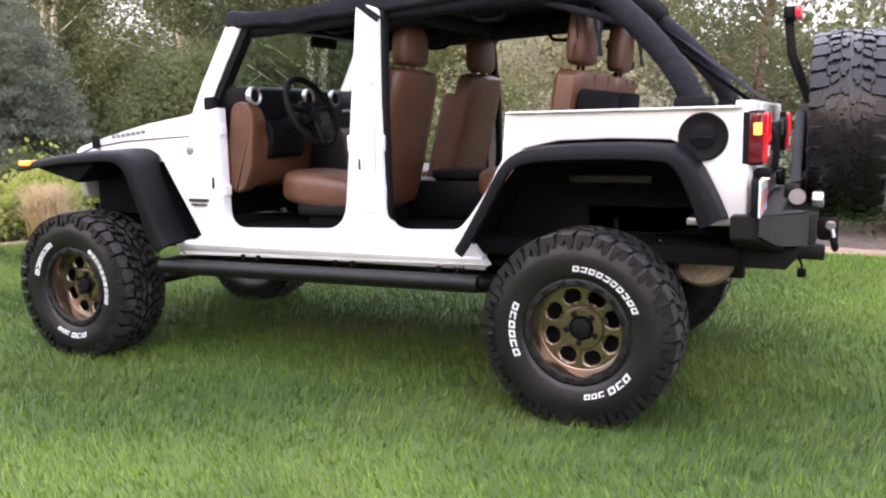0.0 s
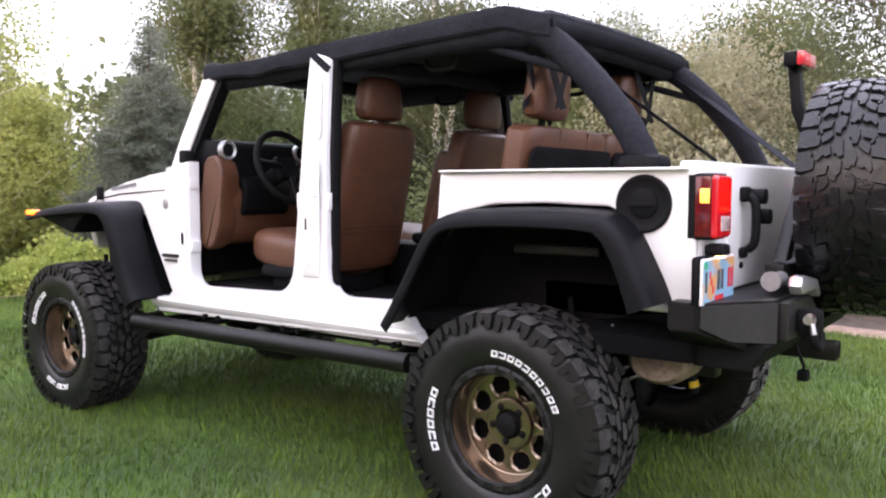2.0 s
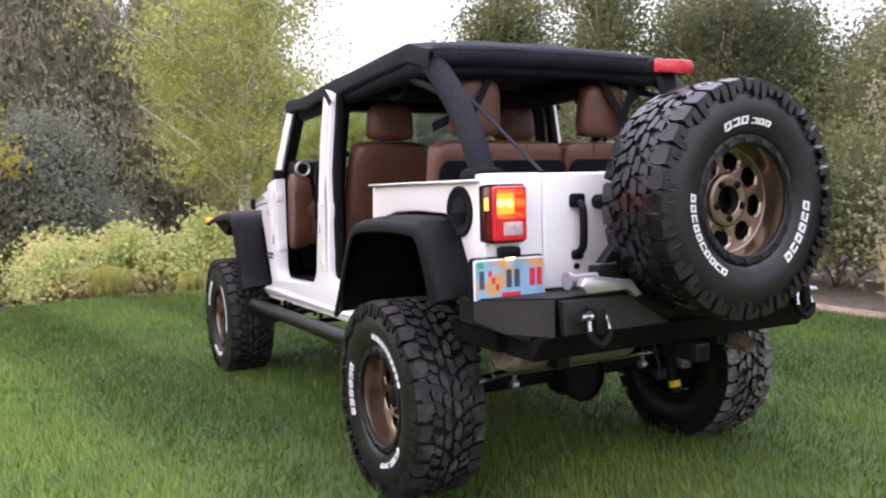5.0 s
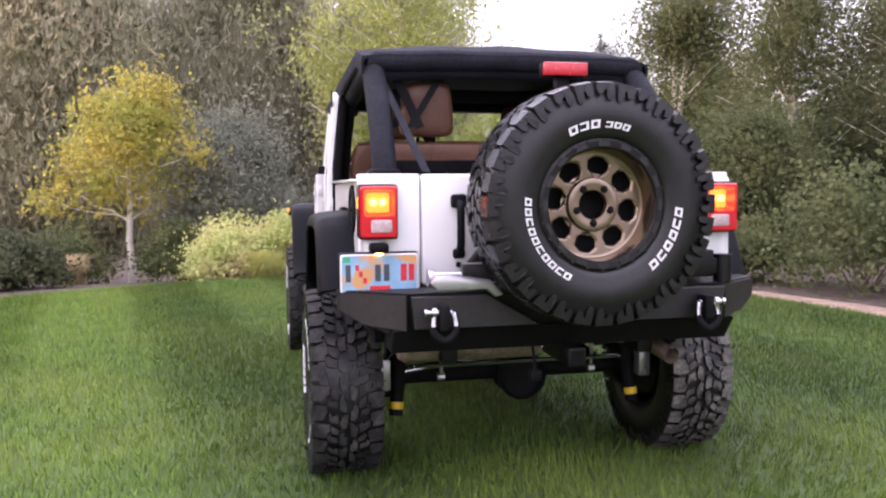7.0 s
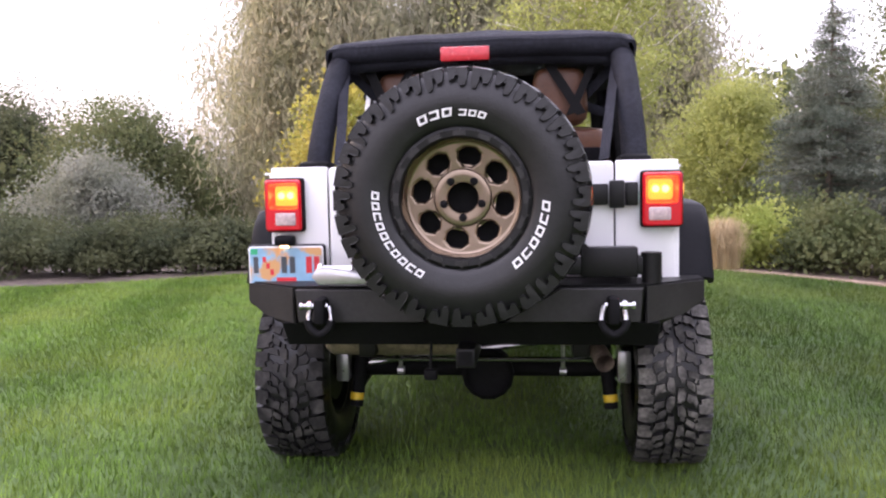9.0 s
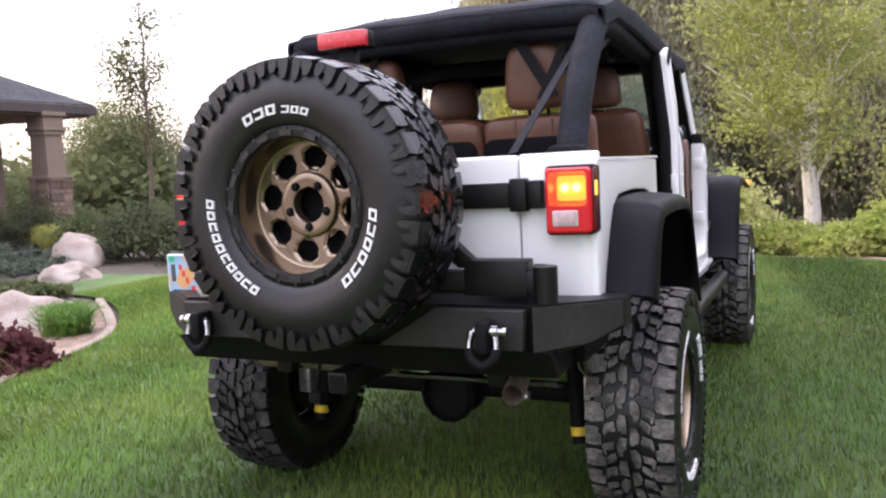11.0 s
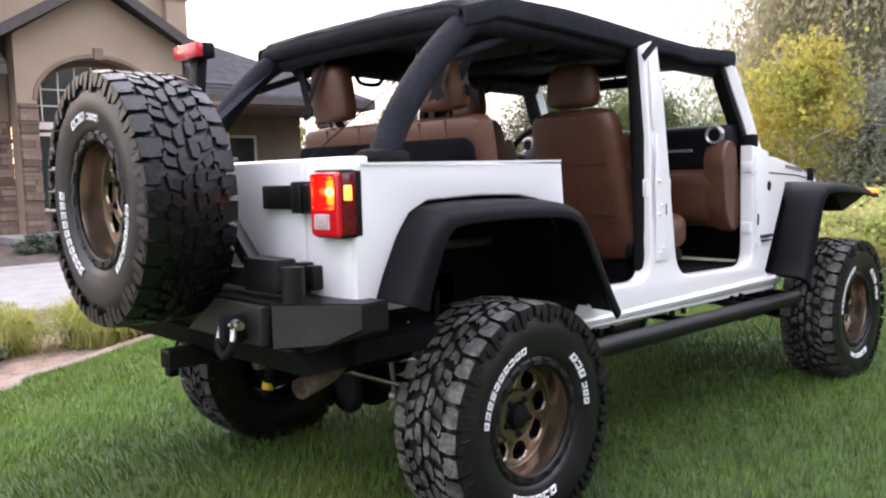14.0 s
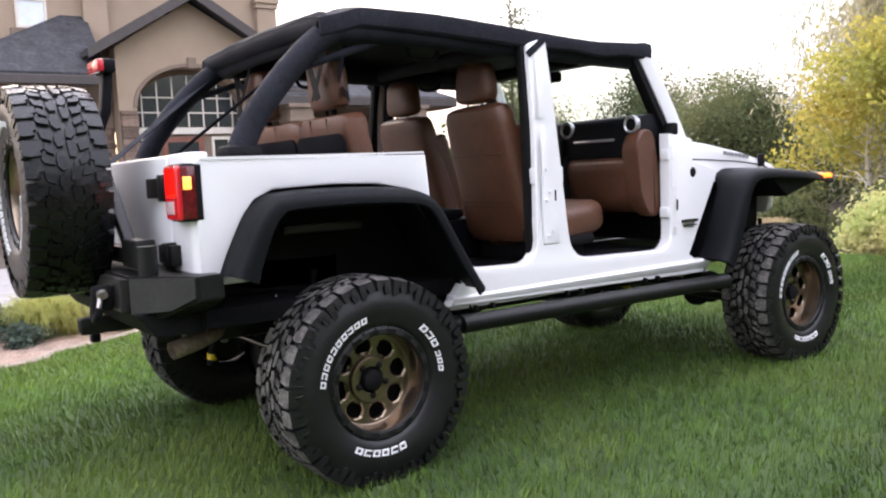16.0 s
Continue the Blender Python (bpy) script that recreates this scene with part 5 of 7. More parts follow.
box(bm, (-0.118, 0.73, 1.002), (0.118, 1.08, 1.055), 0.02)
part("console_lid", bm, TRIM, console)
bm = bmesh.new()
box(bm, (-0.12, 1.44, 0.776), (0.12, 1.83, 1.0), 0.03)
tube(bm, [(-0.02, 1.52, 1.0), (-0.02, 1.50, 1.16)], 0.012, 8)
tube(bm, [(-0.02, 1.50, 1.15), (-0.02, 1.495, 1.20)], 0.026, 12)
part("gear_console", bm, PLASTIC, console)



# ---- the ground: one sheet, lawn in the middle, beds of bark and soil round it ----
GRASS_SOIL = material("turf", (0.042, 0.078, 0.018), 0.9, vary=0.35, scale=2.0, fine=120, bump=1.0, bump_scale=60, second=(0.075, 0.125, 0.03), second_scale=0.6)
BARK = material("garden_soil", (0.070, 0.052, 0.040), 0.95, vary=0.4, scale=7, fine=45, bump=1.0, bump_scale=40, second=(0.12, 0.09, 0.068), second_scale=9)
MULCH = material("tan_bark_mulch", (0.25, 0.17, 0.125), 0.95, vary=0.4, scale=7, fine=45, bump=1.0, bump_scale=40, second=(0.28, 0.20, 0.15), second_scale=9)
BLADE = material("grass_blades", (0.075, 0.138, 0.016), 0.6, vary=0.40, scale=11, fine=0, per_island=0.42, second=(0.120, 0.170, 0.024), second_scale=0.9, second_lo=0.42, second_hi=0.65, spec=0.3)


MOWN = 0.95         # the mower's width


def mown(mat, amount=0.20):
    """Bands left by the mower along the lawn: the grass lies one way and then the other, which shows as lighter and
    darker bands. Broad tints over them paint in light and shade.
    """
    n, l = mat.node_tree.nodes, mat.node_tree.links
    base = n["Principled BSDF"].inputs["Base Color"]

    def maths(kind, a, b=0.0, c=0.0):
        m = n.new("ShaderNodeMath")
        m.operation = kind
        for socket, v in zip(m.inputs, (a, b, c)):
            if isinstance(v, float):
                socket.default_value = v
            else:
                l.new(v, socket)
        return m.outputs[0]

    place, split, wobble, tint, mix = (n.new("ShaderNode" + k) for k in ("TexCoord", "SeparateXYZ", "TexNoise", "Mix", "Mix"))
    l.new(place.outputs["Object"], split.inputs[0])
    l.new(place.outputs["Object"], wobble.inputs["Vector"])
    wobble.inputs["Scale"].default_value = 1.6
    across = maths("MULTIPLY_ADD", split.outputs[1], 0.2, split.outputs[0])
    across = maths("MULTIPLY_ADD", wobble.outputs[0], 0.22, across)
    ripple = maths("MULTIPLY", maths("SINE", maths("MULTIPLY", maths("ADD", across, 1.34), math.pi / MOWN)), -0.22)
    # the mower's pass beside the walk, painted brighter, and light painted on the grass behind the vehicle
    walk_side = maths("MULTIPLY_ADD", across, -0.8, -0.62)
    rear_light = maths("MULTIPLY_ADD", split.outputs[1], -1.1, -0.45)
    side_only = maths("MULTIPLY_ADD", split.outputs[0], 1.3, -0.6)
    for v in (walk_side, rear_light, side_only):
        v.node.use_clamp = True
    band = maths("ADD", maths("MAXIMUM", walk_side, maths("MULTIPLY", rear_light, side_only)), ripple)
    # the vehicle's soft shade on its far side, painted into the colour
    far_shade = maths("MULTIPLY_ADD", split.outputs[0], 1.2, -0.9)
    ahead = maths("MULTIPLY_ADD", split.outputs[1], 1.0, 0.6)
    for v in (far_shade, ahead):
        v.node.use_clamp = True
    band = maths("MULTIPLY_ADD", maths("MULTIPLY", far_shade, ahead), -0.32, maths("MULTIPLY_ADD", band, 0.75, 0.30))
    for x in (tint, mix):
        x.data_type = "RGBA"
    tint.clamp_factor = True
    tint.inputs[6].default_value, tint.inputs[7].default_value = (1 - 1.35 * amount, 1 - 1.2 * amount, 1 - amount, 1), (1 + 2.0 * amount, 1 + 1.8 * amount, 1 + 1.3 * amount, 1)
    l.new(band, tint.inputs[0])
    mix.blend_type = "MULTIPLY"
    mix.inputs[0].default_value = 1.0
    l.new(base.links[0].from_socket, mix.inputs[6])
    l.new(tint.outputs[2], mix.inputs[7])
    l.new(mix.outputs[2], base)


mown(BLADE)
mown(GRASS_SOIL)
CONCRETE = material("pale_concrete", (0.27, 0.252, 0.238), 0.85, vary=0.12, scale=3, bump=0.5, bump_scale=90)
ASPHALT = material("asphalt", (0.055, 0.055, 0.06), 0.9, vary=0.2, scale=8, fine=150, bump=0.6)

# lawn edge, going round from the house side over the front to the far side
LAWN = [(-3.2, -14), (-2.7, -2.2), (-3.1, -0.4), (-3.75, 0.7), (-4.4, 2.3), (-6.2, 3.9), (-8.5, 4.6), (-9.0, 5.8), (-6.2, 6.2), (-4.1, 7.3), (-2.6, 8.1), (-0.9, 8.4), (0.6, 8.2), (2.0, 7.8), (3.3, 6.8), (4.3, 5.2), (4.75, 3.2), (4.7, 1.2), (4.4, -0.2), (4.2, -1.4), (4.6, -4.0), (6.0, -14)]
lawn_line = [tuple(v)[:2] for v in smoothed([(x, y, 0) for x, y in LAWN], 6)]


def land(x, y):
    """The height of the ground: level round the vehicle, falling away gently beyond the lawn's crest."""
    fall = 0.10 * min(max(0, y - 8.6), 6.0)
    rise = 0.02 * max(0, min(-x - 7, 8))
    return -0.035 - fall + rise


bm = bmesh.new()
ring = [bm.verts.new((x, y, 0.010)) for x, y in lawn_line]
bm.faces.new(ring)
bmesh.ops.triangulate(bm, faces=bm.faces[:])
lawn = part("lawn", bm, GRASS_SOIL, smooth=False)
tagged(lawn, "mown green lawn with faint mowing stripes and painted light and shade", "lawn", kind="structure")
xs = [-900, -300, -120, -60, *np.arange(-40, 41, 2.0), 60, 120, 300, 900]
verts, faces = [], []
for j, y in enumerate(xs):
    for i, x in enumerate(xs):
        verts.append((x, y, land(x, y)))
for j in range(len(xs) - 1):
    for i in range(len(xs) - 1):
        a = j * len(xs) + i
        faces.append((a, a + 1, a + 1 + len(xs), a + len(xs)))
ground = mesh_from("ground", verts, faces, BARK)
tagged(ground, "brown bark and soil of the garden beds", "ground", kind="structure")

# tan bark along the lawn's edge, on the side away from the house
shoulder = [p for p in smoothed([(x, y, 0) for x, y in LAWN[11:]], 6)]
bm = bmesh.new()
rows = []
for i, p in enumerate(shoulder):
    q = shoulder[min(i + 1, len(shoulder) - 1)] - shoulder[max(i - 1, 0)]
    n = Vector((-q.y, q.x, 0)).normalized()
    wide = 0.55 + 0.25 * noise.noise(p * 0.7) if p.x > 1.5 else 0.3 + 0.15 * noise.noise(p)
    rows.append([(p.x + n.x * d, p.y + n.y * d, land(p.x + n.x * d, p.y + n.y * d) + z) for d, z in ((-0.06, 0.006), (0.03, 0.035), (wide * 0.5, 0.045 + 0.02 * noise.noise(p * 3)), (wide, 0.02), (wide + 0.08, -0.02))])
loft(bm, rows, closed=False)
tagged(part("mulch_strip", bm, MULCH), "tan bark mulch along the lawn's edge", "mulch", kind="structure")
bm = bmesh.new()
prism(bm, [(-2.72, -14), (-2.72, -2.2), (-3.15, -0.4), (-3.8, 0.7), (-4.5, 2.35), (-6.2, 3.9), (-7.0, 2.3), (-5.95, 0.9), (-5.95, -14)], -0.06, -0.022, "z")
tagged(part("mulch_bed", bm, MULCH), "tan bark mulch of the bed beside the walk", "mulch", kind="structure")

# grass blades, denser near the vehicle
rng = np.random.default_rng(5)
N = 520000
px = rng.uniform(-7, 4.8, N * 2)
py = rng.uniform(-4.2, 8.4, N * 2)
LP = np.array(lawn_line)
odd = np.zeros(N * 2, bool)
for (x0, y0), (x1, y1) in zip(LP, np.roll(LP, -1, 0)):
    cross = (y0 > py) != (y1 > py)
    with np.errstate(divide="ignore", invalid="ignore"):
        odd ^= cross & (px < (x1 - x0) * (py - y0) / (y1 - y0) + x0)
px, py = px[odd][:N], py[odd][:N]
N = len(px)
h = rng.uniform(0.026, 0.062, N)
w = rng.uniform(0.0020, 0.0038, N)
a = rng.uniform(0, math.tau, N)
# the mower has laid the grass one way in each stripe
stripe = -np.clip(3 * np.sin((px + 0.2 * py + 1.45 + 0.06 * np.sin(1.7 * py)) * math.pi / MOWN), -1, 1)
bend = rng.normal(0, 0.5, N)[:, None] * np.stack([np.cos(a + 1.3), np.sin(a + 1.3)], 1) + (0.22 * stripe)[:, None] * np.array([-0.2, 0.98])
root = np.stack([px, py, np.full(N, 0.004)], 1)
side = np.stack([np.cos(a), np.sin(a), np.zeros(N)], 1) * w[:, None]
tip = root + np.concatenate([bend * h[:, None], h[:, None]], 1)
co = np.stack([root - side, root + side, tip], 1).reshape(-1, 3)
me = bpy.data.meshes.new("grass")
me.vertices.add(3 * N)
me.vertices.foreach_set("co", co.ravel())
me.loops.add(3 * N)
me.loops.foreach_set("vertex_index", np.arange(3 * N, dtype=np.int32))
me.polygons.add(N)
me.polygons.foreach_set("loop_start", np.arange(0, 3 * N, 3, dtype=np.int32))
me.update()
me.validate()
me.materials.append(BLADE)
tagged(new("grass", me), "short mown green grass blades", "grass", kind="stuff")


# ---- plants ----
BARK_GREY = material("grey_brown_bark", (0.13, 0.10, 0.075), 0.95, vary=0.35, scale=12, bump=1.0, bump_scale=40)
BARK_PALE = material("pale_birch_bark", (0.58, 0.54, 0.47), 0.8, vary=0.15, scale=9, bump=0.5, second=(0.16, 0.13, 0.11), second_scale=6, second_lo=0.62, second_hi=0.7)
WILLOW = leaf_material("willow_leaves", (0.365, 0.34, 0.24), (0.295, 0.298, 0.178), thin=0.62)
SPRUCE = leaf_material("spruce_needles", (0.128, 0.155, 0.118), (0.205, 0.225, 0.178), thin=0.25)
ASPEN = leaf_material("aspen_leaves", (0.38, 0.41, 0.135), (0.27, 0.30, 0.105), thin=0.58)
YELLOWLEAF = leaf_material("yellow_leaves", (0.42, 0.355, 0.085), (0.31, 0.33, 0.085), thin=0.6)
OLIVE = leaf_material("grey_olive_leaves", (0.27, 0.28, 0.23), (0.19, 0.205, 0.15))
# set darker, to hold the shade on the right-hand trees
GREENLEAF = leaf_material("green_leaves", (0.108, 0.135, 0.060), (0.155, 0.165, 0.076))
DARKLEAF = leaf_material("dark_green_leaves", (0.075, 0.09, 0.05), (0.11, 0.12, 0.06))
PALESHRUB = leaf_material("pale_flowering_shrub", (0.47, 0.53, 0.20), (0.60, 0.54, 0.28))
LIME = leaf_material("lime_green_leaves", (0.30, 0.37, 0.09), (0.38, 0.40, 0.13))
REDLEAF = leaf_material("dark_red_leaves", (0.095, 0.032, 0.036), (0.15, 0.07, 0.065))
STRAW = leaf_material("straw_grass", (0.55, 0.44, 0.28), (0.44, 0.37, 0.20))
TUFT = leaf_material("yellow_green_tuft", (0.42, 0.41, 0.12), (0.33, 0.35, 0.11))
GREENTUFT = leaf_material("fresh_green_grass", (0.12, 0.24, 0.05), (0.16, 0.27, 0.06))
JUNIPER = leaf_material("blue_green_juniper", (0.08, 0.11, 0.085), (0.12, 0.14, 0.10))


def leaves(name, centres, sizes, spread, per, length, width, mat, parent, rng, hang=0.0, label="", far=False):
    """Many small leaves in clumps: per leaves round each centre."""
    c = np.repeat(np.asarray(centres, float), per, 0)
    r = np.repeat(np.asarray(sizes, float), per)
    n = len(c)
    p = c + rng.normal(0, 1, (n, 3)) * (r * 0.5)[:, None] * np.array(spread)
    way = rng.normal(0, 1, (n, 3))
    way[:, 2] -= hang * 2
    way /= np.linalg.norm(way, axis=1)[:, None]
    side = np.cross(way, rng.normal(0, 1, (n, 3)))
    side /= np.linalg.norm(side, axis=1)[:, None] + 1e-9
    ll = length * rng.uniform(0.6, 1.3, n)[:, None]
    ww = width * rng.uniform(0.6, 1.3, n)[:, None]
    if far:
        q, k = np.stack([p, p + way * ll + side * ww, p + way * ll - side * ww], 1).reshape(-1, 3), 3
    else:
        q, k = np.stack([p, p + way * ll * 0.5 + side * ww, p + way * ll, p + way * ll * 0.5 - side * ww], 1).reshape(-1, 3), 4
    me = bpy.data.meshes.new(name)
    me.vertices.add(k * n)
    me.vertices.foreach_set("co", q.ravel())
    me.loops.add(k * n)
    me.loops.foreach_set("vertex_index", np.arange(k * n, dtype=np.int32))
    me.polygons.add(n)
    me.polygons.foreach_set("loop_start", np.arange(0, k * n, k, dtype=np.int32))
    me.update()
    me.validate()
    me.materials.append(mat)
    ob = new(name, me)
    ob.parent = parent
    if label:
        tagged(ob, label)
    return ob


def limb(bm, a, b, r0, r1, rng, wander=0.08, steps=5):
    a, b = Vector(a), Vector(b)
    d = (b - a).length
    pts = [a.lerp(b, i / steps) + (Vector(rng.normal(0, wander * d / steps, 3)) if 0 < i < steps else Vector()) for i in range(steps + 1)]
    tube(bm, pts, [r0 + (r1 - r0) * i / steps for i in range(steps + 1)], 8)
    return pts


def broad_tree(name, x, y, height, crown_lo, width, leaf, bark, label, seed, clumps=130, per=110, leaf_len=0.10, leaf_w=0.30, trunks=1, trunk_r=0.09, hang=0.0, clump=0.55, z=0.0, shape=1.0, group="", cat="tree", far=False):
    """A trunk that tapers into limbs, and a crown of leaf clumps round the limbs' ends with gaps between them."""
    rng = np.random.default_rng(seed)
    tree = empty(name, label, cat, group, m=Matrix.Translation((x, y, z - 0.05)))
    bm = bmesh.new()
    centres, sizes = [], []
    for k in range(trunks):
        lean_x, lean_y = rng.normal(0, 0.05 * height * (0.4 if trunks == 1 else 1), 2)
        top = Vector((lean_x, lean_y, height * 0.93))
        main = limb(bm, (rng.normal(0, 0.03) if trunks > 1 else 0, rng.normal(0, 0.03) if trunks > 1 else 0, 0), top, trunk_r, trunk_r * 0.18, rng, 0.05, 9)
        for i in range(int(clumps * 0.16 / trunks)):
            u = rng.uniform(crown_lo / height, 0.95)
            base = main[0].lerp(main[-1], max(0.08, u - 0.12))
            a = rng.uniform(0, math.tau)
            prof = (math.sin(math.pi * min(1, max(0, (u * height - crown_lo) / (height - crown_lo))) ** (0.75 * shape)) * 0.9 + 0.12)
            reach = width / 2 * prof * rng.uniform(0.6, 1.05)
            end = Vector((main[0].lerp(main[-1], u).x + reach * math.cos(a), main[0].lerp(main[-1], u).y + reach * math.sin(a), u * height + rng.normal(0, 0.03 * height)))
            pts = limb(bm, base, end, trunk_r * 0.34 * (1.1 - u), 0.006, rng, 0.12)
            for j in range(int(clumps / max(1, int(clumps * 0.16 / trunks)) / trunks)):
                v = rng.uniform(0.35, 1.05)
                q = pts[0].lerp(pts[-1], v) + Vector(rng.normal(0, 0.13 * width * 0.5, 3))
                if q.z > crown_lo * 0.8:
                    centres.append(q)
                    sizes.append(clump * rng.uniform(0.5, 1.2))
    part("trunk", bm, bark, tree)
    leaves("crown", centres, sizes, (1, 1, 0.8 + 1.2 * hang), per, leaf_len, leaf_len * leaf_w, leaf, tree, rng, hang, far=far)
    return tree


def spruce(x, y, height, width, seed, label, z=0.0):
    rng = np.random.default_rng(seed)
    tree = empty("spruce_tree", label, "tree", m=Matrix.Translation((x, y, z - 0.05)))
    bm = bmesh.new()
    limb(bm, (0, 0, 0), (0, 0, height), 0.09, 0.008, rng, 0.01, 8)
    centres, sizes = [], []
    tiers = int(height / 0.17)
    for i in range(tiers):
        zz = 0.25 + (height - 0.35) * (i / tiers) ** 0.95
        reach = width / 2 * (1 - zz / height) ** 0.85 + 0.05
        for k in range(max(4, int(13 * reach) + 4)):
            a = rng.uniform(0, math.tau)
            rr = reach * rng.uniform(0.75, 1.12)
            end = Vector((rr * math.cos(a), rr * math.sin(a), zz - 0.10 * rr + rng.normal(0, 0.05)))
            limb(bm, (0, 0, zz + 0.02), end, 0.012, 0.004, rng, 0.05, 3)
            m = max(3, int(rr / 0.085))
            for j in range(m):
                u = 0.25 + 0.78 * (j + rng.uniform(0, 1)) / m
                off = (1 - u) * 0.12 + 0.045
                centres.append((end.x * u + rng.normal(0, off), end.y * u + rng.normal(0, off), zz + (end.z - zz) * u + rng.normal(0, 0.03)))
                sizes.append(0.13)
    for j in range(14):
        centres.append((rng.normal(0, 0.015), rng.normal(0, 0.015), height - 0.5 + 0.04 * j))
        sizes.append(0.06)
    part("trunk", bm, BARK_GREY, tree)
    leaves("crown", centres, sizes, (1, 1, 0.6), 22, 0.085, 0.008, SPRUCE, tree, rng)
    return tree


def shrub(name, x, y, width, height, leaf, label, seed, clumps=40, per=90, leaf_len=0.07, leaf_w=0.28, stems=7, z=0.0, cat="shrub", group="", flat=0.75):
    """Stems from one foot and a loose, uneven dome of leaves."""
    rng = np.random.default_rng(seed)
    plant = empty(name, label, cat, group, m=Matrix.Translation((x, y, z - 0.04)))
    bm = bmesh.new()
    centres, sizes = [], []
    for k in range(clumps):
        a, u = rng.uniform(0, math.tau), math.sqrt(rng.uniform(0, 1))
        top = height * (1 - 0.55 * u**2.2) * rng.uniform(0.75, 1.08)
        zz = top * rng.uniform(0.35, 0.95)
        centres.append((width / 2 * u * math.cos(a), width / 2 * u * math.sin(a), zz))
        sizes.append(0.30 * min(width, height) * rng.uniform(0.6, 1.2))
        if k < stems:
            limb(bm, (rng.normal(0, 0.04), rng.normal(0, 0.04), 0), centres[-1], 0.018, 0.005, rng, 0.1, 4)
    part("stem", bm, BARK_GREY, plant)
    leaves("foliage", centres, sizes, (1, 1, flat), per, leaf_len, leaf_len * leaf_w, leaf, plant, rng)
    return plant


def tuft(x, y, height, width, leaf, label, seed, blades=500, z=0.0, arch=0.5, name="ornamental_grass", blade=0.0045):
    """A clump of long blades that rise, bend over and hang outwards."""
    rng = np.random.default_rng(seed)
    n = blades
    a = rng.uniform(0, math.tau, n)
    out = (rng.uniform(0.15, 1.0, n) ** 0.7 * width / 2)[:, None]
    base = np.stack([0.10 * width * rng.normal(0, 1, n), 0.10 * width * rng.normal(0, 1, n), np.zeros(n)], 1)
    d = np.stack([np.cos(a), np.sin(a), np.zeros(n)], 1)
    hh = height * rng.uniform(0.55, 1.1, n)[:, None]
    turn = a + rng.normal(0, 0.5, n)
    s = np.stack([-np.sin(turn), np.cos(turn), np.zeros(n)], 1) * blade
    up = np.array([[0, 0, 1.0]])
    droop = arch * rng.uniform(0.2, 1.4, n)[:, None] * out / (width / 2)
    rows = []
    for u, w in ((0.0, 1.0), (0.35, 1.0), (0.7, 0.75)):
        p = base + d * out * u ** 1.5 + up * hh * (math.sin(u * 1.9) / math.sin(1.9 * 0.83) - droop * u ** 3)
        rows += [p - s * w, p + s * w]
    rows.append(base + d * out + up * hh * np.maximum(0.05, 0.95 - droop))
    q = np.stack(rows, 1).reshape(-1, 3)
    faces = [f for i in range(0, 7 * n, 7) for f in ((i, i + 1, i + 3, i + 2), (i + 2, i + 3, i + 5, i + 4), (i + 4, i + 5, i + 6))]
    ob = mesh_from(name, q.tolist(), faces, leaf)
    ob.location = (x, y, z - 0.03)
    tagged(ob, label, "ornamental grass")
    return ob


spruce(5.4, 11.6, 4.65, 3.3, 3, "blue-green spruce standing behind low shrubs", z=land(5.4, 11.6))
broad_tree("aspen_tree", 1.28, 10.7, 7.2, 1.9, 3.6, ASPEN, BARK_PALE, "pale-barked aspen with yellowing green leaves", 11, clumps=380, per=76, leaf_len=0.062, leaf_w=0.42, trunks=1, trunk_r=0.13, z=land(1.28, 10.7), clump=0.5)
broad_tree("yellow_maple", -3.6, 12.5, 3.95, 1.65, 3.7, YELLOWLEAF, BARK_PALE, "small maple with golden autumn leaves", 12, clumps=150, per=60, leaf_len=0.09, leaf_w=0.42, trunk_r=0.075, clump=0.46, shape=0.6, z=land(-3.6, 12.5))
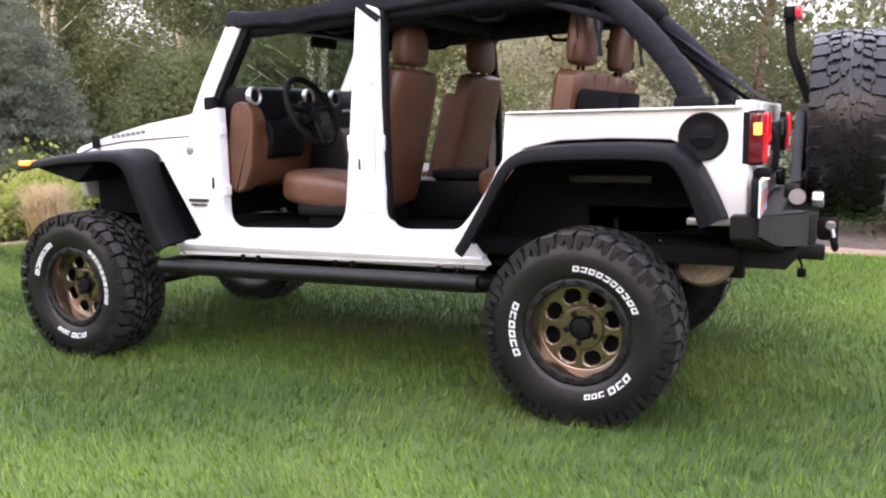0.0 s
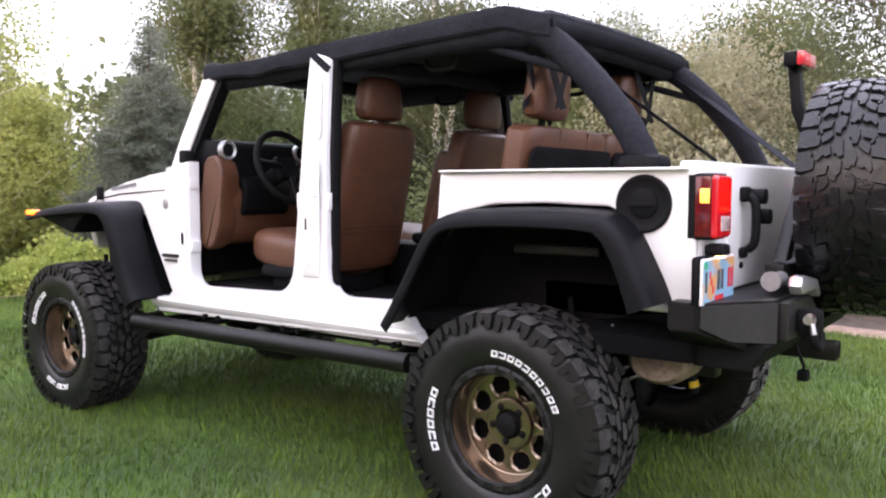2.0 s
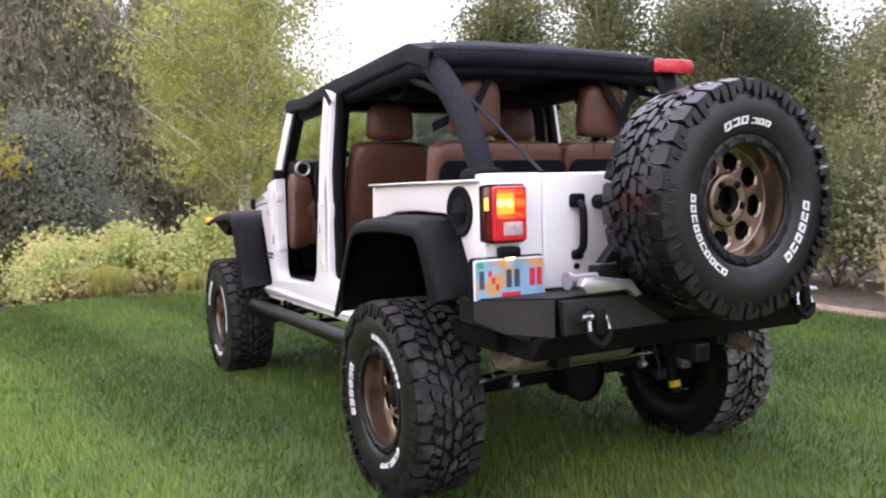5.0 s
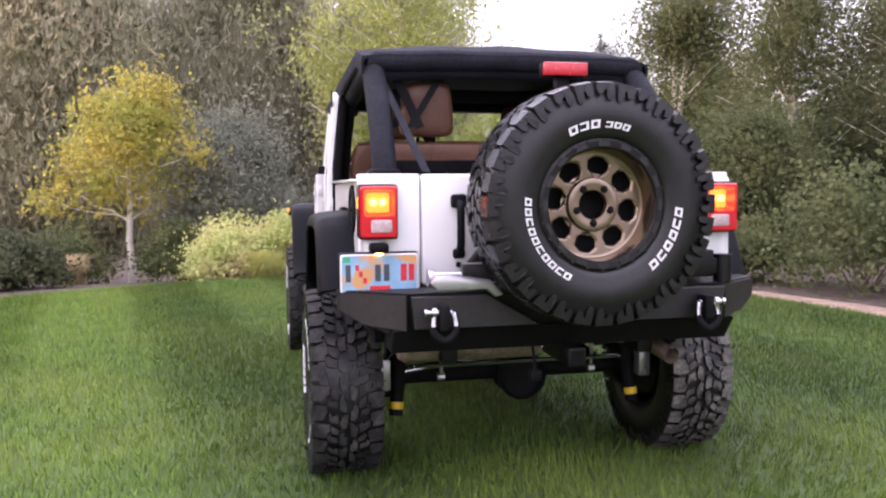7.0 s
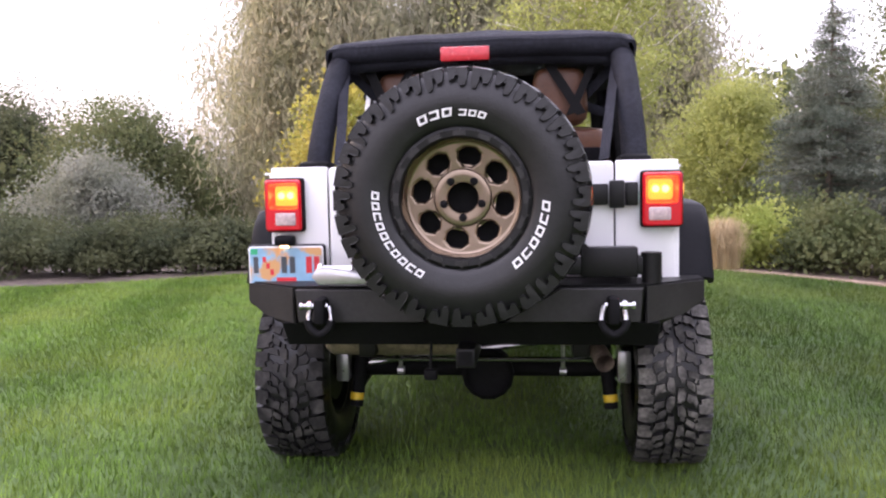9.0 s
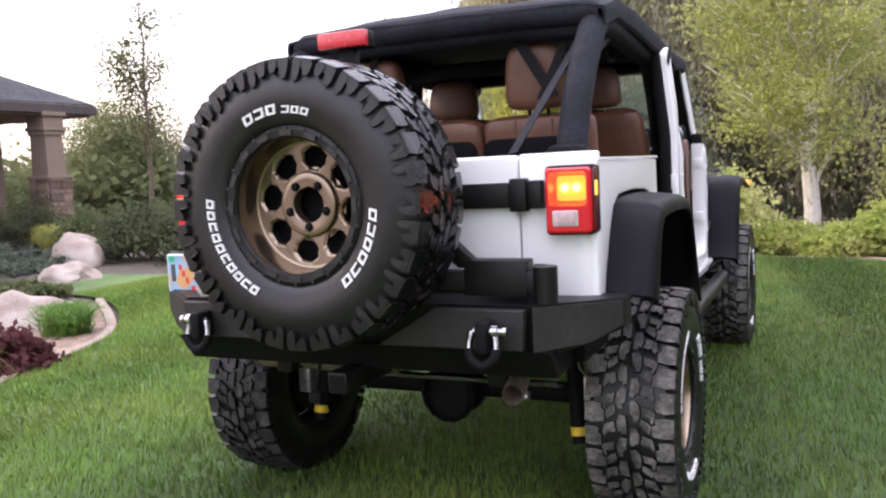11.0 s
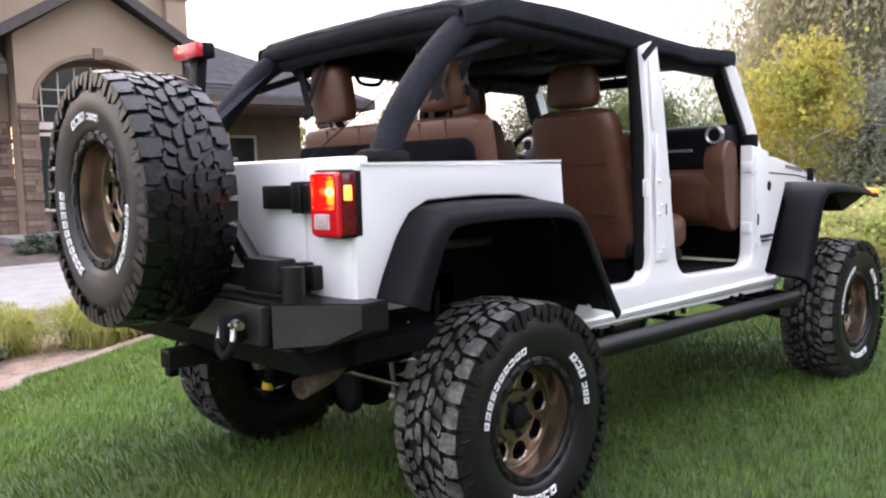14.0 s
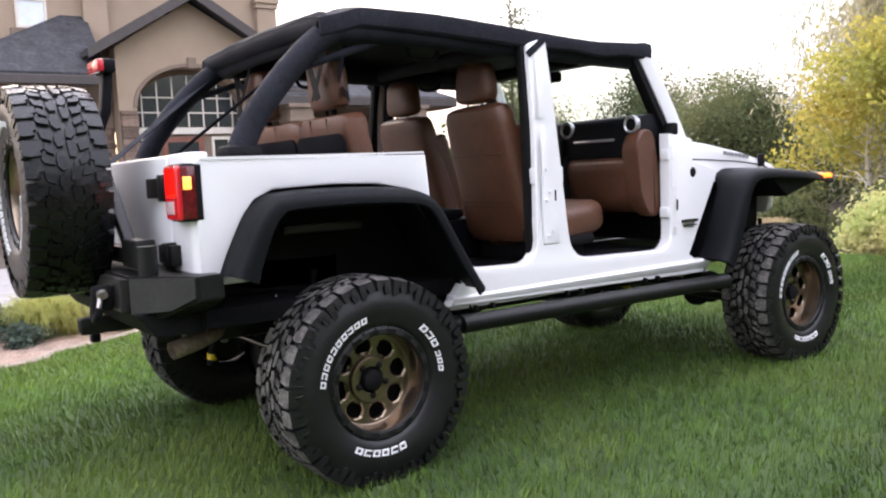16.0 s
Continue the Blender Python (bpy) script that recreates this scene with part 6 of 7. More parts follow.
# tall trees round the garden: x, y, height, crown foot, width, leaf, bark, kind
TALL = [
    (-7.0, 25.0, 9.8, 0.2, 8.5, WILLOW, BARK_GREY, "willow"), (-1.5, 27.0, 10.5, 0.2, 9.0, WILLOW, BARK_GREY, "willow"), (3.2, 25.0, 9.0, 0.2, 6.5, WILLOW, BARK_GREY, "willow"),
    (-14.5, 24.0, 4.6, 0.0, 6.5, GREENLEAF, BARK_GREY, "tree"), (-20.0, 26.0, 4.8, 0.0, 7.0, DARKLEAF, BARK_GREY, "tree"), (-26.0, 24.0, 4.8, 0.0, 8.0, GREENLEAF, BARK_GREY, "tree"), (-31.0, 17.0, 4.6, 0.0, 8.0, GREENLEAF, BARK_GREY, "tree"),
    (-10.0, 14.2, 2.3, 0.0, 3.2, OLIVE, BARK_GREY, "olive"),
    (-1.7, 12.8, 3.2, 0.2, 2.6, OLIVE, BARK_GREY, "olive"), (4.3, 14.5, 4.0, 0.3, 3.0, ASPEN, BARK_PALE, "aspen"),
    # right-hand aspens: their shade is put into the darker leaves
    (8.4, 14.6, 7.4, 0.8, 3.8, GREENLEAF, BARK_PALE, "aspen"), (9.9, 11.9, 7.3, 0.5, 4.3, GREENLEAF, BARK_PALE, "aspen"), (11.2, 9.4, 6.1, 0.4, 4.4, DARKLEAF, BARK_PALE, "aspen"),
    # last three raised to block sky light from the lawn; the third is unseen
    (12.6, 6.2, 4.3, 0.2, 4.6, GREENLEAF, BARK_GREY, "tree"), (10.6, 3.6, 3.6, 0.2, 4.2, WILLOW, BARK_GREY, "tree"), (11.0, 0.4, 7.5, 0.2, 5.4, DARKLEAF, BARK_GREY, "tree"), (9.6, -3.2, 7.2, 0.2, 5.0, OLIVE, BARK_GREY, "olive"), (9.2, -7.6, 7.5, 0.2, 5.6, DARKLEAF, BARK_GREY, "tree"),
    (7.4, 9.6, 2.8, 0.2, 2.4, GREENLEAF, BARK_GREY, "tree"), (15.0, 14.0, 7.4, 0.4, 5.4, GREENLEAF, BARK_GREY, "tree"), (14.6, 10.8, 6.0, 0.4, 4.6, GREENLEAF, BARK_GREY, "tree"), (16.5, 8.4, 6.2, 0.4, 5.2, OLIVE, BARK_GREY, "olive"), (17.0, 4.6, 6.0, 0.4, 5.6, GREENLEAF, BARK_GREY, "tree"), (11.5, 17.5, 6.0, 0.4, 5.0, WILLOW, BARK_GREY, "tree"),
]
WORDS = {"willow": ("willow_tree", "tall olive-brown weeping willow"), "aspen": ("aspen_tree", "tall slender aspen with yellow-green leaves"), "tree": ("broadleaf_tree", "dense broad-leaved tree at the garden's edge"), "olive": ("olive_tree", "silvery grey-leaved small garden tree")}
for i, (x, y, hgt, lo, wd, leaf, bark, what) in enumerate(TALL):
    far = math.hypot(x, y) / 15
    broad_tree(WORDS[what][0], x, y, hgt, lo, wd, leaf, bark, WORDS[what][1], 40 + i, clumps=640 if what == "willow" else 400, per=250 if what == "willow" else 130, far=True,
               leaf_len=(0.22 if what == "willow" else 0.080) * far ** 0.5, leaf_w=0.11 if what == "willow" else 0.34, trunk_r=0.13, hang=1.0 if what == "willow" else 0.0,
               clump=0.11 * wd + 0.35, trunks=2 if what == "aspen" else 1, z=land(x, y), group="trees round the garden")

# a far belt of woods that closes the view
rng = np.random.default_rng(77)
woods = empty("far_woods", "distant belt of mixed green woods", "woods", kind="stuff")
centres, sizes = [], []
for k in range(1500):
    a = radians(rng.uniform(-75, 130))
    r = rng.uniform(30, 46)
    top = 2.4 + 2.2 * noise.noise((a * 5, 2, 1)) + (3.0 if 15 < math.degrees(a) < 100 else 0)
    centres.append((r * math.sin(a), r * math.cos(a), rng.uniform(-0.8, max(0.6, top))))
    sizes.append(rng.uniform(1.2, 2.2))
leaves("foliage", centres, sizes, (1, 1, 0.7), 45, 0.42, 0.17, GREENLEAF, woods, rng)

# ---- beds round the lawn: x, y, width, height, leaf, words ----
SHRUBS = [
    (-7.7, 7.9, 1.6, 1.0, DARKLEAF, "clipped dark green shrub in the bed"), (-6.4, 8.0, 1.4, 1.0, DARKLEAF, "clipped dark green shrub in the bed"), (-5.2, 8.5, 1.3, 0.95, DARKLEAF, "clipped dark green shrub in the bed"), (-9.2, 7.9, 1.7, 1.1, DARKLEAF, "clipped dark green shrub in the bed"), (-4.75, 9.4, 1.3, 0.95, DARKLEAF, "clipped dark green shrub in the bed"), (-4.6, 11.8, 1.5, 1.15, GREENLEAF, "rounded green shrub in the bed"), (-2.6, 11.4, 1.2, 1.15, GREENLEAF, "rounded green shrub in the bed"), (-1.75, 10.9, 1.3, 1.25, PALESHRUB, "pale flowering shrub in the bed"),
    (-0.9, 9.7, 1.2, 1.2, PALESHRUB, "pale flowering shrub in the bed"), (0.15, 9.6, 1.3, 1.25, PALESHRUB, "pale flowering shrub in the bed"), (-1.7, 9.4, 0.9, 0.95, PALESHRUB, "pale flowering shrub in the bed"), (0.9, 9.2, 0.9, 0.6, LIME, "low green shrub beside the lawn"),
    (2.3, 8.9, 1.0, 0.75, LIME, "feathery lime green shrub beside the lawn"), (1.7, 8.6, 0.8, 0.45, LIME, "low green shrub beside the lawn"), (3.4, 8.6, 1.3, 1.0, LIME, "bright green spreading shrub beneath the spruce"), (4.3, 7.7, 1.3, 1.0, GREENLEAF, "green spreading shrub beneath the spruce"), (5.2, 6.6, 1.4, 1.05, GREENLEAF, "dark green spreading shrub beneath the spruce"), (4.2, 9.6, 1.6, 1.2, GREENLEAF, "green spreading shrub beneath the spruce"),
    (6.2, 5.2, 1.8, 1.9, GREENLEAF, "loose green shrub behind the mulch"), (6.8, 3.6, 1.9, 2.1, GREENLEAF, "loose green shrub behind the mulch"), (6.9, 2.0, 1.9, 2.2, WILLOW, "loose olive-brown shrub behind the mulch"), (6.6, 0.4, 1.8, 1.9, OLIVE, "grey-green shrub behind the mulch"), (6.9, -1.3, 1.9, 2.0, DARKLEAF, "dark green shrub behind the lawn"), (6.6, -3.2, 1.9, 2.0, OLIVE, "grey-green shrub behind the mulch"),
    (-7.6, 11.6, 1.8, 1.2, DARKLEAF, "dark green shrub behind the lawn"), (-9.6, 11.0, 1.8, 1.2, DARKLEAF, "dark green shrub behind the lawn"), (-11.8, 11.6, 2.0, 1.4, GREENLEAF, "leafy green shrub near the house"), (-13.2, 14.0, 2.2, 1.8, GREENLEAF, "leafy green shrub near the house"), (-12.0, 9.4, 1.5, 1.0, GREENLEAF, "leafy green shrub near the house"),
]
for i, (x, y, wd, hgt, leaf, words) in enumerate(SHRUBS):
    shrub("shrub", x, y, wd, hgt, leaf, words, 200 + i, clumps=60, per=110, leaf_len=0.075, leaf_w=0.36, z=land(x, y), group="shrubs in the beds")
TUFTS = [
    (-4.35, 10.9, 0.55, 0.8, STRAW, "dry orange-tan ornamental grass"), (-1.15, 8.75, 0.5, 0.75, TUFT, "arching yellow-green ornamental grass"), (2.75, 7.75, 0.75, 0.8, STRAW, "pale straw ornamental grass"), (4.95, 0.75, 0.95, 0.7, STRAW, "pale straw ornamental grass"), (5.1, 1.5, 0.85, 0.6, STRAW, "pale straw ornamental grass"),
    (-4.05, 0.32, 0.46, 0.95, TUFT, "arching yellow-green ornamental grass"), (-4.95, 2.3, 0.34, 0.75, GREENTUFT, "low mound of fresh green grass"), (-4.25, -0.35, 0.44, 1.0, TUFT, "arching yellow-green ornamental grass"), (-13.1, 6.0, 0.95, 1.0, STRAW, "pale straw ornamental grass"), (-13.5, 9.4, 0.6, 0.9, TUFT, "arching yellow-green ornamental grass"), (-0.1, 8.7, 0.35, 0.6, TUFT, "arching yellow-green ornamental grass"),
]
for i, (x, y, hgt, wd, leaf, words) in enumerate(TUFTS):
    tuft(x, y, hgt, wd, leaf, words, 300 + i, blades=1300, z=land(x, y), arch=0.75 if leaf is TUFT else 0.3)
for i, (x, y, wd, hgt, leaf, words, nm) in enumerate((
        (-4.15, 1.0, 0.66, 0.38, REDLEAF, "dark red barberry bush", "barberry"), (-5.3, 1.25, 0.55, 0.34, REDLEAF, "dark red barberry bush", "barberry"),
        (-10.0, 5.0, 2.4, 0.40, JUNIPER, "low blue-green spreading juniper", "juniper"), (-10.8, 6.2, 2.4, 0.45, JUNIPER, "low blue-green spreading juniper", "juniper"), (-6.5, 2.75, 1.2, 0.30, GREENLEAF, "low green ground cover", "ground_cover"), (-7.6, 3.7, 1.5, 0.28, GREENLEAF, "low green ground cover", "ground_cover"),
        (-4.3, -0.95, 1.3, 0.34, JUNIPER, "low green spreading juniper", "juniper"), (-5.4, -1.5, 1.6, 0.38, JUNIPER, "low green spreading juniper", "juniper"), (-14.6, 8.6, 1.4, 1.3, DARKLEAF, "dark shrub against the house wall", "shrub"), (-14.5, 9.9, 1.2, 1.2, DARKLEAF, "dark shrub against the house wall", "shrub"), (-12.6, 2.9, 1.2, 0.4, JUNIPER, "low juniper beside the walk", "juniper"))):
    shrub(nm, x, y, wd, hgt, leaf, words, 400 + i, clumps=55, per=110, leaf_len=0.06, leaf_w=0.34, z=land(x, y), flat=0.5 if hgt < 0.6 else 0.75)


# ---- boulders, edging, paving ----
ROCK = material("pale_boulder", (0.33, 0.265, 0.225), 0.9, vary=0.2, scale=3, bump=1.0, bump_scale=18, second=(0.42, 0.37, 0.335), second_scale=2)


def boulder(x, y, size, seed, turn=0):
    bm = bmesh.new()
    bmesh.ops.create_icosphere(bm, subdivisions=4, radius=1)
    for v in bm.verts:
        k = 1 + 0.35 * noise.noise(v.co * 1.1 + Vector((seed, 0, 0))) + 0.12 * noise.noise(v.co * 3 + Vector((0, seed, 0)))
        v.co = Vector((v.co.x * k * size[0], v.co.y * k * size[1], max(-0.25, v.co.z * k) * size[2]))
    ob = part("boulder", bm, ROCK)
    ob.location, ob.rotation_euler = (x, y, land(x, y) + 0.02), (0, 0, radians(turn))
    tagged(ob, "pale tan garden boulder among the plants", "boulder", "boulders")


boulder(-5.75, 2.35, (0.56, 0.32, 0.36), 1, 40)
boulder(-8.4, 5.3, (0.42, 0.3, 0.24), 5, 20)
boulder(-9.9, 6.9, (0.5, 0.4, 0.5), 9)
boulder(-9.25, 4.15, (0.30, 0.24, 0.22), 13)
edge_pts = [p for p in smoothed([(x, y, 0) for x, y in LAWN[:6]], 10) if p.y > -6]
bm = bmesh.new()
rows = []
for i, p in enumerate(edge_pts):
    q = edge_pts[min(i + 1, len(edge_pts) - 1)] - edge_pts[max(i - 1, 0)]
    n = Vector((-q.y, q.x, 0)).normalized()
    rows.append([(p.x + n.x * d, p.y + n.y * d, z) for d, z in ((-0.01, -0.05), (0.0, 0.022), (0.02, 0.032), (0.07, 0.032), (0.09, 0.022), (0.10, -0.05))])
loft(bm, rows, closed=False)
edging = part("lawn_edging", bm, material("tan_concrete", (0.26, 0.205, 0.16), 0.9, vary=0.15, scale=5, bump=0.5))
tagged(edging, "tan concrete edging beside the lawn", "edging", kind="structure")
bm = bmesh.new()
prism(bm, fillet([(-5.9, -9.0), (-5.9, 0.3), (-6.3, 1.6), (-7.1, 2.2), (-8.9, 3.6), (-12.1, 5.0), (-13.8, 5.5), (-15.6, 5.8), (-15.6, 3.2), (-12.8, 1.6), (-10.0, -1.0), (-9.5, -9.0)], 0.5), -0.02, 0.045, "z", bevel=0.01)
walkway = part("walkway", bm, CONCRETE)
for y in (-2.0, 0.4):
    bm = bmesh.new()
    box(bm, (-9.4, y, 0.0448), (-5.92, y + 0.014, 0.0468))
    part("joint", bm, ASPHALT, walkway)
bm = bmesh.new()
box(bm, (-10.47, 0.2, 0.0448), (-10.45, 4.1, 0.0468))
part("joint", bm, ASPHALT, walkway)
tagged(walkway, "pale concrete walkway to the front door", "walkway", kind="structure")
bm = bmesh.new()
prism(bm, [(3.0, 16.5), (6.5, 14.8), (16.0, 30.0), (8.0, 36.0)], -0.55, -0.42, "z")
drive = part("driveway", bm, ASPHALT)
tagged(drive, "dark asphalt drive beyond the trees", "driveway", kind="structure")

# ---- the house across the walk ----
STUCCO = material("tan_stucco", (0.33, 0.25, 0.18), 0.9, vary=0.08, scale=1.5, fine=90, bump=0.6, bump_scale=60)
STUCCO_TRIM = material("brown_stucco_trim", (0.195, 0.145, 0.11), 0.9, vary=0.08, scale=2, bump=0.4)
SHINGLE = material("charcoal_shingles", (0.034, 0.034, 0.038), 0.9, vary=0.35, scale=3, fine=12, bump=1.0, bump_scale=22)
FASCIA = material("dark_fascia", (0.055, 0.045, 0.042), 0.6, vary=0.15)
STONE = material("ledge_stone", (0.175, 0.122, 0.092), 0.9, vary=0.3, scale=5, fine=40, bump=0.8, bump_scale=25, per_object=0.40)
MORTAR = material("mortar", (0.11, 0.09, 0.078), 0.95, vary=0.2, scale=6)
FRAME = material("cream_window_frame", (0.62, 0.57, 0.50), 0.5, vary=0.05)
DOORWOOD = material("red_brown_door", (0.19, 0.07, 0.045), 0.45, vary=0.2, scale=4)
HX = -15.5          # the entry's front wall; it faces +x
FLOOR_Z = 0.26
house = empty("house", "tan stucco and stone house with dark shingle roofs", "house", m=Matrix.Translation((HX, 5.0, 0)))
house_inv = house.matrix_world.inverted()


def hpart(name, bm, mat, label="", parent=None, smooth=False):
    """A part of the house, given in world places."""
    ob = part(name, bm, mat, parent or house, label, smooth=smooth)
    if not parent:
        ob.matrix_parent_inverse = house_inv
    return ob


def roof_slab(pts, name="roof", thick=0.14):
    bm = bmesh.new()
    top = [bm.verts.new(p) for p in pts]
    low = [bm.verts.new((p[0], p[1], p[2] - thick)) for p in pts]
    bm.faces.new(top)
    bm.faces.new(low[::-1])
    for i in range(len(pts)):
        j = (i + 1) % len(pts)
        bm.faces.new((top[j], top[i], low[i], low[j]))
    return hpart(name, bm, SHINGLE)


# entry block with its arched recess
YC = 5.0
arch = [(YC + 1.30 * math.cos(a), 3.05 + 0.92 * math.sin(a)) for a in np.linspace(0, math.pi, 17)]
bm = bmesh.new()
prism(bm, [(3.30, FLOOR_Z - 0.3), (3.30, 4.35), (YC, 5.45), (6.95, 4.35), (6.95, FLOOR_Z - 0.3), (YC + 1.30, FLOOR_Z - 0.3), *arch, (YC - 1.30, FLOOR_Z - 0.3)], HX, HX - 0.45, "x")
hpart("gable_wall", bm, STUCCO, "tan stucco entry gable with an arched recess")
bm = bmesh.new()
inner = [(YC + 1.38 * math.cos(a), 3.05 + 1.00 * math.sin(a)) for a in np.linspace(0, math.pi, 17)]
prism(bm, [*arch, *reversed(inner)], HX + 0.05, HX - 0.05, "x")
hpart("arch_trim", bm, STUCCO_TRIM)
bm = bmesh.new()
box(bm, (HX + 0.005, YC - 0.10, 3.93), (HX + 0.09, YC + 0.10, 4.18), 0.01)
hpart("keystone", bm, STUCCO_TRIM)
bm = bmesh.new()
box(bm, (HX - 0.62, 3.5, FLOOR_Z - 0.3), (HX - 0.46, 6.5, 4.1))
hpart("recess_wall", bm, STUCCO_TRIM)
# door, sidelights and the arched fanlight
bm = bmesh.new()
box(bm, (HX - 0.46, 4.32, FLOOR_Z), (HX - 0.40, 5.32, 2.38), 0.01)
door = hpart("door", bm, DOORWOOD, "red-brown panelled front door")
for y0, y1, z0, z1 in ((4.45, 5.19, 1.30, 2.26), (4.45, 5.19, 0.40, 1.15)):
    bm = bmesh.new()
    box(bm, (HX - 0.402, y0, z0), (HX - 0.385, y1, z1), 0.008)
    hpart("door_panel", bm, DARKGLASS if z0 > 1.2 else DOORWOOD)
for y0, y1 in ((3.62, 4.10), (5.52, 5.98)):
    bm = bmesh.new()
    for lo, hi in (((y0, 0.70), (y0 + 0.05, 2.38)), ((y1 - 0.05, 0.70), (y1, 2.38)), ((y0 + 0.05, 2.31), (y1 - 0.05, 2.38)), ((y0 + 0.05, 0.70), (y1 - 0.05, 0.77))):
        box(bm, (HX - 0.46, lo[0], lo[1]), (HX - 0.39, hi[0], hi[1]))
    sidelight = hpart("sidelight_window", bm, FRAME, "cream-framed tall sidelight")
    bm = bmesh.new()
    box(bm, (HX - 0.45, y0 + 0.05, 0.77), (HX - 0.43, y1 - 0.05, 2.31))
    hpart("pane", bm, DARKGLASS)
bm = bmesh.new()
box(bm, (HX - 0.46, 3.72, 2.45), (HX - 0.37, 6.28, 2.60))
hpart("transom", bm, FRAME)
fan = [(YC + 1.22 * math.cos(a), 2.98 + 0.86 * math.sin(a)) for a in np.linspace(0, math.pi, 17)]
bm = bmesh.new()
prism(bm, [*fan, (YC - 1.22, 2.62), (YC + 1.22, 2.62)], HX - 0.44, HX - 0.46, "x")
fanlight = hpart("fanlight", bm, DARKGLASS, "arched fanlight with cream bars")
for k in range(-3, 4):
    bm = bmesh.new()
    y = YC + 0.36 * k
    top = 2.98 + 0.86 * math.sqrt(max(0.02, 1 - ((y - YC) / 1.22) ** 2))
    box(bm, (HX - 0.44, y - 0.015, 2.62), (HX - 0.42, y + 0.015, top))
    hpart("glazing_bar", bm, FRAME)
for z, w in ((2.95, 1.20), (3.30, 1.10)):
    bm = bmesh.new()
    box(bm, (HX - 0.44, YC - w, z - 0.015), (HX - 0.418, YC + w, z + 0.015))
    hpart("glazing_bar", bm, FRAME)
# gable roof of the entry, with dark barge boards
for s in SIDES:
    y1 = YC + s * 2.35
    roof_slab([(HX + 0.45, YC, 5.68), (HX + 0.45, y1, 4.24), (HX - 4.0, y1, 4.24), (HX - 4.0, YC, 5.68)])
    bm = bmesh.new()
    loft(bm, [[(HX + x, y, z + dz) for x, dz in ((0.42, 0.0), (0.47, 0.0), (0.47, -0.24), (0.42, -0.24))] for y, z in ((YC, 5.70), (y1, 4.26))])
    hpart("barge_board", bm, FASCIA)
# upper storey behind the entry
bm = bmesh.new()
box(bm, (-23.0, -5.0, 3.2), (-17.4, 8.0, 7.6))
hpart("upper_wall", bm, STUCCO)
for y in (7.72, 3.38):
    bm = bmesh.new()
    box(bm, (-17.4, y - 0.27, 3.9), (-17.18, y + 0.27, 7.0))
    box(bm, (-17.4, y - 0.34, 5.95), (-17.10, y + 0.34, 6.10))
    box(bm, (-17.4, y - 0.31, 5.82), (-17.14, y + 0.31, 5.95))
    hpart("pier", bm, STUCCO)
bm = bmesh.new()
for lo, hi in (((1.68, 4.98), (1.74, 5.66)), ((2.28, 4.98), (2.34, 5.66)), ((1.74, 4.98), (2.28, 5.04)), ((1.74, 5.60), (2.28, 5.66))):
    box(bm, (-17.4, lo[0], lo[1]), (-17.33, hi[0], hi[1]))
hpart("upper_window", bm, FRAME)
bm = bmesh.new()
box(bm, (-17.4, 1.74, 5.04), (-17.36, 2.28, 5.60))
hpart("pane", bm, material("bright_blind", (0.62, 0.66, 0.70), 0.3, vary=0.05))
bm = bmesh.new()
box(bm, (-17.4, 1.55, 4.80), (-17.28, 2.47, 4.96))
hpart("window_sill", bm, STUCCO_TRIM)
roof_slab([(-16.9, 8.4, 7.55), (-16.9, -5.5, 7.55), (-20.2, -5.5, 9.2), (-20.2, 8.4, 9.2)])
# left wing
bm = bmesh.new()
box(bm, (-22.0, -9.0, -0.1), (HX - 0.5, 3.29, 3.55))
hpart("wing_wall", bm, STUCCO_TRIM)
roof_slab([(HX + 0.35, 3.05, 3.72), (HX + 0.35, -0.3, 3.72), (-17.5, 2.75, 5.40), (-17.5, 3.2, 5.40)])
roof_slab([(HX + 0.35, -0.3, 3.72), (HX + 0.35, -9.5, 3.72), (-17.5, -9.5, 3.95), (-17.5, -0.3, 3.95)])
bm = bmesh.new()
box(bm, (HX + 0.33, -9.5, 3.46), (HX + 0.42, 3.05, 3.66), 0.02)
hpart("gutter", bm, FASCIA)
for y0, y1 in ((-0.6, 1.2), (-4.5, -2.7)):
    bm = bmesh.new()
    for lo, hi in (((y0, 1.0), (y0 + 0.07, 2.5)), ((y1 - 0.07, 1.0), (y1, 2.5)), ((y0 + 0.07, 1.0), (y1 - 0.07, 1.07)), ((y0 + 0.07, 2.43), (y1 - 0.07, 2.5)), (((y0 + y1) / 2 - 0.03, 1.07), ((y0 + y1) / 2 + 0.03, 2.43))):
        box(bm, (HX - 0.5, lo[0], lo[1]), (HX - 0.44, hi[0], hi[1]))
    hpart("wing_window", bm, FRAME)
    bm = bmesh.new()
    box(bm, (HX - 0.5, y0 + 0.07, 1.07), (HX - 0.47, y1 - 0.07, 2.43))
    hpart("pane", bm, DARKGLASS)
# right wing: porch, wall and hipped roof
bm = bmesh.new()
box(bm, (-24.0, 6.96, -0.1), (-17.2, 11.3, 3.25))
hpart("porch_wall", bm, STUCCO_TRIM)
bm = bmesh.new()
for lo, hi in (((8.75, 0.7), (8.82, 2.45)), ((9.75, 0.7), (9.82, 2.45)), ((8.82, 0.7), (9.75, 0.77)), ((8.82, 2.38), (9.75, 2.45))):
    box(bm, (-17.2, lo[0], lo[1]), (-17.13, hi[0], hi[1]))
hpart("porch_window", bm, FRAME)
bm = bmesh.new()
box(bm, (-17.2, 8.82, 0.77), (-17.16, 9.75, 2.38))
hpart("pane", bm, DARKGLASS)
EAVE, PEAK = 3.30, (-18.9, 7.4, 5.55)
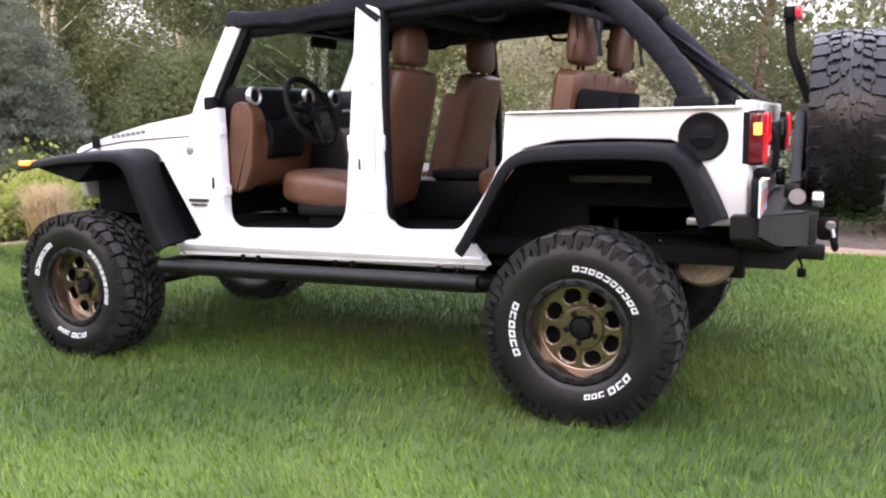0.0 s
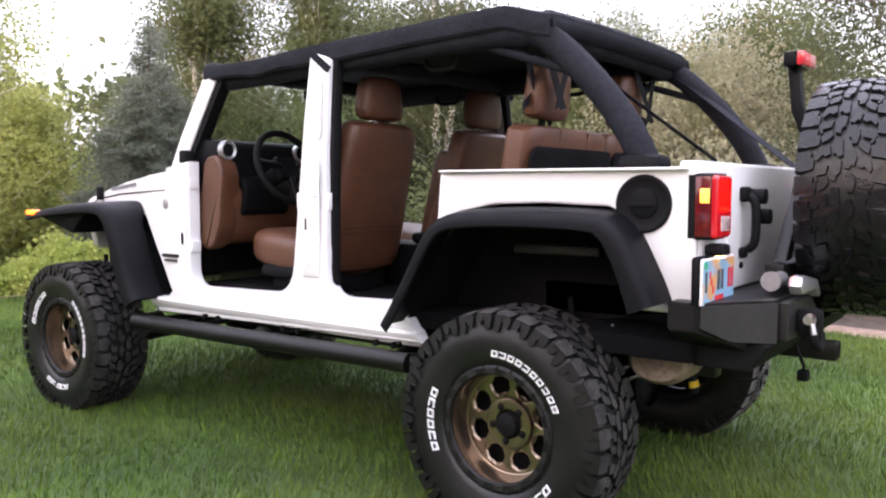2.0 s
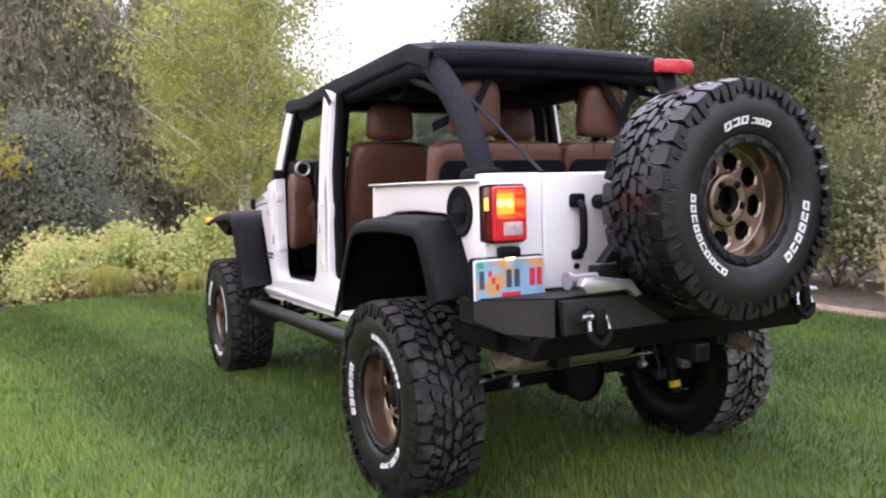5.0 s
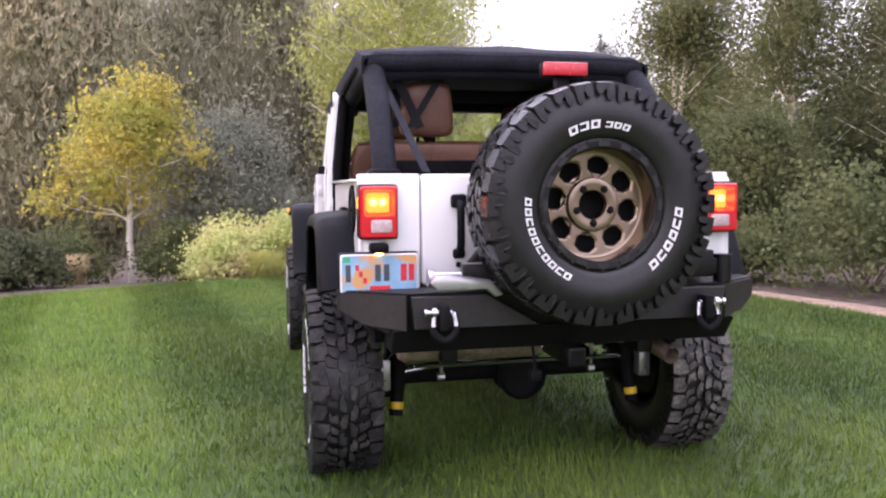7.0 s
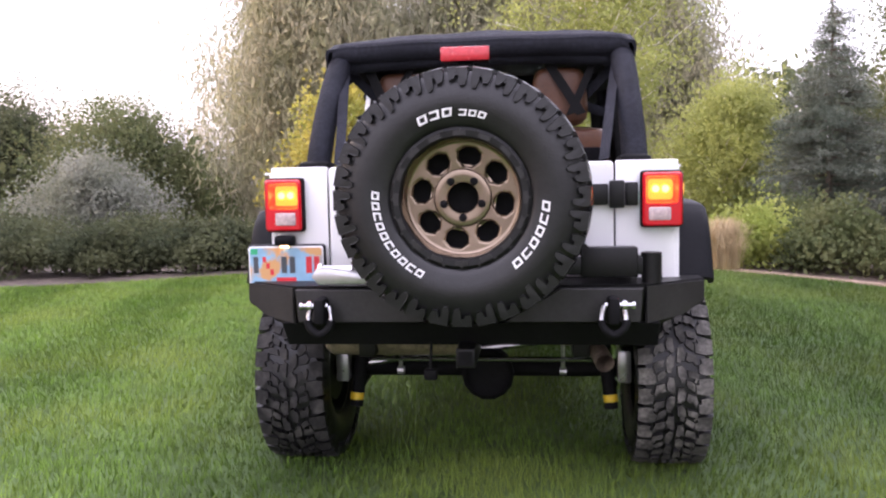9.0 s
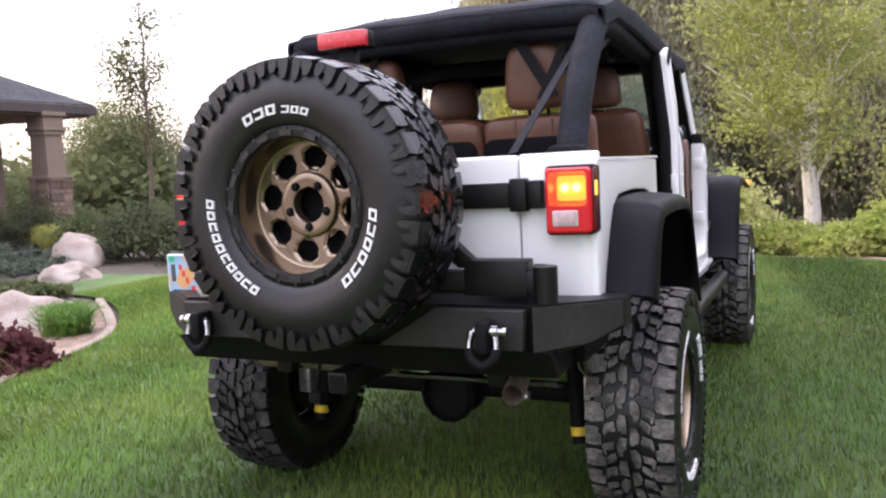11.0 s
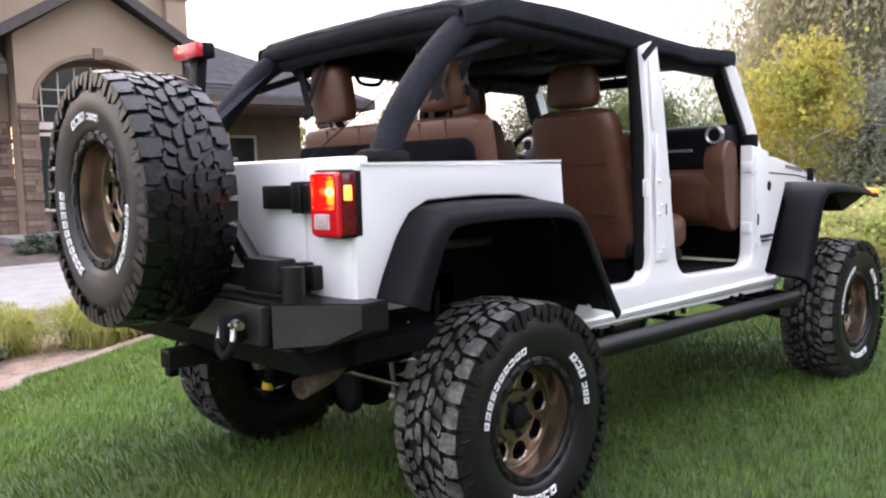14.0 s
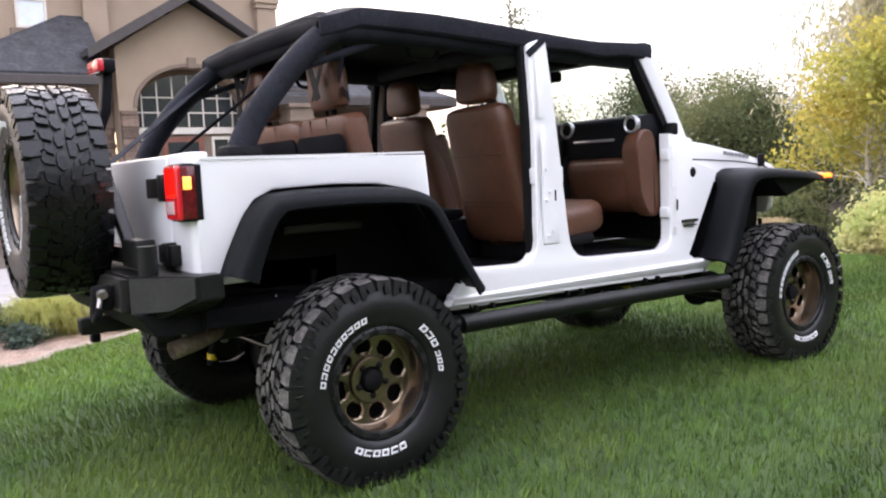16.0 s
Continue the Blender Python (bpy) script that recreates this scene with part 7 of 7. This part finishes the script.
c0, c1, c2 = (-14.7, 6.4, EAVE), (-14.7, 12.0, EAVE), (-24.5, 12.0, EAVE)
back = (-24.5, 7.4, 5.55)
roof_slab([c0, c1, PEAK, (-17.3, 6.4, 4.75)])
roof_slab([c1, c2, back, PEAK])
bm = bmesh.new()
box(bm, (-14.74, 6.4, EAVE - 0.26), (-14.64, 12.02, EAVE - 0.03), 0.02)
box(bm, (-24.5, 11.96, EAVE - 0.26), (-14.75, 12.06, EAVE - 0.03), 0.02)
hpart("gutter", bm, FASCIA)
bm = bmesh.new()
box(bm, (-17.2, 6.5, EAVE - 0.30), (-14.75, 11.9, EAVE - 0.16))
hpart("porch_ceiling", bm, STUCCO_TRIM)
roof_slab([(HX + 0.62, 6.25, 3.52), (HX + 0.62, 7.9, 3.52), (HX - 1.7, 7.9, 4.2), (HX - 1.7, 6.25, 4.2)])
bm = bmesh.new()
box(bm, (HX + 0.60, 6.2, 3.22), (HX + 0.70, 7.95, 3.46), 0.02)
hpart("gutter", bm, FASCIA)
bm = bmesh.new()
box(bm, (-17.6, 2.8, -0.1), (-14.6, 11.4, FLOOR_Z), 0.02)
hpart("porch_slab", bm, CONCRETE)
bm = bmesh.new()
box(bm, (-24.0, -9.0, 3.0), (-17.5, 8.0, 3.2))
hpart("attic_floor", bm, STUCCO)


def column(y, w, stone_top):
    x = -14.95
    bm = bmesh.new()
    loft(bm, [[(x + a * h, y + b * h, z) for a, b in ((-1, -1), (1, -1), (1, 1), (-1, 1))] for z, h in ((stone_top + 0.06, w * 0.40), (2.55, w * 0.36))])
    for z0, z1, h in ((2.55, 2.65, 0.42), (2.65, 2.74, 0.47), (2.74, 2.98, 0.42), (2.98, 3.08, 0.50)):
        box(bm, (x - w * h, y - w * h, z0), (x + w * h, y + w * h, z1), 0.01)
    box(bm, (x - w * 0.56, y - w * 0.56, stone_top), (x + w * 0.56, y + w * 0.56, stone_top + 0.07), 0.01)
    hpart("column", bm, STUCCO_TRIM)
    bm = bmesh.new()
    box(bm, (x - w * 0.46, y - w * 0.46, FLOOR_Z - 0.26), (x + w * 0.46, y + w * 0.46, stone_top))
    hpart("column_core", bm, MORTAR)
    return x, y, w * 0.46


columns = [column(7.35, 0.72, 1.72), column(10.75, 0.66, 1.55)]
# stone veneer: backing walls, then single stones
walls = [(HX + 0.02, 5.0 + 1.32, 6.94, FLOOR_Z, 2.95), (HX + 0.02, 3.31, 5.0 - 1.32, FLOOR_Z, 2.95), (HX - 0.455, 2.2, 3.28, FLOOR_Z, 2.6)]
for x, y0, y1, z0, z1 in walls:
    bm = bmesh.new()
    box(bm, (x - 0.015, y0, z0), (x + 0.012, y1, z1))
    hpart("veneer_backing", bm, MORTAR)
stone_meshes = []
for k in range(6):
    bm = bmesh.new()
    bmesh.ops.create_cube(bm, size=1)
    r = random.Random(k)
    for v in bm.verts:
        v.co += Vector([r.uniform(-0.07, 0.07) for _ in range(3)])
    bmesh.ops.bevel(bm, geom=bm.edges[:], offset=0.06, segments=1, affect="EDGES")
    me = bpy.data.meshes.new("stone")
    bm.to_mesh(me)
    bm.free()
    me.materials.append(STONE)
    stone_meshes.append(me)
srng = random.Random(21)


def stones(origin, along, out, length, z0, z1):
    """Courses of ledge stones over a rectangle of wall."""
    z = z0
    while z < z1 - 0.05:
        h = min(srng.choice((0.08, 0.11, 0.14, 0.18)), z1 - z)
        u = 0.0
        while u < length - 0.04:
            w = min(srng.uniform(0.18, 0.46), length - u)
            if length - u - w < 0.08:
                w = length - u
            ob = new("stone", srng.choice(stone_meshes))
            ob.parent = house
            ob.matrix_parent_inverse = house_inv
            depth = srng.uniform(0.05, 0.09)
            c = Vector(origin) + Vector(along) * (u + w / 2) + Vector(out) * (depth * 0.30)
            sx = (w - 0.014, depth) if abs(along[0]) > 0.5 else (depth, w - 0.014)
            ob.location, ob.scale = (c.x, c.y, z + h / 2), (sx[0], sx[1], h - 0.012)
            u += w
        z += h


for x, y0, y1, z0, z1 in walls:
    stones((x + 0.012, y0, 0), (0, 1, 0), (1, 0, 0), y1 - y0, z0, z1)
for (x, y, r), top in zip(columns, (1.72, 1.55)):
    stones((x + r, y - r, 0), (0, 1, 0), (1, 0, 0), 2 * r, 0.02, top)
    stones((x - r, y - r, 0), (1, 0, 0), (0, -1, 0), 2 * r, 0.02, top)
    stones((x - r, y + r, 0), (1, 0, 0), (0, 1, 0), 2 * r, 0.02, top)
# slim young tree behind the porch
broad_tree("young_tree", -16.5, 15.5, 7.6, 3.2, 2.0, DARKLEAF, BARK_GREY, "slim half-bare young tree behind the house", 90, clumps=110, per=26, leaf_len=0.12, trunk_r=0.08, clump=0.5, z=-0.1)
